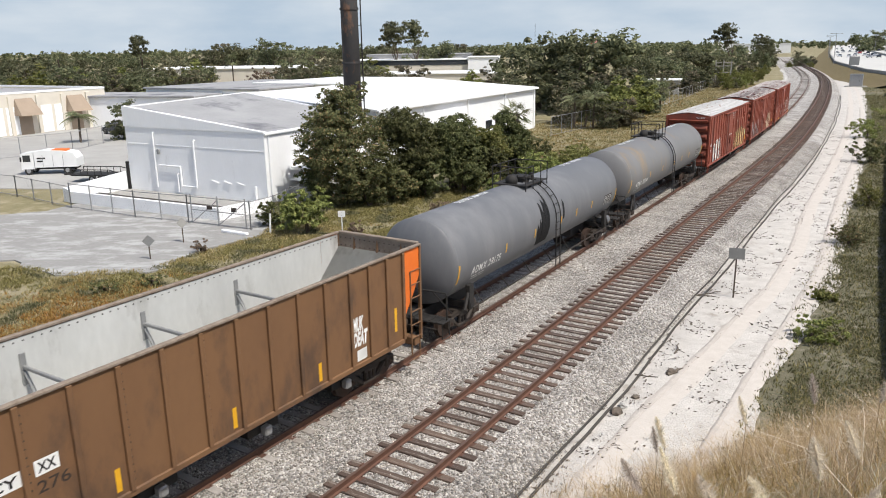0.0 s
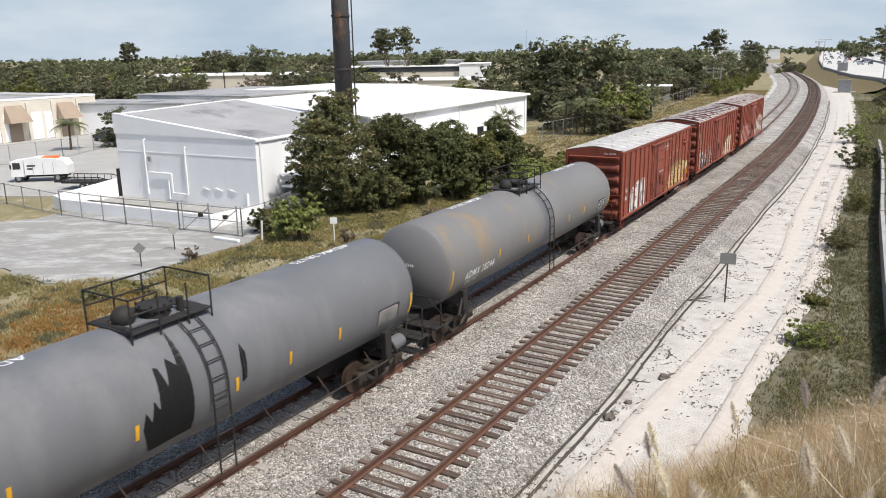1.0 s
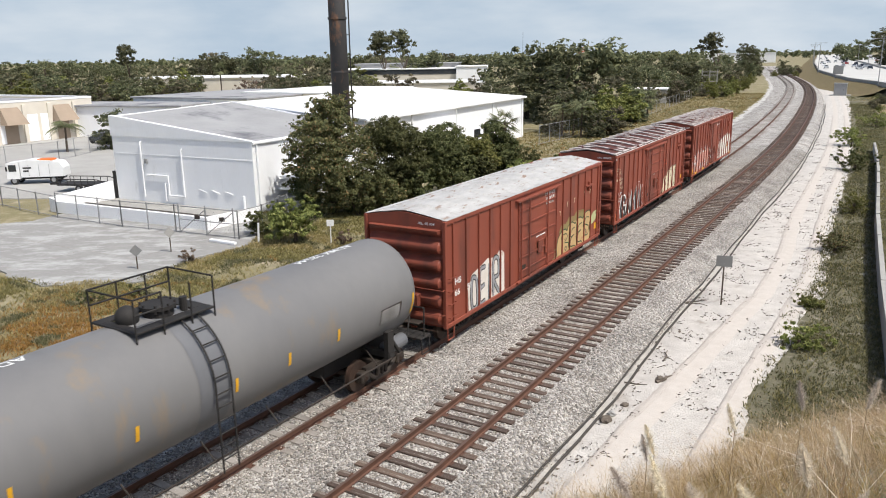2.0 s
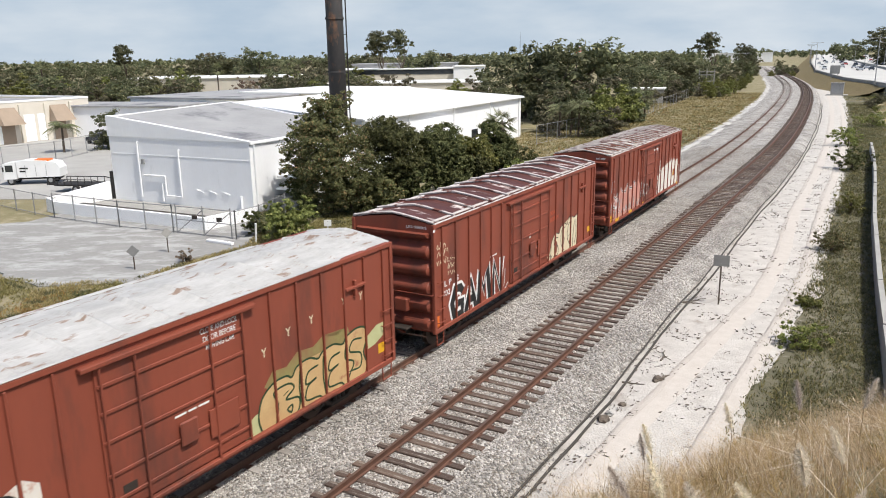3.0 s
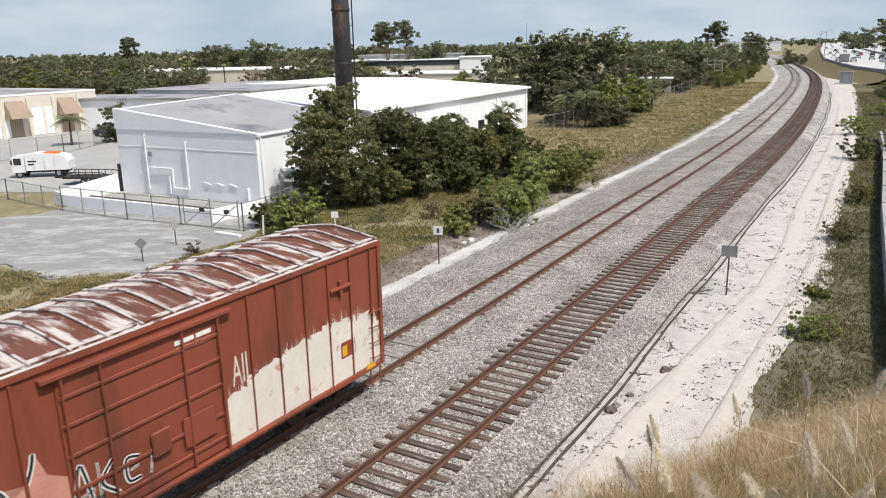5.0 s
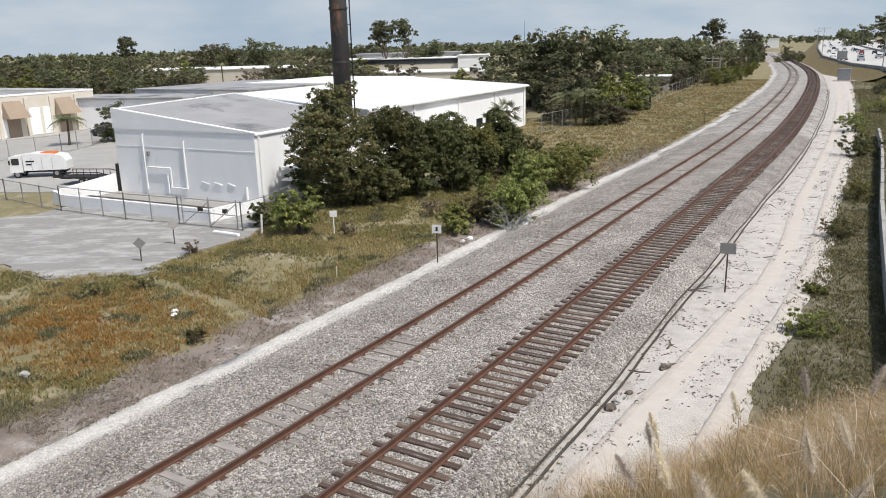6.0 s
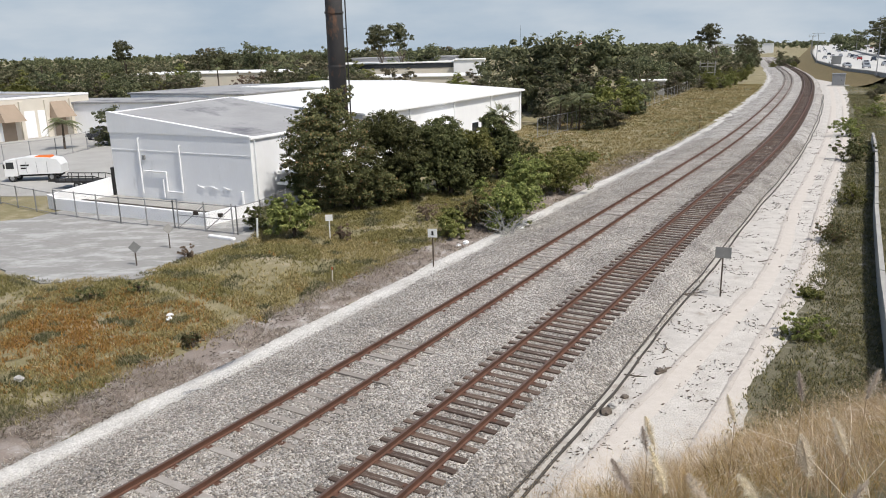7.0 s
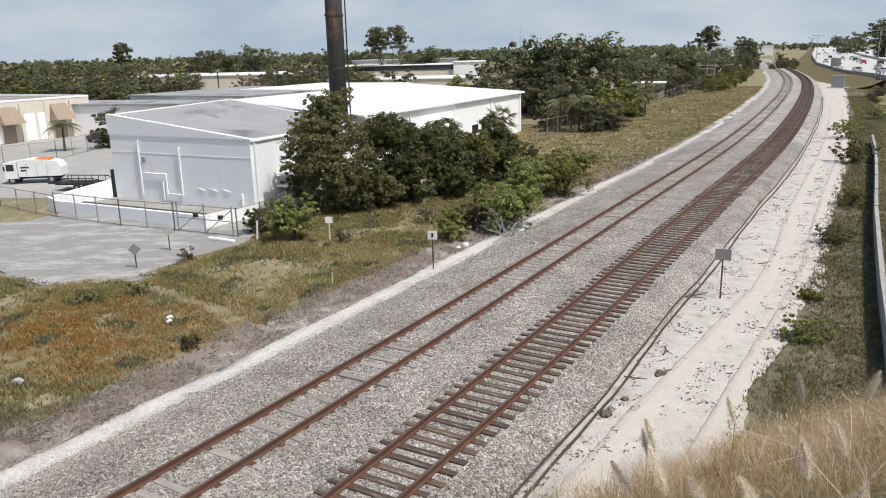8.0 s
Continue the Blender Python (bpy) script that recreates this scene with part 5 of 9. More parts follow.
def tank_car(near_s, L, paint, label, number, stain):
    car = thing("tank_car", None, label, "tank car", "freight cars")
    y0, y1 = -L / 2, L / 2
    # shell with domed heads
    bm = B()
    seg = 48
    prof = [(max(0.001, TR * q), -0.17 * math.sqrt(max(0.0, 1 - q * q)) - 0.36 * (1 - q * q)) for q in (0.0, 0.2, 0.4, 0.6, 0.75, 0.87, 0.94, 0.975, 0.993, 1.0)]
    prof = [(r, y0 + d) for r, d in prof] + [(TR, y0 + L * k / 12) for k in range(1, 12)] + [(r, y1 - d) for r, d in prof[::-1]]
    rings = []
    for r, y in prof:
        rings.append([bm.verts.new((r * math.cos(2 * math.pi * k / seg), y, TZ + r * math.sin(2 * math.pi * k / seg))) for k in range(seg)])
    for a, b in zip(rings, rings[1:]):
        for k in range(seg):
            bm.faces.new((a[k], a[(k + 1) % seg], b[(k + 1) % seg], b[k]))
    bmesh.ops.recalc_face_normals(bm, faces=bm.faces)
    part("tank_shell", bm, paint, car, smooth=True)
    for y in [y0 + 0.05, y1 - 0.05] + [y0 + L * k / 6 for k in (1, 2, 4, 5)]:
        bm = B()
        bmesh.ops.create_cone(bm, cap_ends=False, segments=seg, radius1=TR + 0.006, radius2=TR + 0.006, depth=0.035, matrix=Matrix.Translation((0, y, TZ)) @ Matrix.Rotation(math.pi / 2, 4, "X"))
        part("weld_seam", bm, paint, car, smooth=True)
    # central strap band and platform
    yc = 0.0
    bm = B()
    bmesh.ops.create_cone(bm, cap_ends=False, segments=seg, radius1=TR + 0.012, radius2=TR + 0.012, depth=0.9, matrix=Matrix.Translation((0, yc + 0.15, TZ)) @ Matrix.Rotation(math.pi / 2, 4, "X"))
    part("saddle_band", bm, M["tank"], car, smooth=True)
    zt = TZ + TR
    blk = M["black"]
    bm = B()
    for sx in (-1, 1):
        box(bm, sx * 0.45, sx * 0.75, yc - 1.15, yc + 0.95, zt - 0.02, zt + 0.03, 0.01)
    box(bm, -0.46, 0.46, yc + 0.6, yc + 0.95, zt - 0.02, zt + 0.03, 0.01)
    box(bm, -0.46, 0.46, yc - 1.15, yc - 0.9, zt - 0.02, zt + 0.03, 0.01)
    part("walkway", bm, blk, car)
    bm = B()
    rod(bm, (0, yc, zt - 0.15), (0, yc, zt + 0.16), 0.34, 20)
    rod(bm, (0, yc, zt + 0.16), (0, yc, zt + 0.24), 0.4, 20)
    for k in range(8):
        a = 2 * math.pi * k / 8
        rod(bm, (0.37 * math.cos(a), 0.37 * math.sin(a), zt + 0.1), (0.37 * math.cos(a), 0.37 * math.sin(a), zt + 0.3), 0.03, 6)
    part("manway", bm, blk, car, "black bolted manway cover")
    bm = B()
    bmesh.ops.create_uvsphere(bm, u_segments=16, v_segments=10, radius=0.26, matrix=Matrix.Translation((-0.1, yc - 0.72, zt + 0.12)))
    part("valve_dome", bm, blk, car, smooth=True)
    part("valve", rod(B(), (0.25, yc + 0.5, zt - 0.1), (0.25, yc + 0.5, zt + 0.3), 0.09, 10), blk, car)
    part("valve", rod(B(), (-0.3, yc + 0.45, zt - 0.1), (-0.3, yc + 0.45, zt + 0.22), 0.07, 10), blk, car)
    for sx in (-1, 1):
        for z in (0.4, 0.75):
            part("handrail", pipe_path(B(), [(sx * 0.75, yc - 1.15, zt + z), (sx * 0.75, yc + 0.95, zt + z)], 0.022, 5) if sx < 0 else pipe_path(B(), [(sx * 0.75, yc - 1.15, zt + z), (sx * 0.75, yc - 0.45, zt + z)], 0.022, 5), blk, car)
        for y in (-1.15, -0.45, 0.3, 0.95):
            part("rail_post", rod(B(), (sx * 0.75, yc + y, zt - 0.3), (sx * 0.75, yc + y, zt + 0.75), 0.022, 5), blk, car)
    for y in (-1.15, 0.95):
        part("handrail", pipe_path(B(), [(-0.75, yc + y, zt + 0.75), (0.75, yc + y, zt + 0.75)], 0.022, 5), blk, car)
    # ladders that follow the shell
    for sx in (-1, 1):
        ring = [(sx * (TR + 0.1) * math.cos(a), TZ + (TR + 0.1) * math.sin(a)) for a in np.linspace(radians(72), radians(-5), 12)] + [(sx * (TR + 0.12), 0.75)]
        lad = part("ladder", pipe_path(pipe_path(B(), [(x, yc + 0.05, z) for x, z in ring], 0.024, 5), [(x, yc + 0.5, z) for x, z in ring], 0.024, 5), blk, car)
        dist, k = 0.0, 0
        for (xa, za), (xb, zb) in zip(ring, ring[1:]):
            n = max(1, round(math.hypot(xb - xa, zb - za) / 0.3))
            k += 1
            if n == 1 and k % 2:
                continue
            for j in range(n):
                x, z = xa + (xb - xa) * j / n, za + (zb - za) * j / n
                part("rung", rod(B(), (x, yc + 0.05, z), (x, yc + 0.5, z), 0.018, 5), blk, lad)
    # underframe: stub sills, bolsters, safety railing
    for ye, d in ((y0, 1), (y1, -1)):
        part("stub_sill", box(B(), -0.3, 0.3, ye - d * 0.9, ye + d * 3.0, 0.78, 1.2, 0.03), blk, car)
        bm = B()
        prism(bm, [(-1.4, ye + d * 1.05), (1.4, ye + d * 1.05), (1.4, ye + d * 1.25), (-1.4, ye + d * 1.25)], 1.02, 1.2)
        for sx in (-1, 1):
            prism(bm, [(sx * 1.38, ye + d * 1.0), (sx * 1.22, ye + d * 1.0), (sx * 1.22, ye + d * 1.3), (sx * 1.38, ye + d * 1.3)], 1.0, 1.85)
            rod(bm, (sx * 1.35, ye + d * 0.7, 1.05), (sx * 1.3, ye + d * 1.05, 1.6), 0.06, 6)
        part("bolster", bm, blk, car)
        pf = part("end_platform", box(B(), -1.45, 1.45, ye - d * 0.95, ye - d * 0.35, 1.06, 1.12, 0.01), blk, car, "black grating platform")
        for k in range(10):
            part("grating_bar", box(B(), -1.4 + 0.29 * k, -1.36 + 0.29 * k, ye - d * 0.93, ye - d * 0.37, 1.121, 1.145), blk, pf)
        part("end_handrail", pipe_path(B(), [(-1.4, ye - d * 0.65, 1.1), (-1.4, ye - d * 0.65, 2.05), (1.4, ye - d * 0.65, 2.05), (1.42, ye - d * 0.6, 1.95), (1.42, ye - d * 0.6, 1.1)], 0.025, 6), blk, car)
        part("brace", rod(B(), (0.9, ye - d * 0.65, 2.05), (1.2, ye + d * 0.1, 1.1), 0.022, 5), blk, car)
        part("brace", rod(B(), (-0.9, ye - d * 0.65, 2.05), (-1.2, ye + d * 0.1, 1.1), 0.022, 5), blk, car)
        for sx in (-1, 1):
            part("sill_step", pipe_path(B(), [(sx * 1.42, ye - d * 0.9, 1.08), (sx * 1.42, ye - d * 0.9, 0.55), (sx * 1.42, ye - d * 0.45, 0.55), (sx * 1.42, ye - d * 0.45, 1.08)], 0.022, 5), blk, car)
    part("brake_wheel", rod(B(), (-0.8, y0 - 0.78, 1.75), (-0.8, y0 - 0.74, 1.75), 0.28, 20), blk, car)
    part("brake_stand", box(B(), -0.95, -0.65, y0 - 0.72, y0 - 0.5, 1.12, 1.85, 0.03), blk, car)
    part("air_tank", rod(B(), (1.05, y1 - 1.0, 1.2), (1.05, y1 - 0.1, 1.2), 0.22, 14), M["tank"], car, smooth=False)
    for sx in (-1, 1):
        part("side_rail", pipe_path(B(), [(sx * 1.42, y0 + 1.2, 1.02), (sx * 1.42, y1 - 1.2, 1.02)], 0.026, 6), M["steel_dark"], car, "thin steel safety rail")
        for k in range(7):
            y = y0 + 1.9 + k * (L - 3.8) / 6
            part("rail_bracket", pipe_path(B(), [(sx * 1.42, y, 1.02), (sx * 1.12, y - 0.12, 1.5)], 0.02, 5), M["steel_dark"], car)
    # paint marks
    w = M["white_mark"]
    for y in (0.0, 3.55, 6.1, 8.75, 10.5, 12.4, L):
        tall = 0.7 if y in (0.0, L) else 0.35
        e = 0.06 if y == 0.0 else (-0.14 if y == L else 0.0)
        shell_patch("reflective_stripe", [(0, 0), (0.09, 0), (0.09, tall), (0, tall)], on_tank(y0 + y + e, -26 if tall > 0.5 else -14, 0.012), M["yellow"], car, "yellow reflective stripe")
    lettering("stencil", "ADMX " + number, 2.15, 0.3, on_tank(y0 + 1.05, -22), w, car, 0.02, 0.0, 1.25)
    for k, (a, b) in enumerate(((0.35, 0.5), (0.5, 0.3))):
        shell_patch("stencil", [(0, 0), (a, 0), (a, 0.028), (0, 0.028)], on_tank(y0 + 1.15, -26 - 4.0 * k), w, car)
        shell_patch("stencil", [(0, 0), (b, 0), (b, 0.028), (0, 0.028)], on_tank(y0 + 1.25 + a, -26 - 4.0 * k), w, car)
    lettering("stencil", "ADMX " + number, 2.4, 0.3, lambda u, v: Vector(((TR + 0.014) * math.cos(radians(100) - v / TR), y0 + 5.1 - u, TZ + (TR + 0.014) * math.sin(radians(100) - v / TR))), w, car, 0.012)
    lettering("stencil", "ADMX " + number, 2.4, 0.3, lambda u, v: Vector(((TR + 0.014) * math.cos(radians(100) - v / TR), y1 - 1.0 - u, TZ + (TR + 0.014) * math.sin(radians(100) - v / TR))), w, car, 0.012)

    def on_head(x, z):
        def f(u, v):
            r = min(0.98, math.hypot(x + u, z + v) / TR)
            return Vector((x + u, y0 - 0.17 * math.sqrt(1 - r * r) - 0.36 * (1 - r * r) - 0.012, TZ + z + v))
        return f
    lettering("stencil", "ADMX  " + number, 0.95, 0.12, on_head(-0.6, 0.15), w, car, 0.012)
    for k, a in enumerate((0.4, 0.6, 0.45)):
        lettering("stencil", "-" * 3, a, 0.03, on_head(-0.45, 0.02 - 0.1 * k), w, car)
    # data panel near the far end
    shell_patch("data_panel", [(0, 0), (1.05, 0), (1.05, 0.5), (0, 0.5)], on_tank(y1 - 1.75, -22, 0.006), M["steel_dark"], car, "dark data panel with white lines")
    for k in range(7):
        for a, b in ((0.05, 0.2), (0.24, 0.42), (0.5, 0.62), (0.66, 0.96)):
            shell_patch("stencil", [(a, 0), (b, 0), (b, 0.022), (a, 0.022)], on_tank(y1 - 1.75, -21 + 2.5 * k, 0.012), w, car)
    if stain:
        # spilled black product below the platform
        shell_patch("spill_stain", [(-0.05, -0.5), (-1.15, -0.55), (-1.35, 0.1), (-1.25, 0.45), (-1.12, 0.2), (-1.02, 0.62), (-0.9, 0.35), (-0.8, 1.25), (-0.7, 1.2), (-0.6, 0.75), (-0.45, 1.35), (-0.25, 1.1), (-0.05, 2.2)],
                    on_tank(-0.32, -12, 0.008), M["tar"], car, "glossy black spill stain")
        shell_patch("spill_stain", [(0.0, -0.3), (0.14, -0.25), (0.2, 0.35), (0.1, 0.62), (0.02, 0.3)], on_tank(1.0, 4, 0.008), M["tar"], car)
    add_running_gear(car, L / 2 - 1.15, (y0 - 0.85, y1 + 0.85), M["steel_dark"])
    KEYED.append((car, near_s + L / 2, L / 2 - 1.15))


# ----- gondola -----
def gondola():
    L, HW, Z0, Z1 = 18.6, 1.56, 1.42, 4.08
    car = thing("gondola_car", None, "brown high-sided open gondola with orange end panels", "gondola car", "freight cars")
    y0, y1 = -L / 2, L / 2
    br, inn = M["gond_out"], M["gond_in"]
    for sx in (-1, 1):
        part("side_wall", box(B(), sx * (HW - 0.02), sx * HW, y0 + 0.9, y1 - 0.9, Z0, Z1), br, car)
        part("side_lining", box(B(), sx * (HW - 0.03), sx * (HW - 0.023), y0 + 0.9, y1 - 0.9, Z0, Z1 - 0.02), inn, car, "scuffed pale inner lining")
        for ya in (y0 + 0.05, y1 - 0.89):
            part("side_lining", box(B(), sx * (HW - 0.03), sx * (HW - 0.023), ya, ya + 0.84, 3.2, Z1 - 0.02), inn, car, "scuffed pale inner lining")
        part("top_rail", box(B(), sx * (HW - 0.06), sx * (HW + 0.06), y0, y1, Z1, Z1 + 0.07, 0.015), M["gond_rail"], car, "dirty pale top rail")
        part("side_sill", box(B(), sx * (HW - 0.1), sx * (HW + 0.05), y0 + 0.9, y1 - 0.9, Z0 - 0.12, Z0 + 0.03, 0.02), br, car)
        for k in range(18):
            y = y1 - (0.92, 1.69, 2.5, 3.32)[k] if k < 4 else y1 - 4.3 - (k - 4) * 0.98
            if y < y0 + 0.9:
                break
            po = part("side_post", box(B(), sx * HW, sx * (HW + 0.07), y - 0.055, y + 0.055, Z0, Z1 - 0.01, 0.012), br, car)
        for d, ye in ((1, y1), (-1, y0)):
            part("corner_panel", prism(B(), [(sx * (HW - 0.015), ye - d * 0.9), (sx * (HW + 0.005), ye - d * 0.9), (sx * (HW + 0.005), ye), (sx * (HW - 0.015), ye)], 3.3, Z1), M["orange"], car, "orange corner panel")
            bm = B()
            vs = [bm.verts.new((sx * (HW + e), ye - d * yy, z)) for e in (-0.015, 0.005) for yy, z in ((0.9, 3.3), (0.0, 3.3), (0.35, 2.75), (0.9, 2.0))]
            bm.faces.new(vs[:4])
            bm.faces.new(vs[4:])
            for k in range(4):
                bm.faces.new((vs[k], vs[(k + 1) % 4], vs[4 + (k + 1) % 4], vs[4 + k]))
            part("corner_panel", bm, M["orange"], car, "orange tapering corner panel")
            bm = B()
            bm.faces.new([bm.verts.new((sx * (HW - 0.027), ye - d * yy, z)) for yy, z in ((0.9, 3.3), (0.0, 3.3), (0.35, 2.75), (0.9, 2.0))])
            part("side_lining", bm, inn, car, "scuffed pale inner lining")
            part("corner_post", box(B(), sx * (HW - 0.05), sx * (HW + 0.05), ye - d * 0.08, ye, 1.15, Z1, 0.015), br, car)
            for k in range(6):
                z = 1.3 + 0.42 * k
                part("ladder_rung", rod(B(), (sx * (HW + 0.03), ye - d * 0.08, z), (sx * (HW + 0.03), ye - d * 0.55, z), 0.018, 5), br, car)
            part("ladder_stile", rod(B(), (sx * (HW + 0.02), ye - d * 0.55, 0.75), (sx * (HW + 0.02), ye - d * 0.55, 3.4), 0.025, 6), br, car)
            part("sill_step", pipe_path(B(), [(sx * HW, ye - d * 0.1, 1.15), (sx * HW, ye - d * 0.1, 0.6), (sx * HW, ye - d * 0.5, 0.6)], 0.022, 5), br, car)
    for d, ye in ((1, y1), (-1, y0)):
        # upright riveted band and sloped end sheet
        part("end_band", box(B(), -HW + 0.035, HW - 0.035, ye - d * 0.04, ye - d * 0.02, Z1 - 0.42, Z1), M["gond_rail"], car, "dirty riveted end band")
        bm = B()
        a = [bm.verts.new((x, ye - d * 0.045, Z1 - 0.4)) for x in (-HW + 0.035, HW - 0.035)]
        b = [bm.verts.new((x, ye - d * 2.4, Z0 + 0.06)) for x in (HW - 0.035, -HW + 0.035)]
        bm.faces.new(a + b)
        bmesh.ops.solidify(bm, geom=bm.faces[:], thickness=0.02)
        part("end_sheet", bm, inn, car)
        bm = B()
        for k in range(16):
            for z in (Z1 - 0.1, Z1 - 0.34):
                x = -HW + 0.14 + k * (2 * HW - 0.28) / 15
                box(bm, x - 0.016, x + 0.016, ye - d * 0.055, ye - d * 0.041, z - 0.016, z + 0.016)
        tagged(part("rivets", bm, M["steel_dark"], car), "row of small rivets", "", "", "stuff")
        part("top_rail", box(B(), -HW + 0.062, HW - 0.062, ye - 0.07, ye + 0.07, Z1, Z1 + 0.1, 0.02), M["gond_rail"], car, "dirty pale top rail")
        for x in (-0.9, 0.0, 0.9):
            part("end_post", rod(B(), (x, ye - d * 0.0, Z1 - 0.05), (x, ye - d * 0.25, 1.2), 0.05, 6), br, car)
        part("end_sill", box(B(), -HW, HW, ye - d * 0.35, ye - d * 0.1, 1.0, 1.25, 0.02), br, car)
    part("floor", box(B(), -HW + 0.04, HW - 0.04, y0 + 0.9, y1 - 0.9, Z0 - 0.1, Z0 + 0.02), inn, car, "scuffed pale steel floor")
    # inner braces
    for k in range(6):
        y = y1 - 4.4 - k * 2.95
        if y < y0 + 1:
            break
        part("brace_plate", box(B(), -HW + 0.031, -HW + 0.06, y - 0.07, y + 0.07, 3.0, 3.72, 0.01), M["sign_grey"], car, "dull grey brace plate")
        part("cross_brace", box(B(), -HW + 0.05, HW - 0.05, y - 0.035, y + 0.035, 3.36, 3.44, 0.01), M["sign_grey"], car, "dull grey cross brace")
        part("cross_brace", rod(B(), (-HW + 0.08, y, 3.3), (-0.35, y, Z0 + 0.05), 0.04, 6), M["sign_grey"], car, "dull grey cross brace")
    for k in range(14):
        y = y1 - (0.92, 1.69, 2.5, 3.32)[k] if k < 4 else y1 - 4.3 - (k - 4) * 0.98
        if k % 2:
            continue
        bm = B()
        for z in np.arange(Z0 + 0.2, Z1 - 0.1, 0.16):
            box(bm, HW + 0.001, HW + 0.016, y + 0.075, y + 0.1, z, z + 0.025)
        tagged(part("rivets", bm, M["steel_dark"], car), "row of small rivets", "", "", "stuff")
    # seam rivets along the top edge
    bm = B()
    for k in range(90):
        y = y0 + 0.2 + k * (L - 0.4) / 89
        box(bm, -HW + 0.03, -HW + 0.045, y - 0.014, y + 0.014, Z1 - 0.12, Z1 - 0.09)
    tagged(part("rivets", bm, M["steel_dark"], car), "row of small rivets", "", "", "stuff")
    X = HW + 0.004
    for y in (-1.3, -4.6, -7.48, -10.44, -13.4):
        patch("reflective_stripe", [(-0.06, 0), (0.06, 0), (0.06, 0.5 if y < -2 else 0.72), (-0.06, 0.5 if y < -2 else 0.72)], side_at(X, y1 + y, 1.53 if y < -2 else 1.78), M["yellow"], car, "yellow reflective stripe")
    for k, (t, wd) in enumerate((("MUK", 0.45), ("DEAT", 0.62))):
        lettering("graffiti", t, wd, 0.42, side_at(X, y1 - 3.24, 2.35 - 0.42 * k), M["white_mark"], car, 0.05, 0.2)
    patch("graffiti", [(0, 0), (0.42, 0.0), (0.42, 0.06), (0.05, 0.06), (0.05, 0.26), (0.42, 0.26), (0.42, 0.32), (0, 0.32)], side_at(X, y1 - 3.1, 1.5), M["white_mark"], car)
    patch("mark_plate", [(0, 0), (0.45, 0), (0.45, 0.3), (0, 0.3)], side_at(X, y1 - 11.95, 2.64), M["white_mark"], car, "white plate")
    lettering("stencil", "XX", 0.34, 0.2, side_at(X + 0.004, y1 - 11.9, 2.69), M["black"], car, 0.02)
    patch("mark_plate", [(0, 0), (0.75, 0), (0.75, 0.3), (0, 0.3)], side_at(X, y1 - 12.9, 2.6), M["white_mark"], car, "white plate")
    lettering("stencil", "CY", 0.5, 0.2, side_at(X + 0.004, y1 - 12.75, 2.65), M["black"], car, 0.02)
    lettering("stencil", "276", 0.62, 0.24, side_at(X, y1 - 11.95, 2.3), M["steel_dark"], car, 0.01)
    part("centre_sill", box(B(), -0.35, 0.35, y0 + 0.2, y1 - 0.2, 0.8, 1.28, 0.02), M["black"], car)
    for k in range(5):
        y = y0 + 3.2 + k * 3.05
        part("hopper_chute", prism(B(), [(-1.1, y - 0.5), (1.1, y - 0.5), (1.1, y + 0.5), (-1.1, y + 0.5)], 0.75, 1.28), M["black"], car)
        part("chute_gate", box(B(), 1.1, 1.32, y - 0.12, y + 0.12, 0.7, 0.95, 0.04), M["galv"], car, "pale chute gate gear")
    add_running_gear(car, L / 2 - 1.9, (y0 - 0.1, y1 + 0.1))
    KEYED.append((car, 1.9 - L / 2, L / 2 - 1.9))


gondola()
tank_car(4.3, 15.9, M["tank"], "grey tank car with black spill stain below its platform", "28175", True)
tank_car(22.6, 16.1, M["tank_rust"], "grey tank car with rusty orange stains on its shell", "28244", False)
boxcar_white_roof()
boxcar_maroon_roof()
boxcar_rusty_roof()
# ---------- plants ----------
def poly_mesh(name, V, material):
    """V: (n, k, 3) corners of n separate polygons with k corners."""
    n, k, _ = V.shape
    me = bpy.data.meshes.new(name)
    me.vertices.add(n * k)
    me.vertices.foreach_set("co", V.reshape(-1).astype(np.float32))
    me.loops.add(n * k)
    me.loops.foreach_set("vertex_index", np.arange(n * k, dtype=np.int32))
    me.polygons.add(n)
    me.polygons.foreach_set("loop_start", np.arange(0, n * k, k, dtype=np.int32))
    me.update(calc_edges=True)
    me.materials.append(material)
    return me


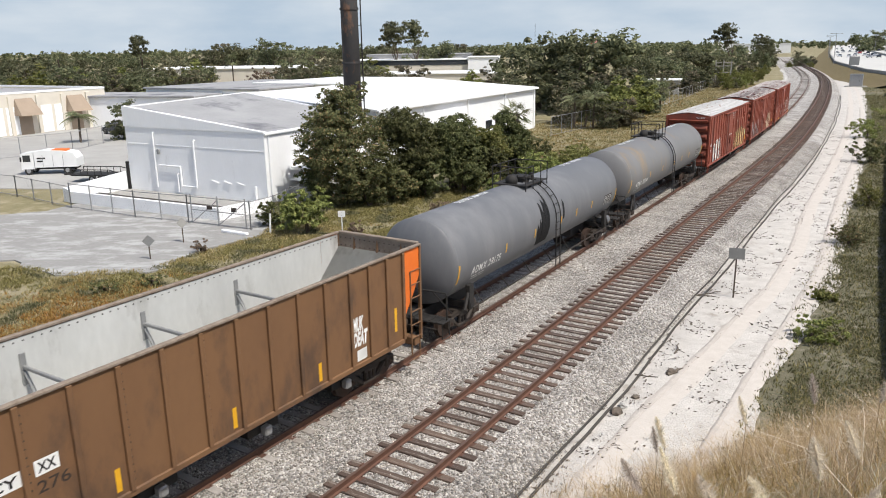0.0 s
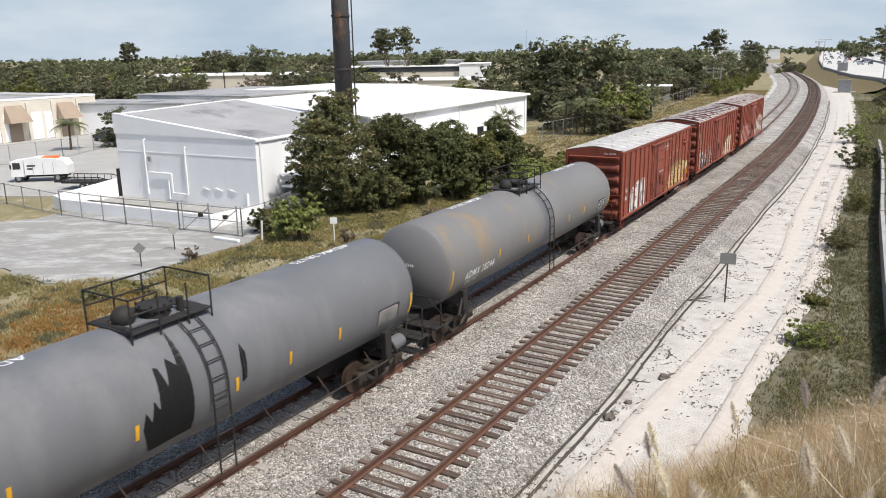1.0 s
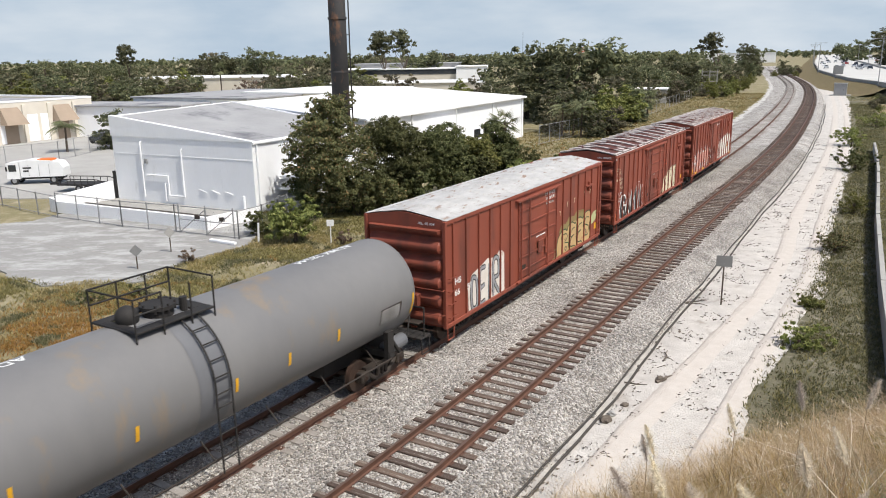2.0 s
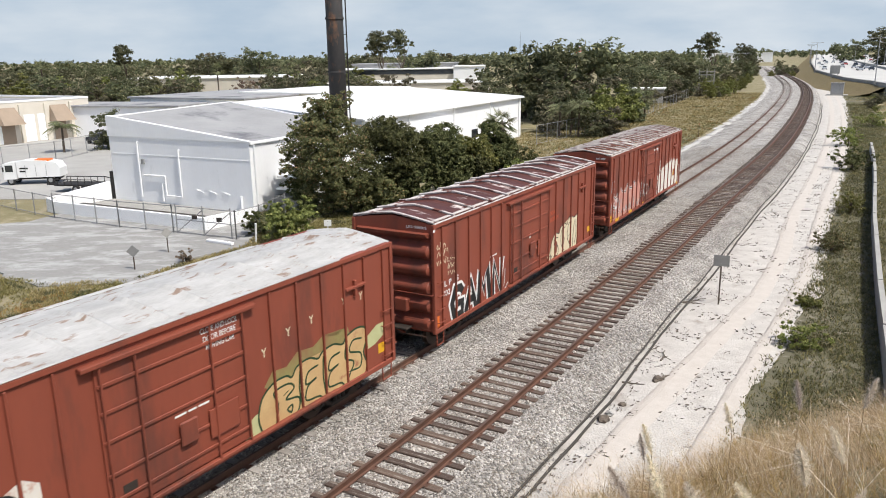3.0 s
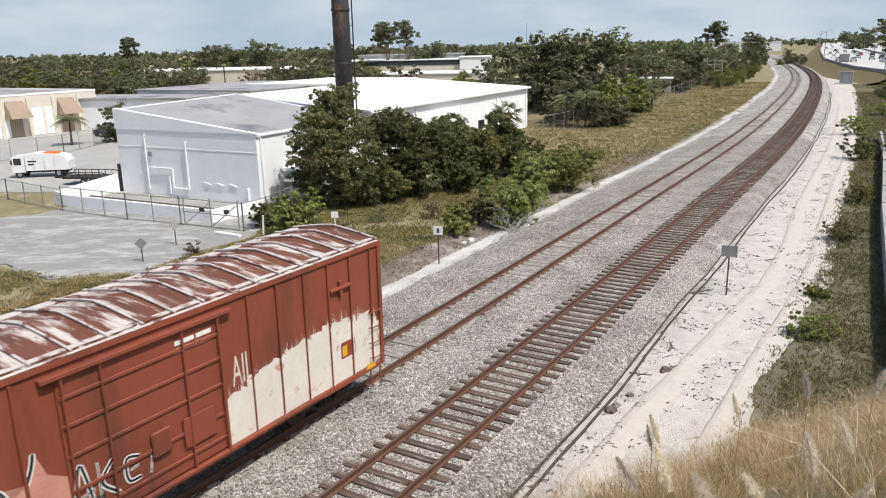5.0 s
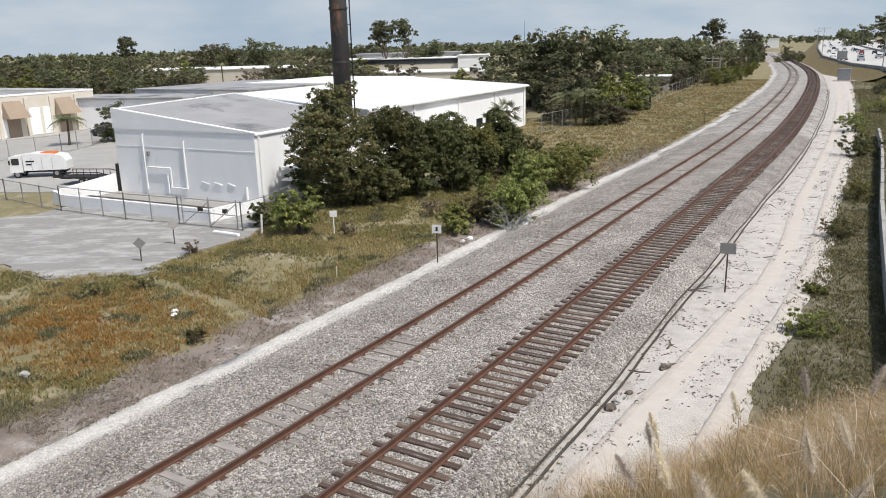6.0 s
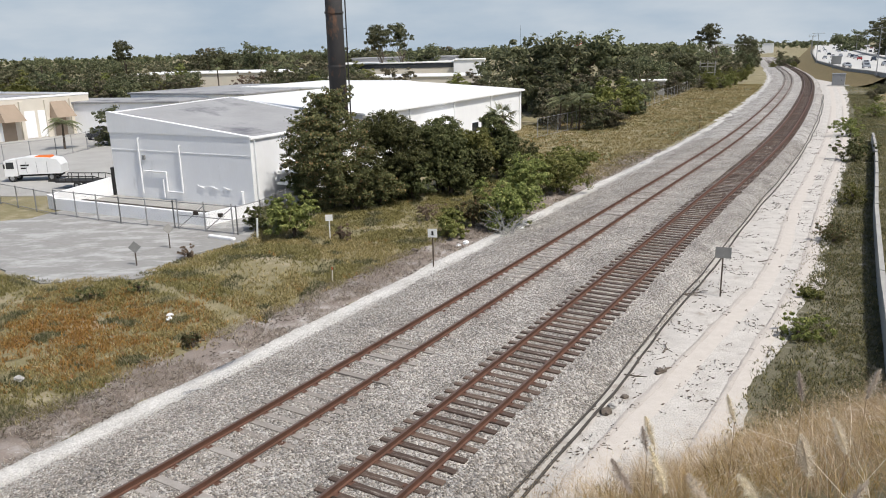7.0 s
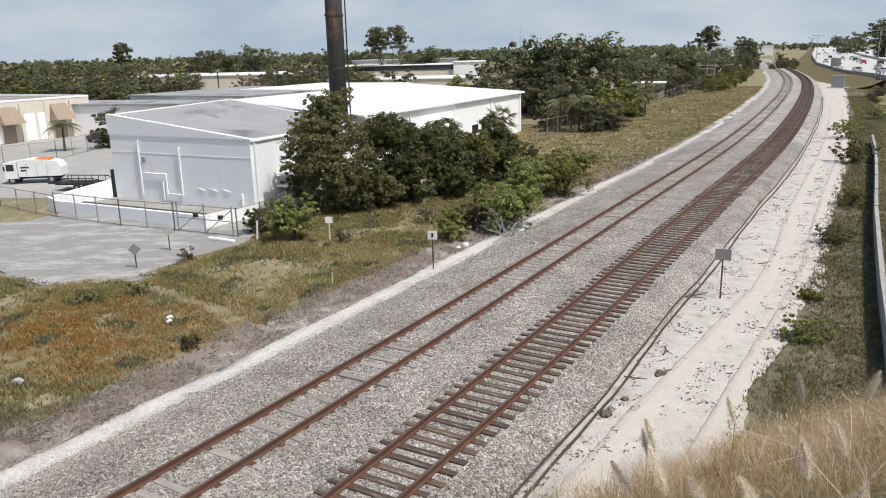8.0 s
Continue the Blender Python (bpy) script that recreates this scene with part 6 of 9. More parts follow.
def leaf_cloud(rng, lobes, n, size, up=0.35, spread=1.0):
    """Small pointed leaves in sprays that sit on the outer part of each lobe (x, y, z, rx, rz), with dark gaps between."""
    lob = np.array(lobes, float)
    wgt = lob[:, 3] ** 2
    m = max(12, n // 42)
    pick = rng.choice(len(lob), m, p=wgt / wgt.sum())
    d = rng.normal(size=(m, 3)) + [0, 0, 0.25]
    d /= np.linalg.norm(d, axis=1, keepdims=True)
    rad = 0.3 + 0.92 * rng.random(m) ** 0.6
    ext = np.stack([lob[pick, 3], lob[pick, 3], lob[pick, 4]], 1)
    cc = lob[pick, :3] + d * rad[:, None] * ext
    cr = (0.1 + 0.26 * rng.random(m) ** 1.5) * spread * lob[pick, 3]
    own = rng.integers(0, m, n)
    e = rng.normal(size=(n, 3))
    e /= np.linalg.norm(e, axis=1, keepdims=True)
    e *= (rng.random(n) ** 0.45)[:, None]
    c = cc[own] + e * cr[own][:, None] * [1.15, 1.15, 0.75]
    nrm = e * 0.7 + d[own] * 0.3 + rng.normal(size=(n, 3)) * 0.4 + [0, 0, up]
    nrm /= np.linalg.norm(nrm, axis=1, keepdims=True)
    a = np.cross(nrm, rng.normal(size=(n, 3)))
    a /= np.linalg.norm(a, axis=1, keepdims=True)
    b = np.cross(nrm, a)
    s = size * (0.55 + 0.8 * rng.random(n))[:, None]
    return np.stack([c - a * s * 0.6, c + b * s * 0.3 + nrm * s * 0.06, c + a * s * 0.6 - nrm * s * 0.12, c - b * s * 0.3 + nrm * s * 0.06], 1)


def trunk_mesh(rng, height, r, lobes, forks=1):
    bm = B()
    base = [Vector((rng.normal() * r, rng.normal() * r, 0)) for _ in range(forks)]
    for i, b in enumerate(base):
        top = Vector((rng.normal() * height * 0.06, rng.normal() * height * 0.06, height * (0.5 + 0.1 * rng.random())))
        mid = (b + top) / 2 + Vector((rng.normal() * r, rng.normal() * r, 0))
        rod(bm, b, mid, r, 8, r * 0.75)
        rod(bm, mid, top, r * 0.75, 8, r * 0.5)
        for L in lobes[i::forks]:
            q = Vector(L[:3])
            st = mid.lerp(top, rng.random() * 0.8 + 0.1)
            k = st.lerp(q, 0.5) + Vector((rng.normal() * 0.1, rng.normal() * 0.1, -0.1 * height * 0.1))
            rod(bm, st, k, r * 0.38, 6, r * 0.25)
            rod(bm, k, q, r * 0.25, 5, r * 0.1)
    me = bpy.data.meshes.new("trunk")
    bm.to_mesh(me)
    bm.free()
    me.materials.append(M["bark"])
    return me


def tree_from(lobes, n, size, leaf, height, r, seed, label, category="tree", name="tree", group="", forks=1, spread=1.0):
    rng = np.random.default_rng(seed)
    t = thing(name, None, label, category, group)
    share("trunk", trunk_mesh(rng, height, r, lobes, forks), t)
    share("crown", poly_mesh("crown", leaf_cloud(rng, lobes, n, size, 0.35, spread), leaf), t)
    return t


def crown_lobes(seed, height, width, low=0.3, n=12, flat=0.8):
    """Lobes that fill an uneven crown of that height and width."""
    rng = np.random.default_rng(seed)
    out = []
    for i in range(n):
        z = height * (low + (0.86 - low) * rng.random())
        k = math.sin(math.pi * min(1, max(0.12, (z / height - low * 0.5) / (1.12 - low * 0.5)))) ** 0.7
        a, rr = rng.random() * 6.28, width / 2 * 0.95 * k * math.sqrt(rng.random())
        r = width * (0.19 + 0.1 * rng.random())
        out.append((rr * math.cos(a), rr * math.sin(a), z, r, r * flat))
    return out


def fan_palm(h, seed, label, x, y, fronds=26, size=1.0, group=""):
    rng = np.random.default_rng(seed)
    t = thing("palm_tree", pose(x, y, GZ), label, "palm tree", group)
    bm = B()
    rod(bm, (0, 0, 0), (0.05, 0, h * 0.5), 0.17, 10, 0.15)
    rod(bm, (0.05, 0, h * 0.5), (0.0, 0.05, h), 0.15, 10, 0.14)
    part("trunk", bm, M["bark"], t)
    for i in range(fronds):
        az, el = rng.random() * 6.28, rng.uniform(-0.7, 1.2)
        ln = size * rng.uniform(0.8, 1.15)
        d = np.array([math.cos(az) * math.cos(el), math.sin(az) * math.cos(el), math.sin(el)])
        side = np.array([-math.sin(az), math.cos(az), 0])
        upv = np.cross(d, side) * -1
        hub = np.array([0, 0, h]) + d * ln * 0.55
        P = []
        for k in range(17):
            a = (k - 8) / 8 * 1.35
            tip = hub + (d * math.cos(a) + side * math.sin(a)) * ln * (0.75 - 0.12 * abs(a)) + np.array([0, 0, -0.18 * ln * (1 + abs(a))])
            w = (side * math.cos(a) - d * math.sin(a)) * 0.035 * ln
            P.append([hub - w * 0.4, hub + w * 0.4, (hub + tip) / 2 + w + upv * 0.02, tip])
        w = side * 0.018
        o = np.array([0, 0, h])
        P.append([o - w, o + w, hub + w, hub - w])
        share("frond", poly_mesh("frond", np.array(P), M["leaf_palm"]), t)
    return t


def feather_palm(h, seed, label, x, y, fronds=14, size=2.2, group=""):
    rng = np.random.default_rng(seed)
    t = thing("palm_tree", pose(x, y, GZ), label, "palm tree", group)
    part("trunk", rod(B(), (0, 0, 0), (0.1, 0.05, h), 0.14, 8, 0.1), M["bark"], t)
    for i in range(fronds):
        az, el = 6.28 * i / fronds + rng.normal() * 0.15, rng.uniform(0.15, 1.1)
        d = np.array([math.cos(az), math.sin(az), 0.0])
        side = np.array([-math.sin(az), math.cos(az), 0.0])
        P = []
        for k in range(26):
            a = (k + 1) / 26
            c = np.array([0.1, 0.05, h]) + d * size * a * math.cos(el * (1 - a * 0.3)) + np.array([0, 0, size * (math.sin(el) * a - 0.75 * a * a)])
            ln = size * 0.3 * math.sin(math.pi * min(1, 0.15 + a * 0.85)) + 0.05
            for sg in (-1, 1):
                tip = c + side * sg * ln + d * ln * 0.5 + np.array([0, 0, -ln * 0.45])
                P.append([c - d * 0.03, c + d * 0.03, (c + tip) / 2 + d * 0.04, tip])
        share("frond", poly_mesh("frond", np.array(P), M["leaf_palm"]), t)
    return t


def place_at(t, x, y, rz=0.0, z=GZ, s=1.0):
    t.matrix_basis = pose(x, y, z, 0, 0, rz) @ Matrix.Diagonal((s, s, s, 1))
    return t


def near_trees():
    # a tall dense tree against the white building, then lower ones beside it
    lob = [(0.5, 0.2, 7.1, 0.9, 0.8), (1.3, 0.3, 7.6, 0.6, 0.6), (-0.4, 0, 6.8, 0.9, 0.8), (0.2, 0, 6.2, 1.25, 1.0), (-1.0, 0.2, 5.6, 1.2, 1.0), (1.2, -0.3, 5.3, 1.3, 1.1), (0, -0.8, 4.7, 1.5, 1.2), (-1.5, -0.2, 4.4, 1.3, 1.1), (1.7, 0, 3.9, 1.3, 1.2), (-1.9, -0.3, 3.2, 1.0, 0.9),
           (0.4, -1.2, 3.4, 1.4, 1.2), (1.2, -0.9, 2.2, 1.3, 1.2), (-0.6, -0.6, 2.2, 1.2, 1.2), (2.0, -0.4, 1.6, 1.1, 1.1), (0.5, -0.8, 1.1, 1.0, 0.9)]
    place_at(tree_from(lob, 48000, 0.145, M["leaf_brown"], 7.4, 0.2, 1, "tall dense tree with russet-tinged leaves beside the white building", forks=3), -7.9, 50.2)
    lob = crown_lobes(3, 6.4, 5.0, 0.18, 14)
    place_at(tree_from(lob, 41600, 0.145, M["leaf_dark"], 6.0, 0.16, 2, "dense dark green broadleaf tree in a thicket", forks=3), -3.6, 53.8, 40)
    lob = crown_lobes(4, 5.3, 4.6, 0.16, 13)
    place_at(tree_from(lob, 35200, 0.145, M["leaf_dark"], 5.0, 0.14, 3, "dark green rounded tree in a thicket", forks=3), -0.6, 56.0, 80)
    lob = crown_lobes(5, 4.9, 3.2, 0.2, 10)
    place_at(tree_from(lob, 19200, 0.145, M["leaf_light"], 4.6, 0.12, 4, "lighter green slender tree in a thicket", forks=2), 1.8, 58.0, 10)
    lob = crown_lobes(6, 5.4, 3.6, 0.16, 11)
    place_at(tree_from(lob, 25600, 0.145, M["leaf_dark"], 4.8, 0.14, 5, "very dark rounded tree below a fan palm", forks=2), 4.2, 60.5, 0)
    fan_palm(5.0, 8, "fan palm with grey-green fronds above a thicket", 4.6, 61.2, 30, 1.25)
    fan_palm(1.0, 9, "young fan palm beside the fence", -10.0, 43.6, 16, 0.9)
    fan_palm(0.6, 10, "young fan palm beside a shrub", -11.4, 44.9, 14, 0.8)
    for i, (x, y, h, w, lf) in enumerate(((-5.9, 49.6, 3.2, 3.4, "leaf_dark"), (-4.4, 51.2, 2.6, 3.0, "leaf_brown"), (-2.3, 53.0, 3.0, 3.4, "leaf_dark"), (0.4, 54.6, 2.8, 3.2, "leaf_dark"), (2.6, 57.2, 3.0, 3.0, "leaf_dark"), (5.8, 62.0, 3.6, 3.2, "leaf_dark"), (-9.6, 50.6, 3.0, 2.6, "leaf_dark"))):
        lob = [(0.0, 0.0, h * 0.45, w * 0.34, h * 0.4)] + crown_lobes(140 + i, h, w, 0.2, 10)
        place_at(tree_from(lob, 11000, 0.145, M[lf], h, 0.08, 150 + i, "dark green understorey shrub in a thicket", "shrub", "shrub", "shrubs", 3), x, y, 50 * i)
    # shrubs along the ballast
    for i, (x, y, h, w, lf, n, lab) in enumerate(((-8.7, 42.2, 2.6, 2.9, "leaf_light", 4200, "light green shrub beside the parking lot"), (5.6, 50.5, 2.9, 3.6, "leaf_light", 6500, "yellow-green shrub beside the ballast"),
            (8.0, 54.2, 3.2, 4.2, "leaf_light", 7500, "yellow-green shrub in a hedge beside the ballast"), (3.1, 43.4, 2.7, 3.6, "leaf_light", 6800, "yellow-green shrub with bare lower twigs"),
            (10.6, 62.5, 2.2, 3.0, "leaf_light", 3600, "low yellow-green shrub beside the track"), (0.3, 42.0, 1.6, 2.4, "leaf_light", 2600, "low shrub behind a white track sign"), (1.6, 44.0, 1.7, 2.2, "leaf_brown", 2200, "low brownish shrub in a hedge"),
            (-1.2, 46.0, 1.0, 2.0, "leaf_dry", 900, "low half-dead shrub on the grass"), (-11.4, 43.9, 1.7, 1.3, "leaf_dark", 1500, "dark shrub at the fence corner"), (12.4, 25.4, 0.55, 1.8, "leaf_light", 1500, "low green bush beside the sand road"),
            (14.9, 29.8, 0.35, 1.2, "leaf_light", 1500, "low green bush beside the sand road"), (20.2, 38.5, 0.8, 2.0, "leaf_brown", 1600, "green bush beside the sand road"), (26.0, 48.0, 1.2, 2.6, "leaf_light", 1600, "green bush beside the sand road"),
            (35.5, 66.0, 1.9, 3.2, "leaf_dark", 2200, "dark bush beside the sand road"), (44.0, 83.0, 2.0, 3.6, "leaf_light", 2200, "green bush beside the sand road"), (58.0, 104.0, 1.6, 4.5, "leaf_light", 2200, "green bush beside the sand road"),
            (-13.6, 38.3, 0.6, 1.1, "leaf_dry", 700, "dry brown weed clump at the lot's edge"), (-5.9, 41.4, 0.8, 1.4, "leaf_dry", 700, "dry brown weed clump on the grass"), (-13.9, 32.5, 0.5, 1.0, "leaf_brown", 600, "dark weed clump in the field"),
            (-15.6, 31.6, 0.45, 1.5, "leaf_brown", 700, "dark weed clump in the field"), (-9.4, 25.9, 0.4, 1.1, "leaf_brown", 600, "dark weed clump in the field"), (-17.5, 25.5, 0.45, 1.6, "leaf_brown", 700, "dark weed clump in the field"))):
        lob = [(0.0, 0.0, h * 0.5, w * 0.3, h * 0.42)] + crown_lobes(20 + i, h, w, 0.25, 9)
        place_at(tree_from(lob, int(n * 1.7), 0.15 if h > 1.2 else 0.1, M[lf], h, 0.05, 30 + i, lab, "shrub", "shrub", "shrubs", 3), x, y, 37 * i)
    # dead branches before the hedge
    rng = random.Random(9)
    t = thing("dead_shrub", pose(3.4, 41.9, GZ), "bare grey dead branches before a hedge", "shrub")
    for k in range(16):
        bm = B()
        p = Vector((rng.uniform(-0.5, 0.5), rng.uniform(-0.4, 0.4), 0))
        d = Vector((rng.gauss(0, 0.6), rng.gauss(0, 0.6), 1)).normalized()
        for j in range(4):
            q = p + d * 0.5
            rod(bm, p, q, 0.03 - 0.006 * j, 5, 0.025 - 0.006 * j)
            rod(bm, q, q + Vector((rng.gauss(0, 0.3), rng.gauss(0, 0.3), 0.25)), 0.012, 4, 0.006)
            p, d = q, (d + Vector((rng.gauss(0, 0.35), rng.gauss(0, 0.35), -0.1))).normalized()
        part("branch", bm, M["concrete"], t)


def mid_trees():
    """Trees one to three hundred metres off, copies of a few forms."""
    forms = []
    for i, (h, w, low, lf) in enumerate(((8, 7.5, 0.1, "leaf_far"), (8, 6.0, 0.08, "leaf_far_brown"), (8, 8.5, 0.12, "leaf_far"), (8, 6.5, 0.12, "leaf_light"))):
        lob = crown_lobes(60 + i, h, w, low, 15)
        forms.append(tree_from(lob, 4600, 0.44, M[lf], h, 0.22, 70 + i, "distant broadleaf tree in a belt of trees", group="distant trees", forks=2, spread=1.7))
    # pine with a flat, open crown on a bare stem
    lob = [(0.0, 0.0, 11.2, 1.9, 1.0), (1.8, 0.4, 10.6, 1.6, 0.9), (-1.9, -0.3, 10.2, 1.7, 0.9), (2.9, -0.6, 9.4, 1.2, 0.7), (-3.0, 0.5, 8.8, 1.3, 0.7), (0.6, 1.2, 9.6, 1.4, 0.8), (-0.8, -1.2, 8.4, 1.3, 0.7), (1.6, 0.3, 7.8, 1.1, 0.6)]
    pine = tree_from(lob, 4200, 0.38, M["leaf_far"], 12, 0.2, 77, "tall pine with a flat open crown", group="distant trees", spread=1.5)
    lob = [(0, 0, z, 2.6 - abs(z - 6) * 0.24, 1.4) for z in (2, 3.5, 5, 6.5, 8, 9.5, 11)] + crown_lobes(66, 11, 5.5, 0.25, 8)
    cedar = tree_from(lob, 4200, 0.42, M["leaf_far"], 11, 0.25, 78, "tall feathery dark evergreen tree", group="distant trees", spread=1.5)
    bare = tree_from(crown_lobes(67, 7, 6, 0.45, 12), 900, 0.3, M["leaf_dry"], 7, 0.14, 79, "leafless brownish tree before a pale building", group="distant trees", forks=4)
    places = []
    r = random.Random(21)
    # behind the warehouse and beside it: azimuth x/y, distance y, height, form
    for az, y, h, k in ((0.075, 112, 8.2, 0), (0.105, 126, 14.6, 2), (0.14, 120, 12.5, 0), (0.165, 130, 14.8, 2), (0.19, 112, 8.6, 1), (0.135, 104, 6.8, 1), (0.165, 106, 6.0, 0), (0.205, 106, 7.6, 3), (0.225, 110, 7.4, 3), (0.24, 116, 6.2, 0),
                      (0.215, 98, 4.6, 1), (0.19, 96, 4.2, 0), (0.25, 168, 8.6, 0), (0.27, 180, 9.0, 2), (0.285, 190, 8.8, 0), (0.30, 205, 9.8, 2), (0.315, 210, 9.2, 0), (0.33, 214, 9.2, 2), (0.345, 222, 9.0, 0),
                      (0.36, 226, 8.2, 1), (0.335, 196, 4.6, 3), (0.352, 204, 4.4, 3), (0.366, 212, 4.6, 3), (0.377, 224, 4.2, 3), (0.388, 236, 4.6, 3), (0.372, 250, 8.0, 0), (0.385, 280, 8.5, 2), (0.395, 320, 8.5, 0), (0.40, 380, 8.0, 1),
                      (0.345, 172, 3.6, 3), (0.362, 178, 4.0, 3), (0.374, 190, 3.8, 3), (0.352, 184, 4.4, 3), (0.383, 205, 4.2, 3), (0.33, 180, 3.4, 1), (0.232, 150, 7.8, 0), (0.26, 150, 6.4, 1), (0.295, 160, 5.8, 1), (0.31, 176, 6.2, 0), (0.275, 230, 10.6, 0), (0.245, 220, 9.4, 2), (0.225, 240, 9.6, 0), (0.205, 260, 9.6, 1), (0.355, 178, 3.2, 1)):
        places.append((az * y, y, h, k))
    # belt on the far side of the yard
    for i in range(54):
        az = -0.68 + 0.6 * (i + r.uniform(-0.4, 0.4)) / 54
        y = r.uniform(146, 172)
        if -0.31 < az < -0.235 or (-0.4 < az < -0.365):
            continue
        places.append((az * y, y, r.uniform(5.6, 8.6), r.choice((0, 1, 1, 2, 3))))
    for i in range(44):
        az = -0.69 + 0.6 * (i + r.uniform(-0.5, 0.5)) / 44
        y = r.uniform(180, 205)
        if -0.31 < az < -0.22:
            continue
        places.append((az * y, y, r.uniform(6.6, 10.2), r.choice((0, 1, 1, 2, 3))))
    for i in range(44):
        az = -0.7 + 0.75 * (i + r.uniform(-0.4, 0.4)) / 44
        y = r.uniform(250, 340)
        places.append((az * y, y, r.uniform(8.0, 11.0) if az < -0.34 else r.uniform(10.0, 15.5), r.choice((0, 1, 2))))
    # a dark bush before the white hall
    places += [(-39.5, 91, 5.2, 0), (-37.6, 92, 4.2, 1), (-9.0, 150, 8.6, 1), (-28.5, 150, 9.0, 1), (-24.5, 156, 6.4, 3), (-15.5, 165, 5.6, 0), (3.2, 170, 6.6, 3), (7.0, 172, 7.2, 1)]
    # beyond the highway
    for az, y, h, k in ((0.43, 420, 6, 0), (0.42, 300, 3.6, 3), (0.428, 330, 4.2, 0), (0.436, 350, 4.8, 1), (0.432, 310, 3.8, 1), (0.442, 330, 4.4, 0), (0.45, 345, 4.6, 1), (0.447, 300, 3.2, 3), (0.51, 560, 17, 2), (0.525, 600, 19, 0), (0.56, 420, 21, 2), (0.575, 400, 23, 0), (0.59, 430, 18, 1)):
        places.append((az * y, y, h, k))
    # low scrub between the railway and the highway
    for i in range(26):
        s, off = r.uniform(95, 330), r.uniform(9.5, 17)
        x, y, _t = line(s, off)
        places.append((x, y, r.uniform(1.2, 2.6), r.choice((1, 3))))
    used = set()
    for x, y, h, k in places:
        f = forms[k]
        h *= 0.82
        m = pose(x, y, GZ - 0.1, 0, 0, r.uniform(0, 360)) @ Matrix.Diagonal((h / 8 * r.uniform(1.0, 1.35), h / 8 * r.uniform(1.0, 1.35), h / 8, 1))
        if k not in used:
            used.add(k)
            f.matrix_basis = m.copy()
        else:
            copy_thing(f, m @ Matrix.Diagonal((1 / f.scale.x, 1 / f.scale.y, 1 / f.scale.z, 1)))
    place_at(pine, 0.337 * 236, 236, 30, GZ, 1.25)
    for x, y, s in ((-0.085 * 235, 235, 1.12), (-0.06 * 240, 240, 1.15), (-0.41 * 240, 240, 0.95)):
        copy_thing(pine, pose(x, y, GZ, 0, 0, x * 50) @ Matrix.Diagonal((s, s, s, 1)))
    place_at(cedar, 0.386 * 330, 330, 0, GZ, 1.12)
    for x, y, s in ((0.378 * 345, 345, 1.0), (0.393 * 350, 350, 0.95)):
        copy_thing(cedar, pose(x, y, GZ, 0, 0, x * 50) @ Matrix.Diagonal((s, s, s, 1)))
    place_at(bare, -0.255 * 160, 160, 0, GZ, 1.1)
    copy_thing(bare, pose(-0.245 * 163, 163, GZ, 0, 0, 90))
    for i, (az, y, h) in enumerate(((0.15, 97, 3.6), (0.175, 96, 4.0), (0.165, 99, 3.2), (-0.5, 88, 3.0), (-0.56, 104, 2.8))):
        feather_palm(h, 90 + i, "palm with arching feather fronds", az * y, y, 14, 2.3, "palms")
    for i, (az, y, h) in enumerate(((0.33, 214, 7.0), (0.322, 208, 6.0), (0.26, 122, 3.4), (0.245, 118, 2.8), (-0.2, 180, 8.5), (-0.29, 180, 8.0), (-0.515, 180, 9.0))):
        fan_palm(h, 110 + i, "fan palm among distant trees", az * y, y, 22, 1.9, "palms")
    # wooded distance
    rng = np.random.default_rng(5)
    allv = []
    for i in range(620):
        az = rng.uniform(-0.75, 0.62)
        y = rng.uniform(380, 1500)
        if 0.40 < az < 0.72 and y < 900:
            continue
        h = rng.uniform(6.0, 10.5) * (1.0 if y < 700 else 1.15) * ((0.72 if y < 700 else 0.9) if az < -0.3 else 1.0)
        lob = [(az * y + rng.normal() * 5, y + rng.normal() * 4, GZ + h * rng.uniform(0.3, 0.75), h * rng.uniform(0.3, 0.5), h * 0.3) for _ in range(5)]
        allv.append(leaf_cloud(rng, lob, 110, 1.5 + y / 700, 0.35, 2.2))
    ob = share("woods", poly_mesh("woods", np.concatenate(allv), M["leaf_far"]))
    tagged(ob, "low wooded distance along the horizon", "woods", "", "stuff")


def blade_mesh(name, V, material):
    """V: (n, 5, 3): two foot corners, two corners half way up, the tip."""
    n = len(V)
    k = np.arange(n)[:, None] * 5
    loops = np.concatenate([k + np.array([0, 1, 2, 3]), k + np.array([3, 2, 4])], 1).reshape(-1)
    start = (np.arange(n)[:, None] * 7 + np.array([0, 4])).reshape(-1)
    me = bpy.data.meshes.new(name)
    me.vertices.add(n * 5)
    me.vertices.foreach_set("co", V.reshape(-1).astype(np.float32))
    me.loops.add(n * 7)
    me.loops.foreach_set("vertex_index", loops.astype(np.int32))
    me.polygons.add(n * 2)
    me.polygons.foreach_set("loop_start", start.astype(np.int32))
    me.update(calc_edges=True)
    me.materials.append(material)
    return me


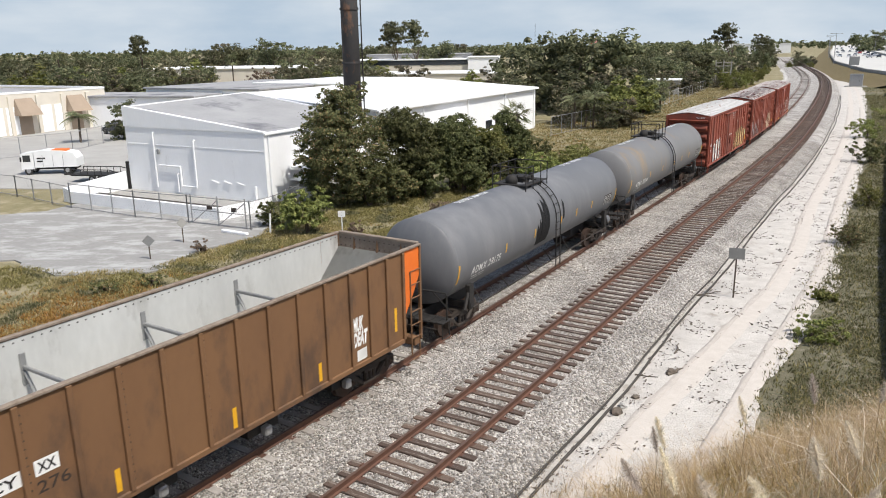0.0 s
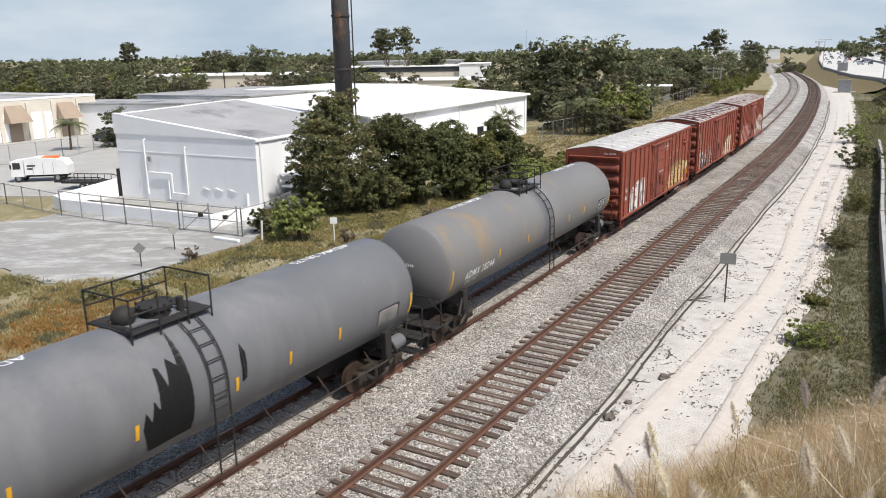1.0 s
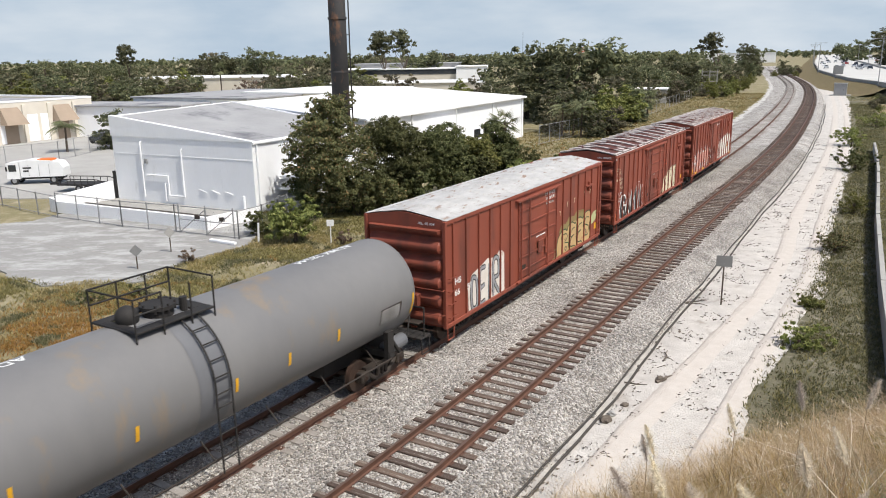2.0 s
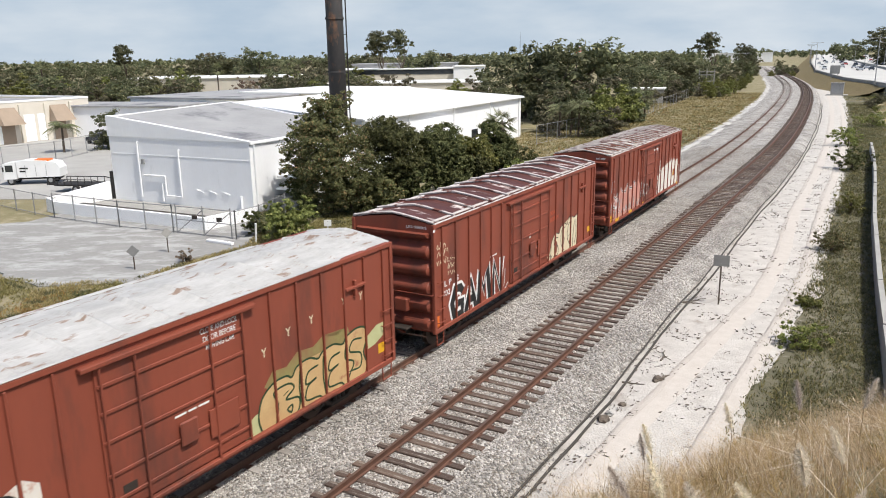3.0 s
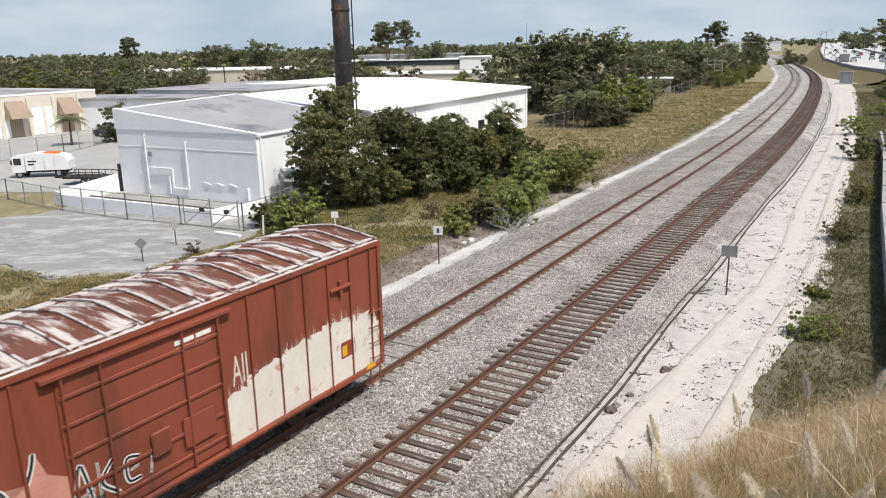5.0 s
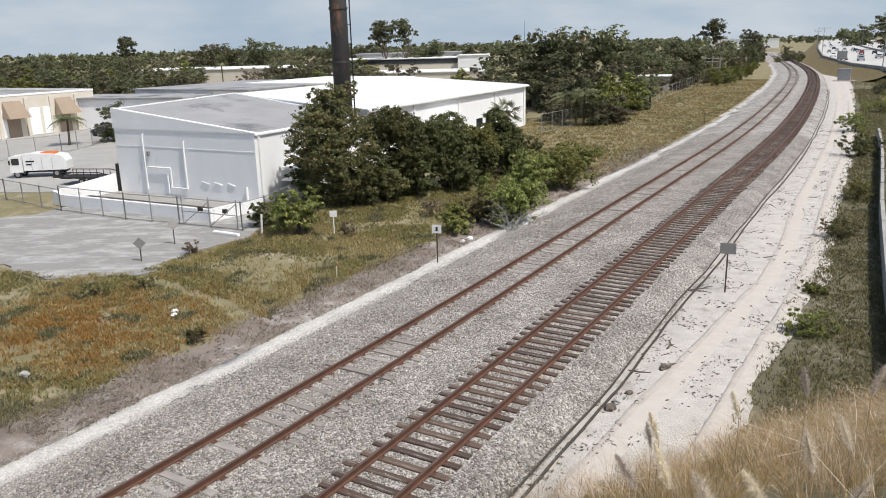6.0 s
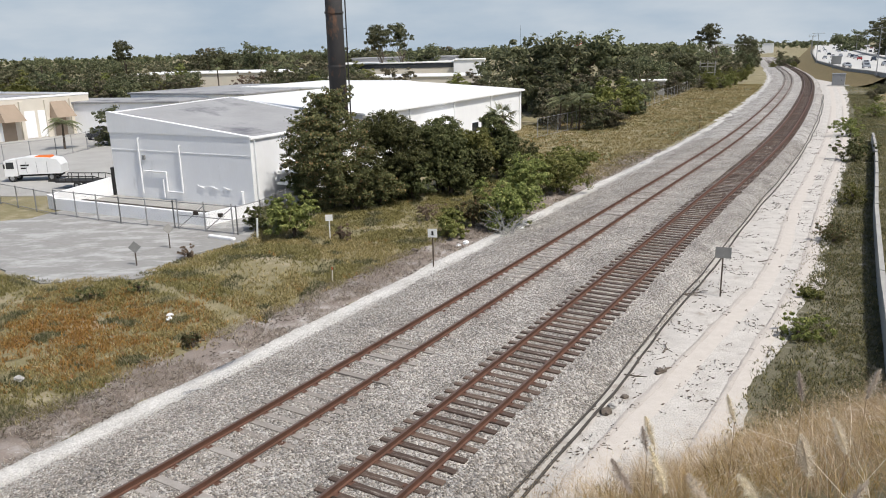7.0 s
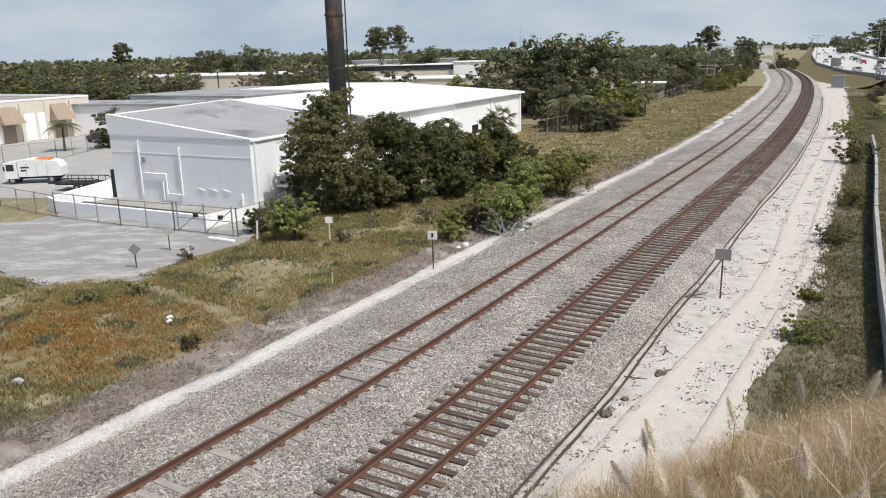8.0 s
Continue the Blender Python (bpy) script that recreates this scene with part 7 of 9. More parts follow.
def blades(rng, pts, h0, h1, width, lean, per=4, wind=(0.0, 0.0), scale=None):
    """Grass tufts: per blades each, as thin bent triangles."""
    n = len(pts) * per
    P = np.repeat(pts, per, axis=0) + np.concatenate([rng.normal(size=(n, 2)) * width * 4, np.zeros((n, 1))], 1)
    h = rng.uniform(h0, h1, n)[:, None]
    if scale is not None:
        h = h * np.repeat(scale, per)[:, None]
    a = rng.random(n) * 6.283
    side = np.stack([np.cos(a), np.sin(a), np.zeros(n)], 1) * width * rng.uniform(0.6, 1.3, n)[:, None]
    ln = np.concatenate([rng.normal(size=(n, 2)) * lean + (np.repeat(wind, per, axis=0) if np.ndim(wind) == 2 else np.array(wind)), np.zeros((n, 1))], 1)
    up = np.array([0, 0, 1.0])
    mid = P + up * h * 0.55 + ln * h * 0.35
    tip = P + up * h * (1 - 0.25 * np.linalg.norm(ln, axis=1, keepdims=True)) + ln * h
    return np.stack([P - side, P + side, mid + side * 0.8, mid - side * 0.8, tip], 1)


FIELD_EDGE = [(-46, 32), (-23, 36.6), (-19, 34.6), (-15.2, 35.0), (-13.6, 38.2), (-11.4, 41.6), (-11.3, 43.6), (-12.6, 50), (-24, 55), (-46, 56)]


def grasses():
    rng = np.random.default_rng(12)
    sets = {"field": [], "russet": [], "green": [], "verge": []}
    for _ in range(115000):
        s, off = rng.uniform(-16, 60), -11.0 - 17 * rng.random() ** 1.0
        x, y, _t = line(s, off)
        if in_poly(x, y, FIELD_EDGE) or y > 62 or x < -34 or (y > 56 and x < 0):
            continue
        edge = off + 11.4 + 1.0 * fnoise(s, 3.0, 0.35)
        if edge > -0.2 and rng.random() < 0.85:
            continue
        px = float(np.interp(y, [28.2, 30.5, 33.1, 35.2], [-8.1, -10.0, -13.2, -15.5]))
        if 27.5 < y < 35.4 and abs(x - px) < 0.55 and rng.random() < 0.8:
            continue
        bare = fnoise(x, y, 0.28, 5.0)
        if bare > 0.32 and rng.random() < 0.7:
            continue
        if math.hypot((x + 9) / 3.6, (y - 36) / 1.3) < 1 and rng.random() < 0.75:
            continue
        if fnoise(x, y, 0.9, 11.0) > 0.3 and rng.random() < 0.7:
            continue
        if fnoise(x, y, 0.75, 15.0) > (0.26 if y > 23 else 0.1):
            sets["verge"].append((x, y, GZ))
            continue
        k = fnoise(x, y, 0.22, 1.0) + 0.35 * fnoise(x, y, 0.8, 21.0) + (0.25 if y < 23 else 0)
        rus = math.exp(-((x + 15) / 6.5) ** 2 - ((y - 27.5) / 4.4) ** 2) * 1.1 + 0.6 * fnoise(x, y, 0.6, 7.0)
        if rus > 0.2 + 0.9 * rng.random():
            sets["russet"].append((x, y, GZ))
        elif k > 0.05 or y > 44:
            sets["green"].append((x, y, GZ))
        else:
            sets["field"].append((x, y, GZ))
    # verge between the tracks' left side and the woods, farther on
    rough = {"field": [], "green": [], "verge": [], "russet": []}
    for _ in range(34000):
        s, off = 40 + 150 * rng.random() ** 1.3, -9.9 - 22 * rng.random() ** 1.1
        x, y, _t = line(s, off)
        if fnoise(x, y, 0.5, 2.0) > 0.25 and rng.random() < 0.6:
            continue
        k = fnoise(x, y, 0.12, 4.0) + 0.7 * fnoise(x, y, 0.4, 9.0)
        rough["field" if k < 0.05 else "green" if k < 0.3 else rng.choice(("verge", "verge", "russet"))].append((x, y, GZ))
    for _ in range(14000):
        q, off = 62 + 200 * rng.random() ** 1.2, rng.uniform(7.2, 21)
        x, y, _t = line(q, off)
        k = fnoise(x, y, 0.12, 4.0) + 0.7 * fnoise(x, y, 0.4, 9.0)
        if k < -0.25:
            continue
        rough["field" if k < 0.0 else "green" if k < 0.2 else "verge"].append((x, y, GZ))
    # strip between the sand road and the wall
    for _ in range(46000):
        s, off = 150 * rng.random() ** 1.5, 6.3 + 4.2 * rng.random()
        x, y, _t = line(s, off)
        if off < 7.0 + 0.6 * fnoise(s, 9.0, 0.3) and rng.random() < 0.85:
            continue
        if fnoise(x, y, 0.45, 2.0) + 0.6 * fnoise(x, y, 1.6, 5.0) > 0.12 and rng.random() < 0.55:
            continue
        sets[rng.choice(("verge", "verge", "verge", "verge", "green"))].append((x, y, ground_z(x, y)))
    for key, label in (("field", "sparse yellowed field grass on dry soil"), ("russet", "russet and ochre dry weeds in the field"), ("green", "patchy green grass and weeds"), ("verge", "dark olive weeds and grass in patches")):
        V = blades(rng, np.array(sets[key]), 0.04, 0.22, 0.015, 0.7, 5)
        ob = share("grass", blade_mesh("grass", V, M["grass_" + key]))
        tagged(ob, label, "grass", "", "stuff")
    dead = []
    for _ in range(9000):
        q, off = -14 + 74 * rng.random() ** 1.3, rng.uniform(-12.0, -9.5)
        if fnoise(q, off, 0.5, 13.0) > -0.1:
            x, y, _t = line(q, off)
            dead.append((x, y, GZ + 0.02))
    ob = share("dead_weeds", blade_mesh("dead_weeds", blades(rng, np.array(dead), 0.06, 0.3, 0.006, 1.3, 5), M["grass_dead"]))
    tagged(ob, "grey-brown dead stalks lying on bare dirt", "grass", "", "stuff")
    for key, label in (("field", "rough straw-coloured grass along the railway"), ("russet", "russet weeds along the railway"), ("green", "rough olive grass along the railway"), ("verge", "dark green weed clumps along the railway")):
        ob = share("rough_grass", blade_mesh("rough_grass", blades(rng, np.array(rough[key]), 0.05, 0.26, 0.022, 0.8, 6), M["grass_" + key]))
        tagged(ob, label, "grass", "", "stuff")
    # tall straw grass on the slope below the camera
    pts = []
    for _ in range(15000):
        u, v = rng.uniform(-2.5, 17), 9.5 * rng.random() ** 0.9 - 0.6
        if rng.random() > 0.25 + 0.75 * min(1, (u + 1) / 5):
            continue
        x, y = 2.6 + 0.92 * u + 0.385 * v, 15.4 + 0.385 * u - 0.92 * v
        if math.hypot(x, y) < 4.6:
            continue
        pts.append((x, y, ground_z(x, y) - 0.03))
    P = np.array(pts)
    keep = np.array([fnoise(x, y, 0.7, 6.0) + 0.5 * fnoise(x, y, 2.0, 8.0) > -0.16 for x, y, _z in pts])
    P = P[keep]
    tall = np.array([1.0 + 0.9 * fnoise(x, y, 0.9, 2.0) + 0.4 * fnoise(x, y, 3.0, 5.0) for x, y, _z in P])
    sway = np.array([(-0.12 + 1.3 * fnoise(x, y, 1.3, 3.0), 0.08 + 1.1 * fnoise(x, y, 1.1, 9.0)) for x, y, _z in P])
    third = np.clip(rng.random(len(P)) + np.array([0.6 * fnoise(x, y, 0.8, 17.0) for x, y, _z in P]), 0, 1)
    ob = share("golden_grass", blade_mesh("golden_grass", blades(rng, P[third > 0.62], 0.2, 0.75, 0.003, 0.8, 9, sway[third > 0.62], tall[third > 0.62]), M["grass_gold"]))
    tagged(ob, "dry golden-brown grass on the embankment", "grass", "", "stuff")
    P, tall, sway = P[third <= 0.62], tall[third <= 0.62], sway[third <= 0.62]
    ob = share("straw_grass", blade_mesh("straw_grass", blades(rng, P, 0.25, 0.9, 0.0027, 0.7, 9, sway, tall), M["grass_straw"]))
    tagged(ob, "tall dry golden straw grass on the embankment", "grass", "", "stuff")
    k = rng.choice(len(P), 1500)
    ob = share("green_stalks", blade_mesh("green_stalks", blades(rng, P[k], 0.3, 0.8, 0.0035, 0.5, 4, (-0.1, 0.1)), M["grass_green"]))
    tagged(ob, "green blades among dry straw grass", "grass", "", "stuff")
    k = rng.choice(len(P), 1300)
    ob = share("bent_stalks", blade_mesh("bent_stalks", blades(rng, P[k], 0.3, 1.0, 0.0048, 0.95, 3, (-0.1, 0.06)), M["plume"]))
    tagged(ob, "pale bent stalks leaning over the straw grass", "grass", "", "stuff")
    k = rng.choice(len(P), 900)
    ob = share("tall_stalks", blade_mesh("tall_stalks", blades(rng, P[k], 0.8, 1.7, 0.003, 0.3, 2, (-0.1, 0.06)), M["grass_straw"]))
    tagged(ob, "tall thin seed stalks above the straw grass", "grass", "", "stuff")
    # fuzzy seed heads among the straw
    H = []
    for x, y, z in P[rng.choice(len(P), 260)]:
        hz, ln = rng.uniform(0.7, 1.25), rng.uniform(0.08, 0.16)
        tl = np.array([rng.normal() * 0.4 - 0.2, rng.normal() * 0.3, 1.0])
        tl /= np.linalg.norm(tl)
        foot, base = np.array([x, y, z]), np.array([x, y, z]) + np.array([rng.normal() * 0.12, rng.normal() * 0.12, hz])
        w = np.array([0.002, 0.001, 0])
        H.append([foot - w, foot + w, base])
        a = rng.random(60)
        c = base + tl[None] * ln * a[:, None]
        d = rng.normal(size=(60, 3)) + tl * 0.8
        d /= np.linalg.norm(d, axis=1, keepdims=True)
        s2 = np.cross(d, rng.normal(size=(60, 3)))
        s2 /= np.linalg.norm(s2, axis=1, keepdims=True)
        H += list(np.stack([c - s2 * 0.0018, c + s2 * 0.0018, c + d * 0.026], 1))
    ob = share("seed_heads", poly_mesh("seed_heads", np.array(H), M["plume"]))
    tagged(ob, "pale fuzzy seed heads among the straw grass", "grass", "", "stuff")


def plumes():
    """Seed heads on stalks close to the camera."""
    rng = np.random.default_rng(31)
    for x, y, z, ln, tilt in ((0.6, 1.62, 8.72, 0.15, 0.5), (0.88, 1.7, 8.78, 0.12, 0.25), (0.98, 1.66, 8.66, 0.17, -0.5), (0.78, 1.75, 8.64, 0.15, 0.6), (0.56, 1.85, 8.66, 0.15, 0.35), (0.5, 2.0, 8.55, 0.13, 0.5),
                              (1.5, 3.0, 8.35, 0.14, 0.2), (1.25, 3.1, 8.2, 0.14, 0.3), (1.75, 2.9, 8.4, 0.14, -0.3), (0.9, 3.2, 8.0, 0.14, 0.2), (0.72, 2.5, 8.42, 0.13, 0.3), (1.3, 2.3, 8.5, 0.15, 0.4)):
        t = thing("grass_plume", None, "pale fuzzy seed head on a dry grass stalk", "grass plume", "seed heads")
        t.matrix_basis = pose(x, y, ground_z(x, y) - 0.02)
        zz = z - ground_z(x, y) + 0.02
        tip = Vector((-ln * math.sin(tilt), 0, ln * math.cos(tilt)))
        base = Vector((0, 0, zz)) - tip / 2
        part("stalk", pipe_path(B(), [(0.12 * math.sin(tilt), 0.05, 0), (0.05 * math.sin(tilt), 0.02, zz * 0.5), tuple(base)], 0.0018, 4), M["grass_straw"], t)
        n = 900
        a = rng.random(n)
        c = np.array(base) + np.array(tip)[None, :] * a[:, None]
        d = rng.normal(size=(n, 3)) + np.array(tip) / ln * 0.8
        d /= np.linalg.norm(d, axis=1, keepdims=True)
        L = (0.034 * np.sin(np.pi * (0.12 + 0.8 * a)) * rng.uniform(0.6, 1.1, n))[:, None]
        w = np.cross(d, rng.normal(size=(n, 3)))
        w /= np.linalg.norm(w, axis=1, keepdims=True)
        share("seed_head", poly_mesh("seed_head", np.stack([c - w * 0.0008, c + w * 0.0008, c + d * L], 1), M["plume"]), t)


near_trees()
mid_trees()
grasses()
plumes()
# ---------- yard, buildings in the distance ----------
def strip_building():
    o = Vector((-57.5, 94.0))
    h = thing("commercial_building", site(o, GZ), "cream flat-roofed commercial building with tan awnings", "building")
    L, D, H = 16.5, 30.0, 5.2
    part("wall", box(B(), -0.3, 0, -20, L, 0, H), M["cream_wall"], h)
    part("wall", box(B(), -D, -0.302, L - 0.3, L, 0, H), M["cream_wall"], h)
    part("roof", box(B(), -D, -0.31, -20, L - 0.31, H - 0.5, H - 0.2), M["grey_roof"], h)
    part("parapet", box(B(), -0.32, 0.05, -20, L + 0.05, H, H + 0.25, 0.02), M["white_wall"], h)
    part("parapet", box(B(), -D, -0.322, L - 0.25, L + 0.05, H, H + 0.25, 0.02), M["white_wall"], h)
    for y in (-15.5, -9.0, -2.5, 4.2, 11.6):
        bm = B()
        vs = [bm.verts.new(p) for p in ((0.02, y - 1.2, 4.6), (0.02, y + 1.2, 4.6), (1.6, y + 1.5, 2.5), (1.6, y - 1.5, 2.5), (0.02, y - 1.5, 2.5), (0.02, y + 1.5, 2.5))]
        for f in ((0, 1, 2, 3), (0, 3, 4), (1, 5, 2), (3, 2, 5, 4)):
            bm.faces.new([vs[i] for i in f])
        part("awning", bm, M["tan"], h, "tan canvas awning")
        part("doorway", box(B(), 0.003, 0.05, y - 0.9, y + 0.9, 0, 2.4), M["tan"], h)
        for sy in (-1.9, 1.9):
            part("pier", box(B(), 0.003, 0.25, y + sy - 0.25, y + sy + 0.25, 0, 4.9, 0.02), M["cream_wall"], h)
        for dy in (2.2, 4.2):
            w = part("roller_door", box(B(), 0.003, 0.06, y + dy, y + dy + 1.6, 0.1, 3.6, 0.01), M["white_wall"], h, "white roller door")
            for k in range(6):
                part("door_slat", box(B(), 0.061, 0.075, y + dy + 0.03, y + dy + 1.57, 0.2 + 0.55 * k, 0.66 + 0.55 * k), M["white_wall"], w)
    for i, (x, y) in enumerate(((-8, -6), (-14, 4), (-20, -2))):
        part("roof_unit", box(B(), x, x + 1.6, y, y + 1.2, H - 0.2, H + 0.9, 0.04), M["galv"], h)


def plain_hall(x, y, L, D, H, wall, roof, label, turn=-27.0, band=None, windows=0):
    """A long low hall far off: its front wall faces the camera."""
    h = thing("industrial_hall", pose(x, y, GZ, 0, 0, turn), label, "building", "distant halls")
    part("wall", box(B(), 0, L, 0, D, 0, H), wall, h)
    part("roof", box(B(), -0.3, L + 0.3, -0.3, D + 0.3, H + 0.003, H + 0.25, 0.03), roof, h)
    if band:
        part("fascia", box(B(), 0.0, L, -0.12, -0.003, H - 1.4, H - 0.02), band, h)
    for k in range(windows):
        part("window", box(B(), 2 + k * (L - 4) / windows, 4.2 + k * (L - 4) / windows, -0.05, -0.003, 0.4, 2.6), M["glass"], h)
    return h


strip_building()
plain_hall(-47, 116, 22, 26, 4.7, M["white_wall"], M["grey_roof"], "white hall with grey roof behind the yard", -27, None, 3)
plain_hall(-58.5, 108, 24, 8, 4.1, M["white_wall"], M["grey_roof"], "long white hall with a flat grey roof behind the yard", -14, None, 0)
plain_hall(-32, 122, 18, 22, 4.9, M["cream_wall"], M["white_roof"], "cream hall with pale roof behind the yard", -27)
plain_hall(-90, 214, 48, 30, 5.0, M["cream_wall"], M["white_roof"], "distant pale hall with white roof behind trees", -4)
plain_hall(-34, 236, 46, 26, 6.2, M["cream_wall"], M["white_roof"], "distant beige hall with dark fascia", -4, M["glass"], 0)
plain_hall(-31, 190, 42, 20, 3.7, M["cream_wall"], M["white_roof"], "low pale hall before a beige hall", -4)
plain_hall(3.0, 232, 9, 18, 6.8, M["white_wall"], M["white_roof"], "white distant hall beside a dark roof", -4)
plain_hall(-30, 258, 34, 20, 7.6, M["grey_roof"], M["grey_roof"], "distant hall with dark roof", -4)
plain_hall(39, 160, 6, 5, 2.8, M["concrete"], M["white_roof"], "small pale shed under dark trees", -20)
plain_hall(225, 690, 60, 30, 8, M["white_wall"], M["white_roof"], "pale hall far along the railway", -20)


def wheel_part(parent, x, y, r, w=0.24):
    t = part("tyre", rod(B(), (x, y - w / 2, r), (x, y + w / 2, r), r, 18), M["tyre"], parent)
    part("rim", rod(B(), (x, y - w / 2 - 0.01, r), (x, y + w / 2 + 0.01, r), r * 0.55, 12), M["galv"], t)


def service_truck():
    t = thing("service_truck", pose(-35.5, 65.5, GZ, 0, 0, 8) @ Matrix.Diagonal((0.76, 0.8, 0.86, 1)), "white service truck with rounded body and orange load in the yard", "truck")
    part("chassis", box(B(), -2.6, 2.9, -0.5, 0.5, 0.5, 0.72, 0.02), M["black"], t)
    cab = part("cab", prism(B(), [(-3.0, -1.0), (-1.6, -1.0), (-1.6, 1.0), (-3.0, 1.0)], 0.6, [2.15, 2.3, 2.3, 2.15]), M["truck_white"], t)
    part("windscreen", box(B(), -3.03, -3.003, -0.85, 0.85, 1.35, 2.0), M["glass"], cab)
    for sy in (-1, 1):
        part("side_window", box(B(), -2.75, -1.95, sy * 1.003, sy * 1.02, 1.35, 2.0), M["glass"], cab)
        part("mirror", box(B(), -3.0, -2.85, sy * 1.1, sy * 1.22, 1.4, 1.85, 0.02), M["black"], cab)
        part("headlight", box(B(), -3.04, -3.003, sy * 0.6, sy * 0.85, 0.8, 1.0), M["galv"], cab)
    bm = B()
    pts = [(-1.5, 0.75), (3.1, 0.75), (3.1, 1.6), (2.7, 2.15), (1.6, 2.35), (-0.6, 2.45), (-1.5, 2.3)]
    lo = [bm.verts.new((x, -1.08, z)) for x, z in pts]
    hi = [bm.verts.new((x, 1.08, z)) for x, z in pts]
    bm.faces.new(lo)
    bm.faces.new(hi[::-1])
    for i in range(len(pts)):
        j = (i + 1) % len(pts)
        bm.faces.new((lo[i], hi[i], hi[j], lo[j]))
    bmesh.ops.recalc_face_normals(bm, faces=bm.faces)
    body = part("body", bm, M["truck_white"], t)
    for x in (-0.6, 0.5, 1.6):
        part("panel_seam", box(B(), x - 0.02, x + 0.02, -1.1, -1.083, 0.85, 2.0), M["galv"], body)
    for k, w in enumerate((0.9, 0.6)):
        part("lettering_bar", box(B(), -1.2, -1.2 + w, -1.1, -1.083, 1.6 - 0.3 * k, 1.75 - 0.3 * k), M["black"], body)
    part("load", box(B(), 0.2, 1.9, -0.75, 0.75, 2.1, 2.46, 0.1), M["orange"], t, "orange covered load")
    for x in (-2.3, 1.9):
        for sy in (-0.85, 0.85):
            wheel_part(t, x, sy, 0.42)


def flat_trailer():
    t = thing("utility_trailer", pose(-28.9, 60.9, GZ, 0, 0, -8) @ Matrix.Diagonal((0.85, 0.85, 0.9, 1)), "black flatbed utility trailer with low rails in the yard", "trailer")
    part("deck", box(B(), -2.8, 3.0, -1.05, 1.05, 0.62, 0.76, 0.02), M["black"], t)
    for sy in (-1.05, 1.05):
        part("side_rail", pipe_path(B(), [(-2.8, sy, 0.76), (-2.8, sy, 1.2), (1.2, sy, 1.2), (2.9, sy, 0.8)], 0.04), M["black"], t)
        for k in range(6):
            part("rail_post", rod(B(), (-2.4 + 0.7 * k, sy, 0.76), (-2.4 + 0.7 * k, sy, 1.2), 0.03), M["black"], t)
        for x in (-0.5, 0.35):
            wheel_part(t, x, sy * 1.05, 0.36)
    part("tongue", box(B(), -4.2, -2.8, -0.08, 0.08, 0.55, 0.7), M["black"], t)
    part("ramp", box(B(), 3.02, 3.1, -1.0, 1.0, 0.3, 1.9, 0.02), M["black"], t)


def passenger_car(paint, label, m=None):
    """A saloon car with body, glass and wheels; its front points to +y."""
    t = thing("car", m, label, "car", "cars")
    bm = B()
    prof = [(-2.2, 0.35), (-2.25, 0.85), (-1.5, 0.98), (-0.9, 1.42), (0.5, 1.45), (1.15, 1.0), (2.1, 0.82), (2.2, 0.38)]
    lo = [bm.verts.new((-0.88 if z < 1.2 else -0.68, y, z)) for y, z in prof]
    hi = [bm.verts.new((0.88 if z < 1.2 else 0.68, y, z)) for y, z in prof]
    bm.faces.new(lo)
    bm.faces.new(hi[::-1])
    for i in range(len(prof)):
        j = (i + 1) % len(prof)
        bm.faces.new((lo[i], hi[i], hi[j], lo[j]))
    bmesh.ops.recalc_face_normals(bm, faces=bm.faces)
    part("body", bm, paint, t)
    for name, a, b in (("rear_window", (-1.42, 1.03), (-0.95, 1.38)), ("windscreen", (0.56, 1.4), (1.1, 1.04))):
        bm = B()
        bm.faces.new([bm.verts.new((x, y, z + 0.03)) for x, y, z in ((-0.68, a[0], a[1]), (0.68, a[0], a[1]), (0.62, b[0], b[1]), (-0.62, b[0], b[1]))])
        part(name, bm, M["glass"], t)
    for x in (-0.8, 0.8):
        for y in (-1.4, 1.4):
            bm = B()
            rod(bm, (x - 0.1, y, 0.32), (x + 0.1, y, 0.32), 0.32, 12)
            part("wheel", bm, M["tyre"], t)
    return t


service_truck()
flat_trailer()
CAR_PAINT = [mat("white_car_paint", (0.75, 0.75, 0.74), (0.68, 0.68, 0.67), 1, 5, 0.3, bump=0), mat("dark_car_paint", (0.03, 0.035, 0.045), (0.04, 0.045, 0.05), 1, 5, 0.25, bump=0),
             mat("silver_car_paint", (0.42, 0.43, 0.44), (0.36, 0.37, 0.38), 1, 5, 0.3, metal=0.4, bump=0), mat("red_car_paint", (0.3, 0.03, 0.025), (0.25, 0.025, 0.02), 1, 5, 0.3, bump=0)]
passenger_car(CAR_PAINT[1], "dark parked car beside the yard fence", pose(-43.5, 97.0, GZ, 0, 0, 60))
passenger_car(CAR_PAINT[0], "white parked car behind the white building", pose(-38.0, 90.0, GZ, 0, 0, 20))


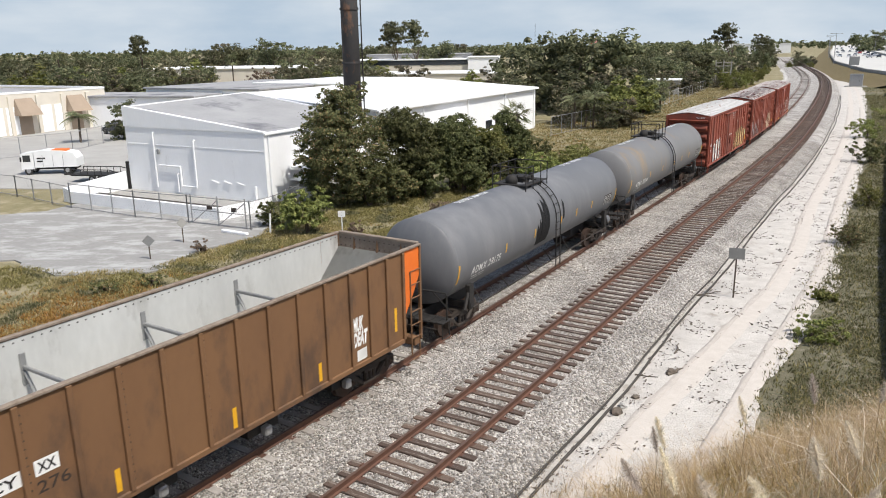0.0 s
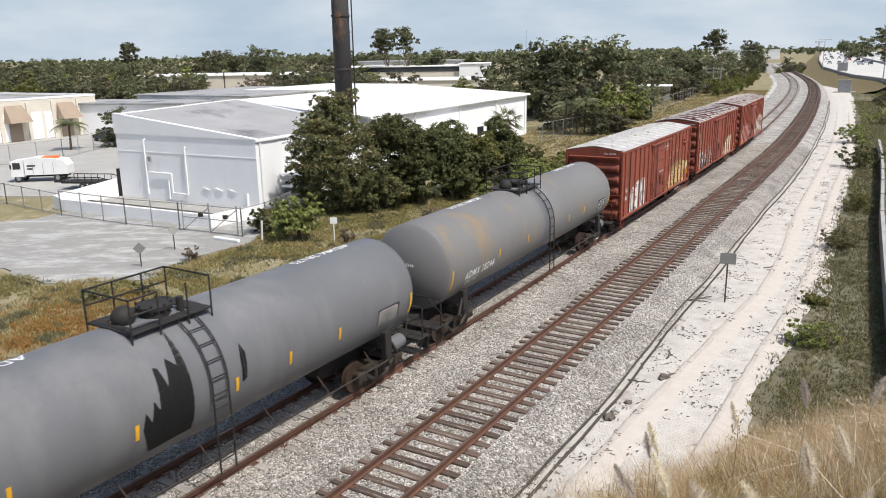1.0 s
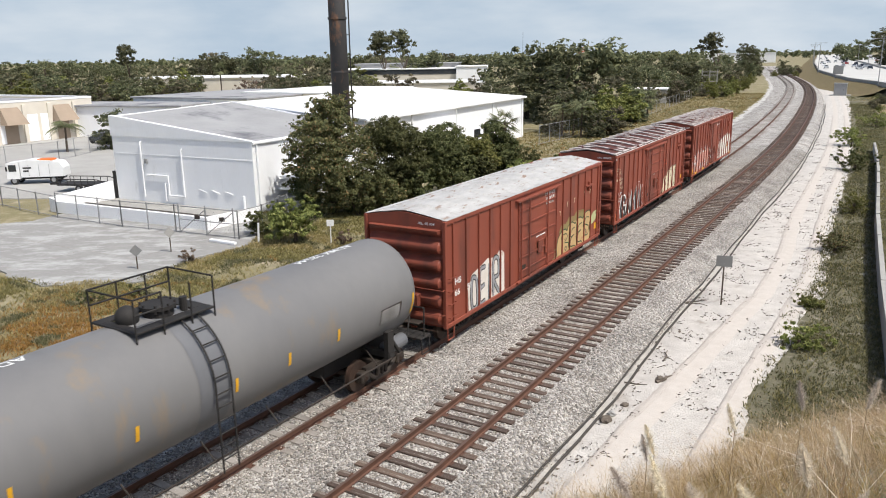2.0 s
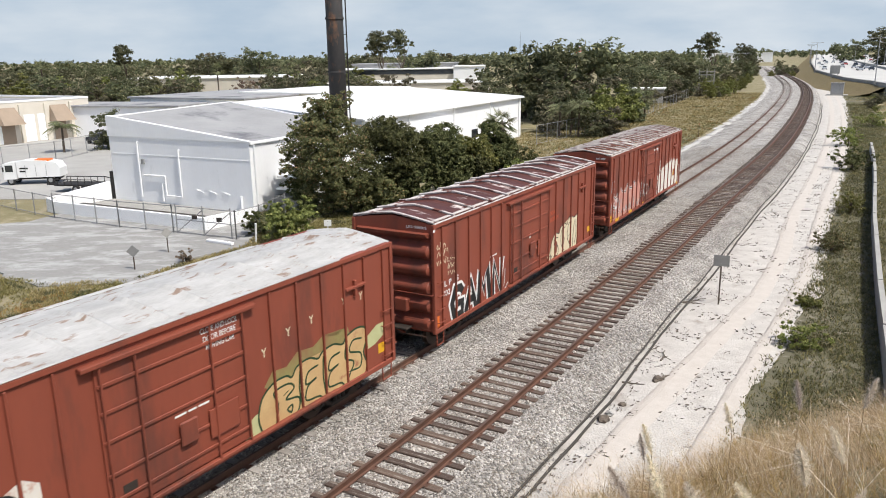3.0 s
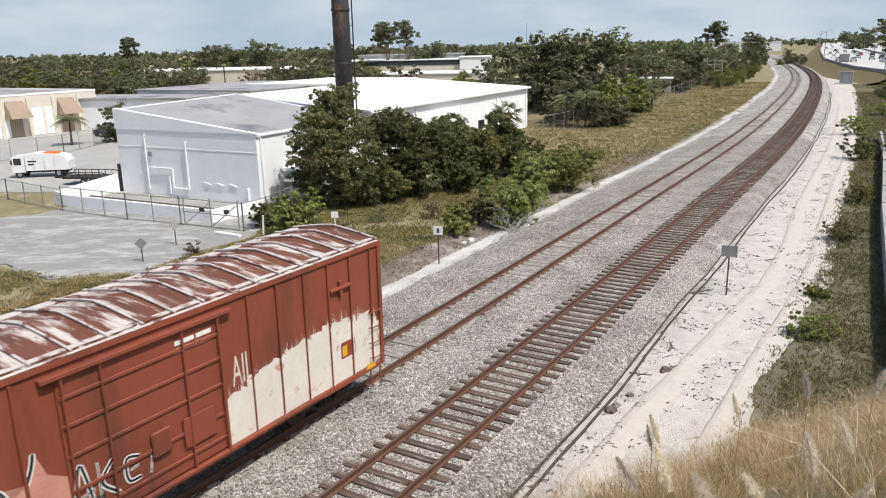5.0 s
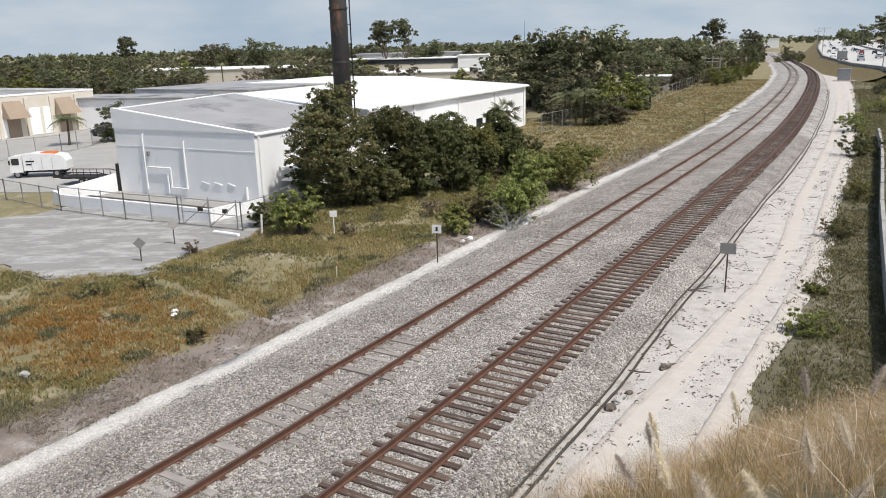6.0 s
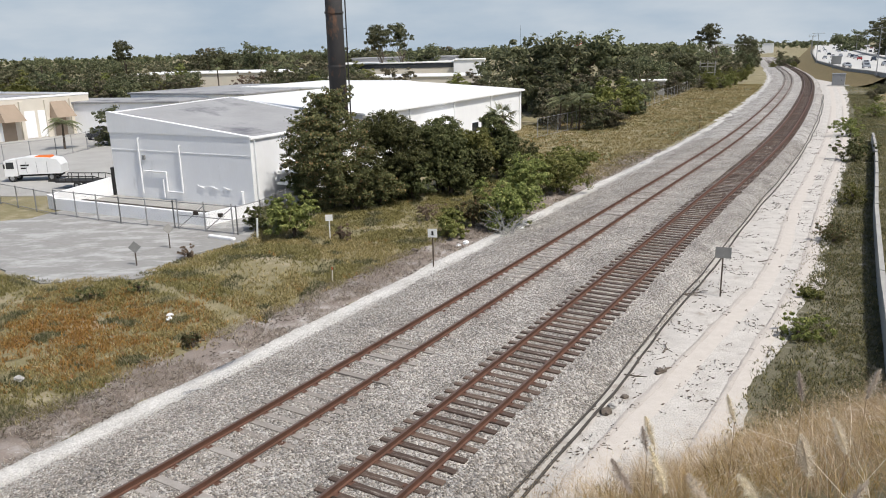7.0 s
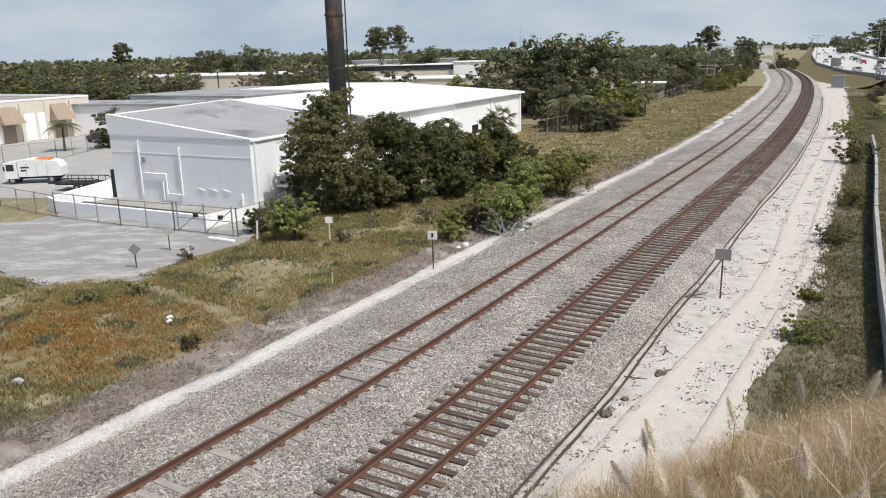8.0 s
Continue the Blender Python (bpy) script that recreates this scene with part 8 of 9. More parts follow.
# ---------- fences, signs, small things by the track ----------
def chain_fence(pts, height, label, spacing=2.4, rails=2, wires=True, material=None):
    """Posts and rails from point to point, with sparse woven wire between."""
    f = thing("chain_link_fence", None, label, "fence", "fences")
    mt = material or M["galv"]
    for (x0, y0), (x1, y1) in zip(pts, pts[1:]):
        d = math.hypot(x1 - x0, y1 - y0)
        n = max(1, round(d / spacing))
        for k in range(n + 1):
            x, y = x0 + (x1 - x0) * k / n, y0 + (y1 - y0) * k / n
            part("post", rod(B(), (x, y, GZ - 0.05), (x, y, GZ + height + 0.08), 0.04, 6), mt, f)
        for r in range(rails):
            z = GZ + height - (height - 0.12) * r / max(1, rails - 1)
            part("rail", rod(B(), (x0, y0, z), (x1, y1, z), 0.026, 5), mt, f)
        if wires:
            V = []
            step, u = 0.22, 0.0
            w = 0.0035
            while u < d + height:
                for sg in (0, 1):
                    a0, a1 = (u - height, u) if sg else (u, u - height)
                    pa, pb = (a0, 0.0), (a1, height)
                    if pa[0] > pb[0]:
                        pa, pb = pb, pa
                    if pb[0] <= 0 or pa[0] >= d:
                        continue
                    sl = (pb[1] - pa[1]) / (pb[0] - pa[0])
                    ca, cb = max(0, pa[0]), min(d, pb[0])
                    za, zb = pa[1] + sl * (ca - pa[0]), pa[1] + sl * (cb - pa[0])
                    ux, uy = (x1 - x0) / d, (y1 - y0) / d
                    A, Bp = (x0 + ux * ca, y0 + uy * ca, GZ + za), (x0 + ux * cb, y0 + uy * cb, GZ + zb)
                    V.append([(A[0], A[1], A[2] - w), (Bp[0], Bp[1], Bp[2] - w), (Bp[0], Bp[1], Bp[2] + w), (A[0], A[1], A[2] + w)])
                u += step
            ob = share("wire_mesh", poly_mesh("wire_mesh", np.array(V), mt), f)
            tagged(ob, "woven wire mesh", "", "", "stuff")
    return f


chain_fence([(-26.3, 50.1), (-20.6, 46.9), (-16.6, 45.2)], 1.7, "galvanised chain-link fence along a concrete lot", 2.3)
chain_fence([(-16.6, 45.2), (-12.2, 43.1)], 1.7, "galvanised fence panel beside a gate", 2.3)
chain_fence([(-12.2, 43.1), (-11.2, 44.8), (-10.4, 48.5)], 1.7, "galvanised chain-link fence beside the white building", 2.0)
chain_fence([(-26.3, 50.1), (-32.7, 54.8), (-44, 60.5)], 1.5, "weathered chain-link fence at the yard's edge", 2.6)
chain_fence([(-46, 74), (-41.2, 80.5), (-40.6, 90), (-39, 97)], 2.0, "galvanised chain-link fence round the yard", 3.0)
chain_fence([(10.7, 88.7), (18.3, 100.1), (24.0, 108)], 2.2, "galvanised chain-link fence beside palms", 3.0)
chain_fence([(28.0, 118), (44.0, 150.0), (62, 190)], 2.0, "dark fence before distant trees", 4.0, 2, True, M["concrete"])


def gate():
    g = thing("fence_gate", None, "galvanised swing gate with diagonal braces", "gate")
    a, b = Vector((-16.3, 45.0, GZ)), Vector((-12.5, 43.2, GZ))
    for t in (0.0, 0.5, 1.0):
        p = a.lerp(b, t)
        part("gate_post", rod(B(), (p.x, p.y + 0.06, GZ), (p.x, p.y + 0.06, GZ + 1.85), 0.04, 6), M["galv"], g)
    for t0, z0, t1, z1 in ((0.0, 0.1, 0.5, 1.6), (0.5, 0.1, 1.0, 1.6), (0.0, 1.7, 1.0, 1.7), (0.0, 0.9, 1.0, 0.9)):
        p, q = a.lerp(b, t0), a.lerp(b, t1)
        part("brace", rod(B(), (p.x, p.y + 0.06, GZ + z0), (q.x, q.y + 0.06, GZ + z1), 0.028, 5), M["galv"], g)
    for t in (0.35, 0.8):
        p = a.lerp(b, t)
        part("notice_plate", box(B(), p.x - 0.16, p.x + 0.16, p.y + 0.0, p.y + 0.02, GZ + 1.0, GZ + 1.25), M["steel_dark"], g)


gate()


def track_sign(x, y, top, w, h, plate, label, mark=None, diamond=False, turn=0.0, post_m=None):
    s = thing("track_sign", pose(x, y, GZ, 0, 0, turn), label, "sign", "signs")
    part("post", box(B(), -0.03, 0.03, -0.025, 0.025, -0.1, top - GZ - 0.04, 0.006), post_m or M["post"], s)
    zc = top - GZ - h / 2
    m = Matrix.Translation((0, -0.04, zc)) @ (Matrix.Rotation(math.pi / 4, 4, "Y") if diamond else Matrix.Identity(4))
    p = part("plate", box(B(), -w / 2, w / 2, -0.006, 0.006, -h / 2, h / 2, 0.003, m), plate, s)
    if mark:
        part("symbol", box(box(B(), -0.05, 0.05, -0.012, -0.0065, -0.06, 0.1, 0.0, m), -0.09, 0.09, -0.012, -0.0065, -0.1, -0.065, 0.0, m), mark, p, "dark symbol")
    for dz in (-h / 4, h / 4):
        part("bolt", rod(B(), (0, -0.052, zc + dz), (0, -0.03, zc + dz), 0.014, 6), M["galv"], p)
    return s


track_sign(11.3, 30.1, 1.67, 0.62, 0.46, M["sign_grey"], "dull grey metal plate on a thin post beside sand", None, False, -18)
track_sign(-0.7, 35.5, 1.44, 0.46, 0.42, M["white_mark"], "white track sign with dark symbol on a thin post", M["black"], False, -12)
track_sign(-6.6, 41.6, 0.95, 0.4, 0.36, M["white_mark"], "small blank white sign on a pale post", None, False, 5, M["white_mark"])
track_sign(-15.7, 36.9, 0.72, 0.44, 0.44, M["sign_grey"], "grey diamond-shaped sign on a short post", None, True, 15)
track_sign(-15.2, 40.3, 0.85, 0.42, 0.42, M["concrete"], "pale diamond-shaped sign on a short post", None, True, 25)


def stake(x, y, h, material, label):
    s = thing("stake", pose(x, y, GZ, 1.5, 1.0, 20), label, "stake")
    part("shaft", box(B(), -0.02, 0.02, -0.02, 0.02, -0.1, h, 0.004), material, s)
    part("tip", box(B(), -0.022, 0.022, -0.022, 0.022, h - 0.12, h + 0.02, 0.004), M["red_flat"], s)


stake(-5.3, 33.3, 0.75, M["cream_wall"], "wooden survey stake with red tip in dry grass")
stake(29.7, 89.5, 2.1, M["post"], "dark thin marker post beside the ballast")
part_post = thing("marker_post", pose(-10.9, 42.4, GZ, 0, 3, 0), "short white painted post at the lot's corner", "post")
part("shaft", rod(B(), (0, 0, -0.1), (0, 0, 1.1), 0.06, 8), M["white_mark"], part_post)
part("cap", rod(B(), (0, 0, 1.1), (0, 0, 1.14), 0.065, 8), M["white_mark"], part_post)


def kerb_stop(x, y, turn):
    k = thing("kerb_block", pose(x, y, GZ + 0.04, 0, 0, turn), "pale concrete kerb block on the lot", "kerb block")
    part("block", box(B(), -1.0, 1.0, -0.12, 0.12, 0, 0.16, 0.03), M["white_wall"], k)
    part("pin", rod(B(), (0.6, 0, 0.15), (0.6, 0, 0.175), 0.02, 6), M["steel_dark"], k)


kerb_stop(-12.9, 42.2, -30)


def cabinet():
    c = thing("signal_cabinet", pose(89.5, 176.5, GZ, 0, 0, -30), "pale grey steel signal cabinet on a slab", "cabinet")
    part("slab", box(B(), -2.2, 2.2, -1.8, 1.8, -0.1, 0.2, 0.03), M["concrete"], c)
    part("housing", box(B(), -1.3, 1.3, -1.0, 1.0, 0.2, 2.7, 0.03), M["galv"], c)
    part("roof_cap", box(B(), -1.4, 1.4, -1.1, 1.1, 2.703, 2.82, 0.03), M["galv"], c)
    d = part("door", box(B(), -0.9, 0.9, -1.04, -1.003, 0.35, 2.5, 0.01), M["galv"], c)
    part("handle", box(B(), 0.6, 0.66, -1.08, -1.043, 1.2, 1.5), M["black"], d)


cabinet()


def pole_frame():
    f = thing("pole_frame", pose(0.322 * 214, 204, GZ, 0, 0, -12), "pale wooden pole frame with crossbars before trees", "utility frame")
    for x in (-1.8, 0, 1.8):
        part("pole", rod(B(), (x, 0, 0), (x * 1.06, 0, 5.6), 0.16, 8, 0.12), M["concrete"], f)
    for z in (2.6, 4.2, 5.0):
        part("crossbar", box(B(), -2.1, 2.1, -0.24, -0.14, z - 0.1, z + 0.1), M["concrete"], f)


pole_frame()


def flagpole():
    f = thing("flagpole", pose(0.181 * 165, 165, GZ), "white flagpole flying a striped flag", "flagpole")
    part("pole", rod(B(), (0, 0, 0), (0, 0, 12.4), 0.09, 8, 0.05), M["white_mark"], f)
    part("finial", rod(B(), (0, 0, 12.4), (0, 0, 12.55), 0.1, 8), M["yellow"], f)

    def wave(u, v):
        return Vector((-u - 0.05, 0.18 * math.sin(u * 3.2), 10.4 + v - 0.32 * u))
    fl = None
    for k in range(7):
        bm = B()
        for i in range(8):
            a, b = 2.1 * i / 8, 2.1 * (i + 1) / 8
            bm.faces.new([bm.verts.new(wave(u, v)) for u, v in ((a, 0.2 * k), (b, 0.2 * k), (b, 0.2 * k + 0.2), (a, 0.2 * k + 0.2))])
        bmesh.ops.remove_doubles(bm, verts=bm.verts, dist=0.001)
        part("stripe", bm, M["red_flat"] if k % 2 == 0 else M["white_mark"], f)
    bm = B()
    bm.faces.new([bm.verts.new(wave(u, v) + Vector((0, -0.02, 0))) for u, v in ((0, 0.6), (0.8, 0.6), (0.8, 1.42), (0, 1.42))])
    part("canton", bm, CAR_PAINT[1], f)
    a = thing("mast", pose(0.098 * 180, 180, GZ), "thin dark radio mast behind trees", "mast")
    part("shaft", rod(B(), (0, 0, 0), (0, 0, 15.0), 0.06, 6, 0.03), M["black"], a)
    part("foot", rod(B(), (0, 0, 0), (0, 0, 0.3), 0.2, 8), M["concrete"], a)


flagpole()


def retaining_wall():
    w = thing("retaining_wall", None, "weathered grey concrete wall beside the sand road", "wall", "", "structure")
    ss = np.arange(4, 76, 3.0)
    for a, b in zip(ss, ss[1:]):
        oa, ob_ = np.interp([a, b], [4, 10, 18.5, 34.5, 70, 80], [10.25, 9.98, 9.6, 9.1, 8.5, 8.3])
        x0, y0, t0 = line(a, oa)
        x1, y1, t1 = line(b - 0.03, ob_)
        n = Vector((math.cos(t0), math.sin(t0))) * 0.2
        part("wall_panel", prism(B(), [(x0, y0), (x1, y1), (x1 + n.x, y1 + n.y), (x0 + n.x, y0 + n.y)], GZ - 0.2, GZ + 0.95 + 0.04 * math.sin(a)), M["concrete"], w)


retaining_wall()


def toe_pipes():
    for off, z, r, seed in ((2.62, -0.36, 0.035, 1.0), (2.86, -0.4, 0.045, 6.0)):
        pts = []
        for s in np.arange(-6, 150, 1.5):
            x, y, t = line(s, off + 0.16 * fnoise(s, seed, 0.12) + 0.05 * fnoise(s, seed, 0.6))
            pts.append((x, y, z + 0.05 * fnoise(s, seed + 4, 0.3)))
        bm = B()
        prev = None
        for k, p in enumerate(pts):
            q = Vector(pts[min(k + 1, len(pts) - 1)]) - Vector(pts[max(k - 1, 0)])
            side = Vector((q.y, -q.x, 0)).normalized()
            ring = [bm.verts.new(Vector(p) + side * r * math.cos(a) + Vector((0, 0, r * math.sin(a)))) for a in np.linspace(0, 2 * math.pi, 6, endpoint=False)]
            if prev:
                for j in range(6):
                    bm.faces.new((prev[j], prev[(j + 1) % 6], ring[(j + 1) % 6], ring[j]))
            prev = ring
        bmesh.ops.recalc_face_normals(bm, faces=bm.faces)
        ob = part("cable_pipe", bm, M["pipe"], smooth=True)
        tagged(ob, "dark plastic cable pipe along the ballast's toe", "pipe", "pipes along the track")


toe_pipes()


# ---------- litter ----------
def branch(x, y, ln, turn, seed, thick=0.03):
    rng = random.Random(seed)
    b = thing("fallen_branch", pose(x, y, ground_z(x, y) + 0.06, 0, 0, turn), "dry grey broken branch on pale sand", "branch", "litter on the sand")
    bm = B()
    p, d = Vector((-ln / 2, 0, 0)), Vector((1, 0, 0.03))
    for k in range(4):
        q = p + d * ln / 4
        rod(bm, p, q, thick * (1 - 0.15 * k), 6, thick * (0.85 - 0.15 * k))
        p, d = q, Vector((1, rng.gauss(0, 0.25), rng.gauss(0, 0.06)))
    part("stem", bm, M["debris"], b)
    for k in range(2):
        a = Vector((-ln / 4 + ln / 3 * k, 0, 0.01))
        part("twig", rod(B(), a, a + Vector((ln * 0.2, rng.choice((-1, 1)) * ln * 0.16, 0.04)), thick * 0.5, 5, thick * 0.2), M["debris"], b)


def litter():
    rng = random.Random(17)
    for i in range(24):
        s, off = rng.uniform(-1, 45), rng.uniform(2.9, 3.9) if i % 3 else rng.uniform(4.8, 5.6)
        x, y, t = line(s, off)
        branch(x, y, rng.uniform(0.2, 0.6), rng.uniform(0, 180), 100 + i, rng.uniform(0.008, 0.02))
    # chips of wood, bark and stone strewn over the sand and the bare strips
    r2 = np.random.default_rng(77)
    P = []
    for k in range(17000):
        s = -6 + 90 * r2.random() ** 1.4
        off = r2.uniform(2.7, 7.0) if k % 3 else -9.4 - 2.2 * r2.random()
        rl, rr = np.interp(s, RUTS[0][0], RUTS[0][1]), np.interp(s, RUTS[1][0], RUTS[1][1])
        if min(abs(off - rl), abs(off - rr)) < 0.22 or fnoise(s, off, 0.7, 3.0) + 0.5 * fnoise(s, off, 2.2, 6.0) < (0.0 if off < 3.3 else 0.12):
            continue
        x, y, t = line(s, off)
        a = r2.random() * 3.14
        ln, w = 0.015 + 0.09 * r2.random() ** 2, r2.uniform(0.006, 0.02)
        d, n = np.array([math.cos(a), math.sin(a), r2.normal() * 0.1]) * ln, np.array([-math.sin(a), math.cos(a), 0.3]) * w
        c = np.array([x, y, ground_z(x, y) + 0.085])
        P += [[c - d, c + n, c + d], [c - d, c + d, c - n - np.array([0, 0, 0.03])]]
    ob = share("chips", poly_mesh("chips", np.array(P), M["debris"]))
    tagged(ob, "strewn chips of dry wood and bark", "litter", "", "stuff")
    for x, y, ln, tn, th in ((7.5, 24.6, 0.9, 60, 0.035), (6.9, 22.7, 0.8, 35, 0.07), (10.5, 30.6, 1.1, 15, 0.03), (10.2, 30.2, 0.8, -30, 0.03), (5.9, 22.4, 0.7, -20, 0.03), (15.3, 35.2, 0.9, 20, 0.03)):
        branch(x, y, ln, tn, int(x * 31), th)
    # broken lumps: wood, concrete, stones
    for i, (x, y, r, m, lab) in enumerate(((6.75, 22.65, 0.14, "debris", "dark rotten stump on pale sand"), (4.45, 19.9, 0.16, "debris", "dark broken lump beside the pipes"), (4.7, 20.3, 0.12, "concrete", "grey broken lump beside the pipes"), (5.2, 20.9, 0.1, "debris", "dark broken lump beside the pipes"),
            (-2.6, 20.2, 0.07, "debris", "dark scrap on the ballast"), (1.0, 39.9, 0.16, "white_wall", "white broken concrete lump beside a hedge"), (0.6, 39.4, 0.12, "white_wall", "white broken concrete lump beside a hedge"), (4.3, 43.0, 0.15, "white_wall", "white broken concrete lump beside a hedge"),
            (3.7, 42.2, 0.12, "white_wall", "white broken concrete lump beside a hedge"), (-1.7, 38.5, 0.16, "debris", "dark lump on bare dirt"), (-11.3, 29.1, 0.12, "white_wall", "white litter in the field"), (-11.2, 28.7, 0.1, "white_wall", "white litter in the field"), (-14.2, 23.1, 0.14, "concrete", "pale litter in the field"))):
        g = random.Random(200 + i)
        bm = B()
        bmesh.ops.create_icosphere(bm, subdivisions=2, radius=r, matrix=Matrix.Diagonal((1.3, 1.0, 0.7, 1)))
        for v in bm.verts:
            v.co *= 0.75 + 0.5 * g.random()
        ob = part("rubble_lump", bm, M[m])
        ob.matrix_basis = pose(x, y, ground_z(x, y) + r * 0.4 + (0.42 if i == 4 else 0.03), 0, 0, 57 * i)
        tagged(ob, lab, "rubble", "rubble beside the track")


litter()


def stone_mesh(rng, P, r0, r1, material=None):
    """Small angular stones, six corners each."""
    n = len(P)
    base = np.array([(1, 0, 0), (0, 1, 0), (-1, 0, 0), (0, -1, 0), (0, 0, 0.8), (0, 0, -0.8)], float)
    F = np.array([(0, 1, 4), (1, 2, 4), (2, 3, 4), (3, 0, 4), (1, 0, 5), (2, 1, 5), (3, 2, 5), (0, 3, 5)])
    a = rng.random(n) * 6.283
    R = rng.uniform(r0, r1, n)
    q = base[None] * rng.uniform(0.55, 1.3, (n, 6, 1)) + rng.normal(size=(n, 6, 3)) * 0.12
    c, s = np.cos(a)[:, None], np.sin(a)[:, None]
    V = np.stack([q[..., 0] * c - q[..., 1] * s, q[..., 0] * s + q[..., 1] * c, q[..., 2]], 2) * R[:, None, None] + P[:, None, :]
    I = (F[None] + (np.arange(n) * 6)[:, None, None]).reshape(-1)
    me = bpy.data.meshes.new("stones")
    me.vertices.add(n * 6)
    me.vertices.foreach_set("co", V.reshape(-1).astype(np.float32))
    me.loops.add(len(I))
    me.loops.foreach_set("vertex_index", I.astype(np.int32))
    me.polygons.add(len(I) // 3)
    me.polygons.foreach_set("loop_start", np.arange(0, len(I), 3, dtype=np.int32))
    me.update(calc_edges=True)
    me.materials.append(material or M["stone"])
    return me


def ballast_stones():
    rng = np.random.default_rng(44)
    n = 190000
    s = -12 + 80 * rng.random(n) ** 2.0
    off = rng.uniform(-8.9, 2.75, n)
    pr = [(-9.2, GZ - 0.05), (-8.3, -0.4), (-6.9, -0.06), (-GAP - 1.3, -0.02), (-GAP, -0.015), (-GAP + 1.3, -0.02), (-2.2, -0.05), (-1.4, -0.05), (0, -0.045), (1.4, -0.05), (1.9, -0.1), (2.75, GZ - 0.05)]
    z = np.interp(off, [p[0] for p in pr], [p[1] for p in pr])
    clear = np.minimum(np.abs(np.abs(off) - GAUGE), np.abs(np.abs(off + GAP) - GAUGE)) > 0.09
    t = np.interp(s, LS, _th)
    P = np.stack([np.interp(s, LS, _lx) + off * np.cos(t), np.interp(s, LS, _ly) + off * np.sin(t), z + 0.004], 1)[clear]
    ob = share("ballast_stones", stone_mesh(rng, P, 0.014, 0.04))
    tagged(ob, "loose angular grey and white ballast stones", "stones", "", "stuff")
    # white screenings spilled over the edge of the bed
    n = 26000
    s = -12 + 90 * rng.random(n) ** 1.4
    off = -8.75 + rng.normal(size=n) * 0.55
    z = np.interp(off, [-9.8, -9.2, -8.3, -6.9], [GZ + 0.01, GZ + 0.03, -0.4, -0.06])
    t = np.interp(s, LS, _th)
    P = np.stack([np.interp(s, LS, _lx) + off * np.cos(t), np.interp(s, LS, _ly) + off * np.sin(t), z + 0.01], 1)
    ob = share("white_screenings", stone_mesh(rng, P, 0.012, 0.035, M["ballast_white"]))
    tagged(ob, "loose white limestone screenings at the ballast's edge", "stones", "", "stuff")


ballast_stones()


# ---------- highway ----------
HW_EDGE = [(84, 140), (98, 172), (107, 209), (139, 292), (205, 436), (274, 583), (363, 769), (600, 1270)]
HWZ = 1.5


def hw_point(d, off):
    """A point d metres along the highway's near edge and off to its right, with the heading."""
    for (x0, y0), (x1, y1) in zip(HW_EDGE, HW_EDGE[1:]):
        L = math.hypot(x1 - x0, y1 - y0)
        if d <= L or (x1, y1) == HW_EDGE[-1]:
            a = d / L
            ux, uy = (x1 - x0) / L, (y1 - y0) / L
            return x0 + (x1 - x0) * a + uy * off, y0 + (y1 - y0) * a - ux * off, math.degrees(math.atan2(uy, ux)) - 90
        d -= L


TRAFFIC = []


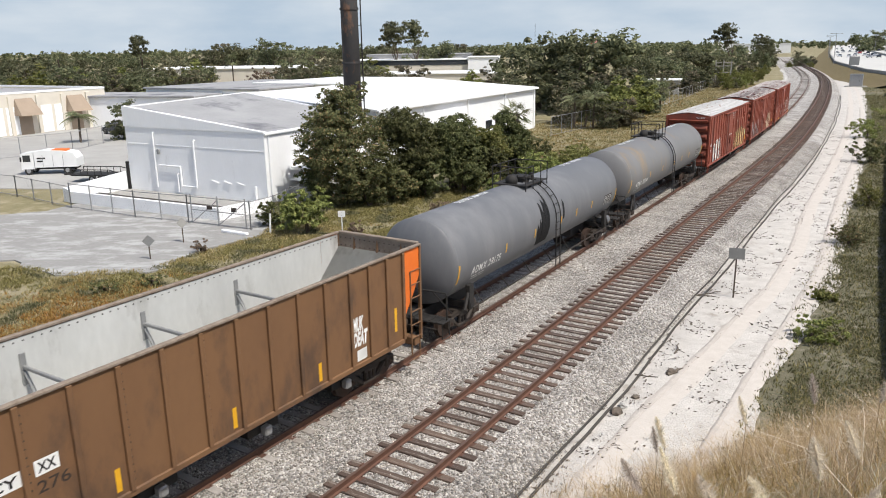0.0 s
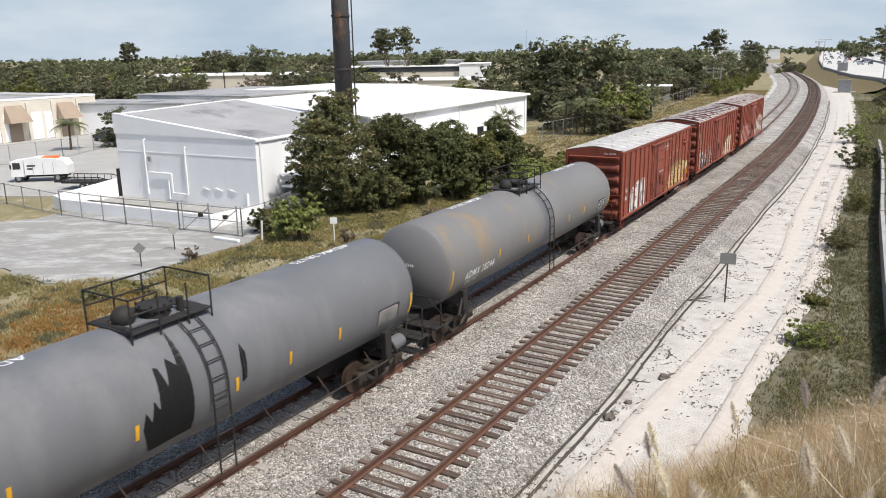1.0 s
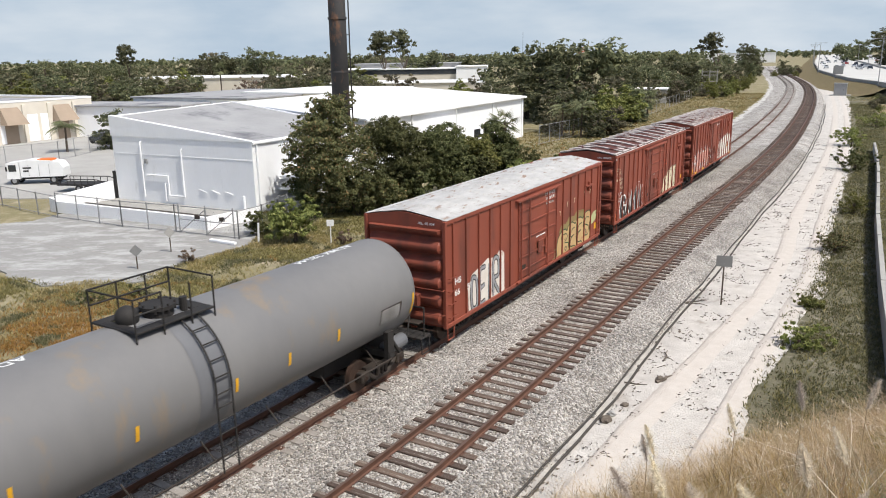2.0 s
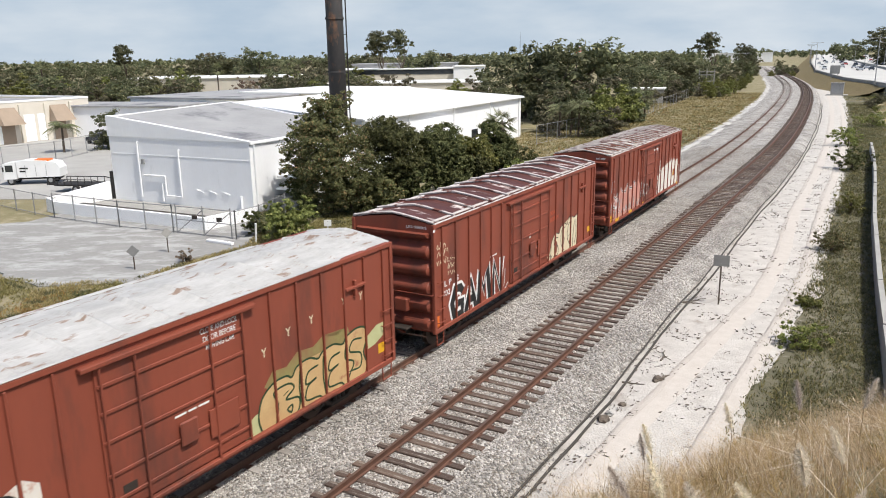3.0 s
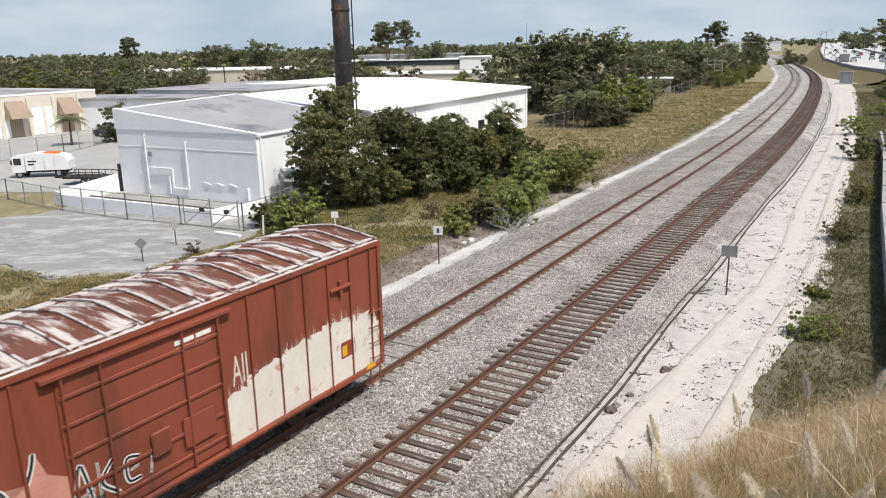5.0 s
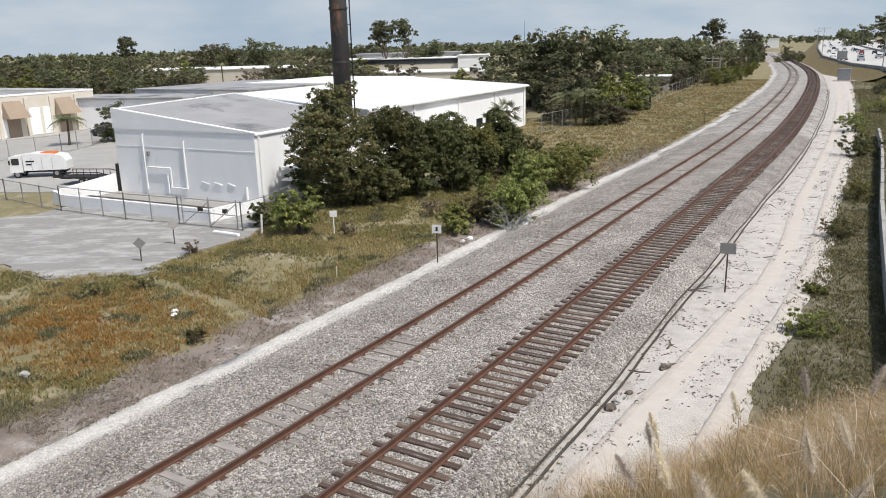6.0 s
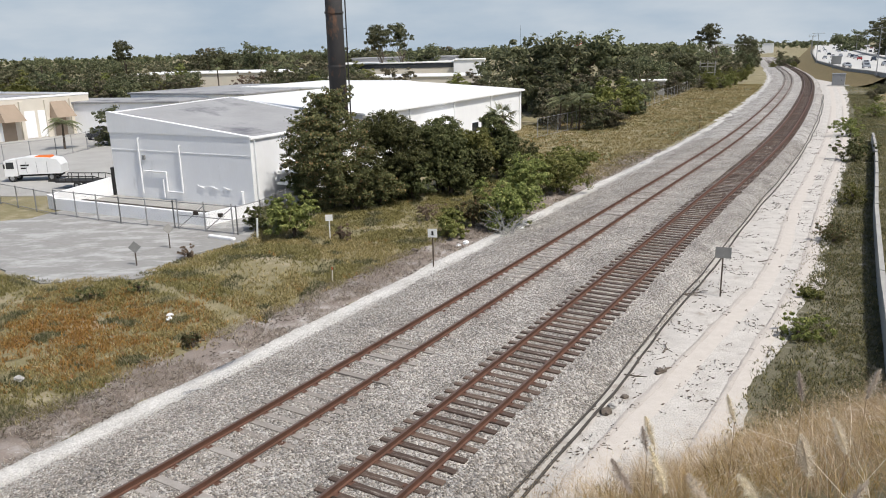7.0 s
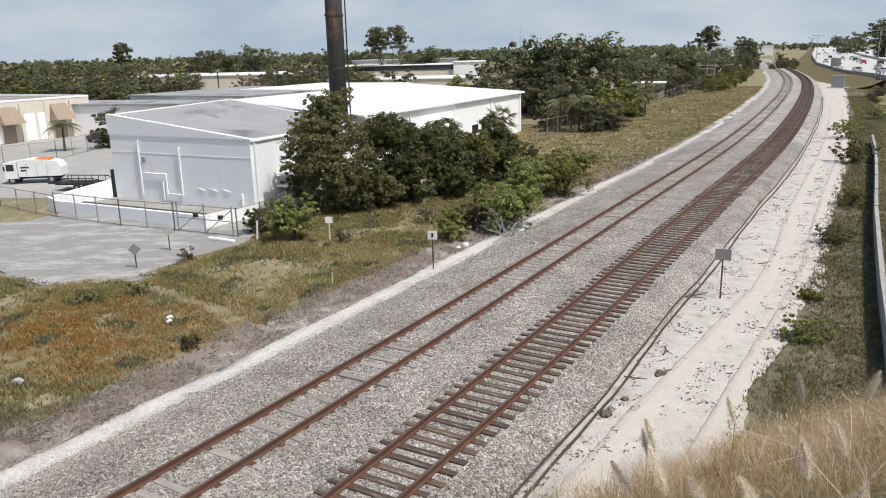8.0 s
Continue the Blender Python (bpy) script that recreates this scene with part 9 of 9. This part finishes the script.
def highway():
    n = 60
    ds = np.linspace(0, 1380, n)
    vs, fs = [], []
    for i, d in enumerate(ds):
        for off in (0, 62):
            x, y, _ = hw_point(d, off)
            vs += [(x, y, HWZ), (x, y, GZ - 0.2)]
        if i:
            a, b = (i - 1) * 4, i * 4
            fs += [(a, a + 2, b + 2, b), (a + 1, a, b, b + 1), (a + 2, a + 3, b + 3, b + 2)]
    ob = from_lists("road", vs, fs, M["road_concrete"])
    tagged(ob, "wide pale concrete highway on a low embankment", "highway", "", "structure")
    for off, h, lab in ((0.3, 0.9, "grey concrete barrier along the highway"), (26, 0.8, "concrete median barrier on the highway"), (61, 1.0, "concrete barrier at the highway's far side")):
        bm = B()
        for i in range(n - 1):
            x0, y0, _ = hw_point(ds[i], off)
            x1, y1, _ = hw_point(ds[i + 1], off)
            dx, dy = x1 - x0, y1 - y0
            L = math.hypot(dx, dy)
            nx, ny = dy / L * 0.25, -dx / L * 0.25
            prism(bm, [(x0 - nx, y0 - ny), (x1 - nx, y1 - ny), (x1 + nx, y1 + ny), (x0 + nx, y0 + ny)], HWZ - 0.1 if off > 1 else GZ - 0.3, HWZ + h)
        ob = part("barrier", bm, M["concrete"])
        tagged(ob, lab, "barrier", "", "structure")
    # grassy bank below the near barrier
    vs, fs = [], []
    for i, d in enumerate(np.linspace(30, 1380, 200)):
        for j, (off, z) in enumerate(((0.0, HWZ + 0.15), (-1.2, HWZ - 0.1), (-3.5, GZ + 0.7), (-7.5, GZ - 0.1))):
            x, y, _ = hw_point(d, off)
            vs.append((x, y, z + (0.25 * fnoise(x, y, 0.15) if 0 < j < 3 else 0.0)))
        if i:
            for j in range(3):
                a = (i - 1) * 4 + j
                fs.append((a, a + 4, a + 5, a + 1))
    ob = from_lists("bank", vs, fs, M["slope"], smooth=True)
    tagged(ob, "brown grassy bank below the highway barrier", "bank", "", "structure")
    # lamp posts
    for k in range(9):
        x, y, a = hw_point(40 + 55 * k, 25.9 if k % 2 else -1.0)
        p = thing("street_lamp", pose(x, y, GZ, 0, 0, a), "tall grey highway lamp post with double arm", "street lamp", "highway lamps")
        part("pole", rod(B(), (0, 0, 0), (0, 0, 12.5), 0.13, 8, 0.08), M["galv"], p)
        part("arm", rod(B(), (-1.6, 0, 12.5), (1.6, 0, 12.5), 0.05, 6), M["galv"], p)
        for sx in (-1.7, 1.7):
            part("lamp_head", box(B(), sx - 0.35, sx + 0.35, -0.15, 0.15, 12.4, 12.58, 0.04), M["galv"], p)
    x, y, a = hw_point(88, -0.8)
    s = thing("highway_sign", pose(x, y, GZ, 0, 0, a), "grey back of a large highway sign", "sign")
    part("panel", box(B(), -1.0, 1.6, -0.05, 0.05, 3.4, 5.7, 0.02), M["sign_grey"], s)
    for px in (-0.5, 1.1):
        part("leg", rod(B(), (px, 0.1, 0), (px, 0.1, 5.7), 0.09, 8), M["galv"], s)
    # traffic: one car of each colour built, then copied
    forms = [passenger_car(CAR_PAINT[i], lab) for i, lab in enumerate(("white car on the highway", "dark car on the highway", "silver car on the highway", "red car on the highway"))]
    rng = random.Random(8)
    used = set()
    for i in range(64):
        lane = rng.choice((4, 8, 12, 16, 20, 32, 36, 40, 44, 48, 52))
        d0 = 30 + 620 * rng.random() ** 1.3
        v = -24 - 3 * rng.random() if lane < 26 else 24 + 3 * rng.random()
        k = rng.choice((0, 0, 0, 1, 1, 1, 2, 2, 2, 2, 3))
        if k in used:
            ob = copy_thing(forms[k], Matrix.Identity(4))
        else:
            ob = forms[k]
            used.add(k)
        TRAFFIC.append((ob, d0 + (220 if v < 0 else 0), lane, v))


highway()
build_tracks()


def car_pose(s, half):
    xa, ya, _ = line(s - half, -GAP)
    xb, yb, _ = line(s + half, -GAP)
    return Matrix.Translation(((xa + xb) / 2, (ya + yb) / 2, 0)) @ Matrix.Rotation(math.atan2(yb - ya, xb - xa) - math.pi / 2, 4, "Z")


def motions():
    """The train rolls towards the camera at a steady speed and its wheels turn; cars drive on the highway."""
    for car, s, half in KEYED:
        walk(car, [(t / 5, car_pose(s - SPEED * t / 5, half)) for t in range(41)])
    for ob, d0, lane, v in TRAFFIC:
        rows = []
        for k in range(9):
            x, y, a = hw_point(d0 + v * k, lane)
            rows.append((k, pose(x, y, HWZ + 0.005, 0, 0, a + (180 if v < 0 else 0))))
        walk(ob, rows)
    turn = [(k / 30, math.degrees(SPEED / 30 / 0.457) * k) for k in range(241)]
    for ws, dy in WHEELS:
        walk(ws, [(t, pose(0, dy, 0.457, a)) for t, a in turn])


motions()
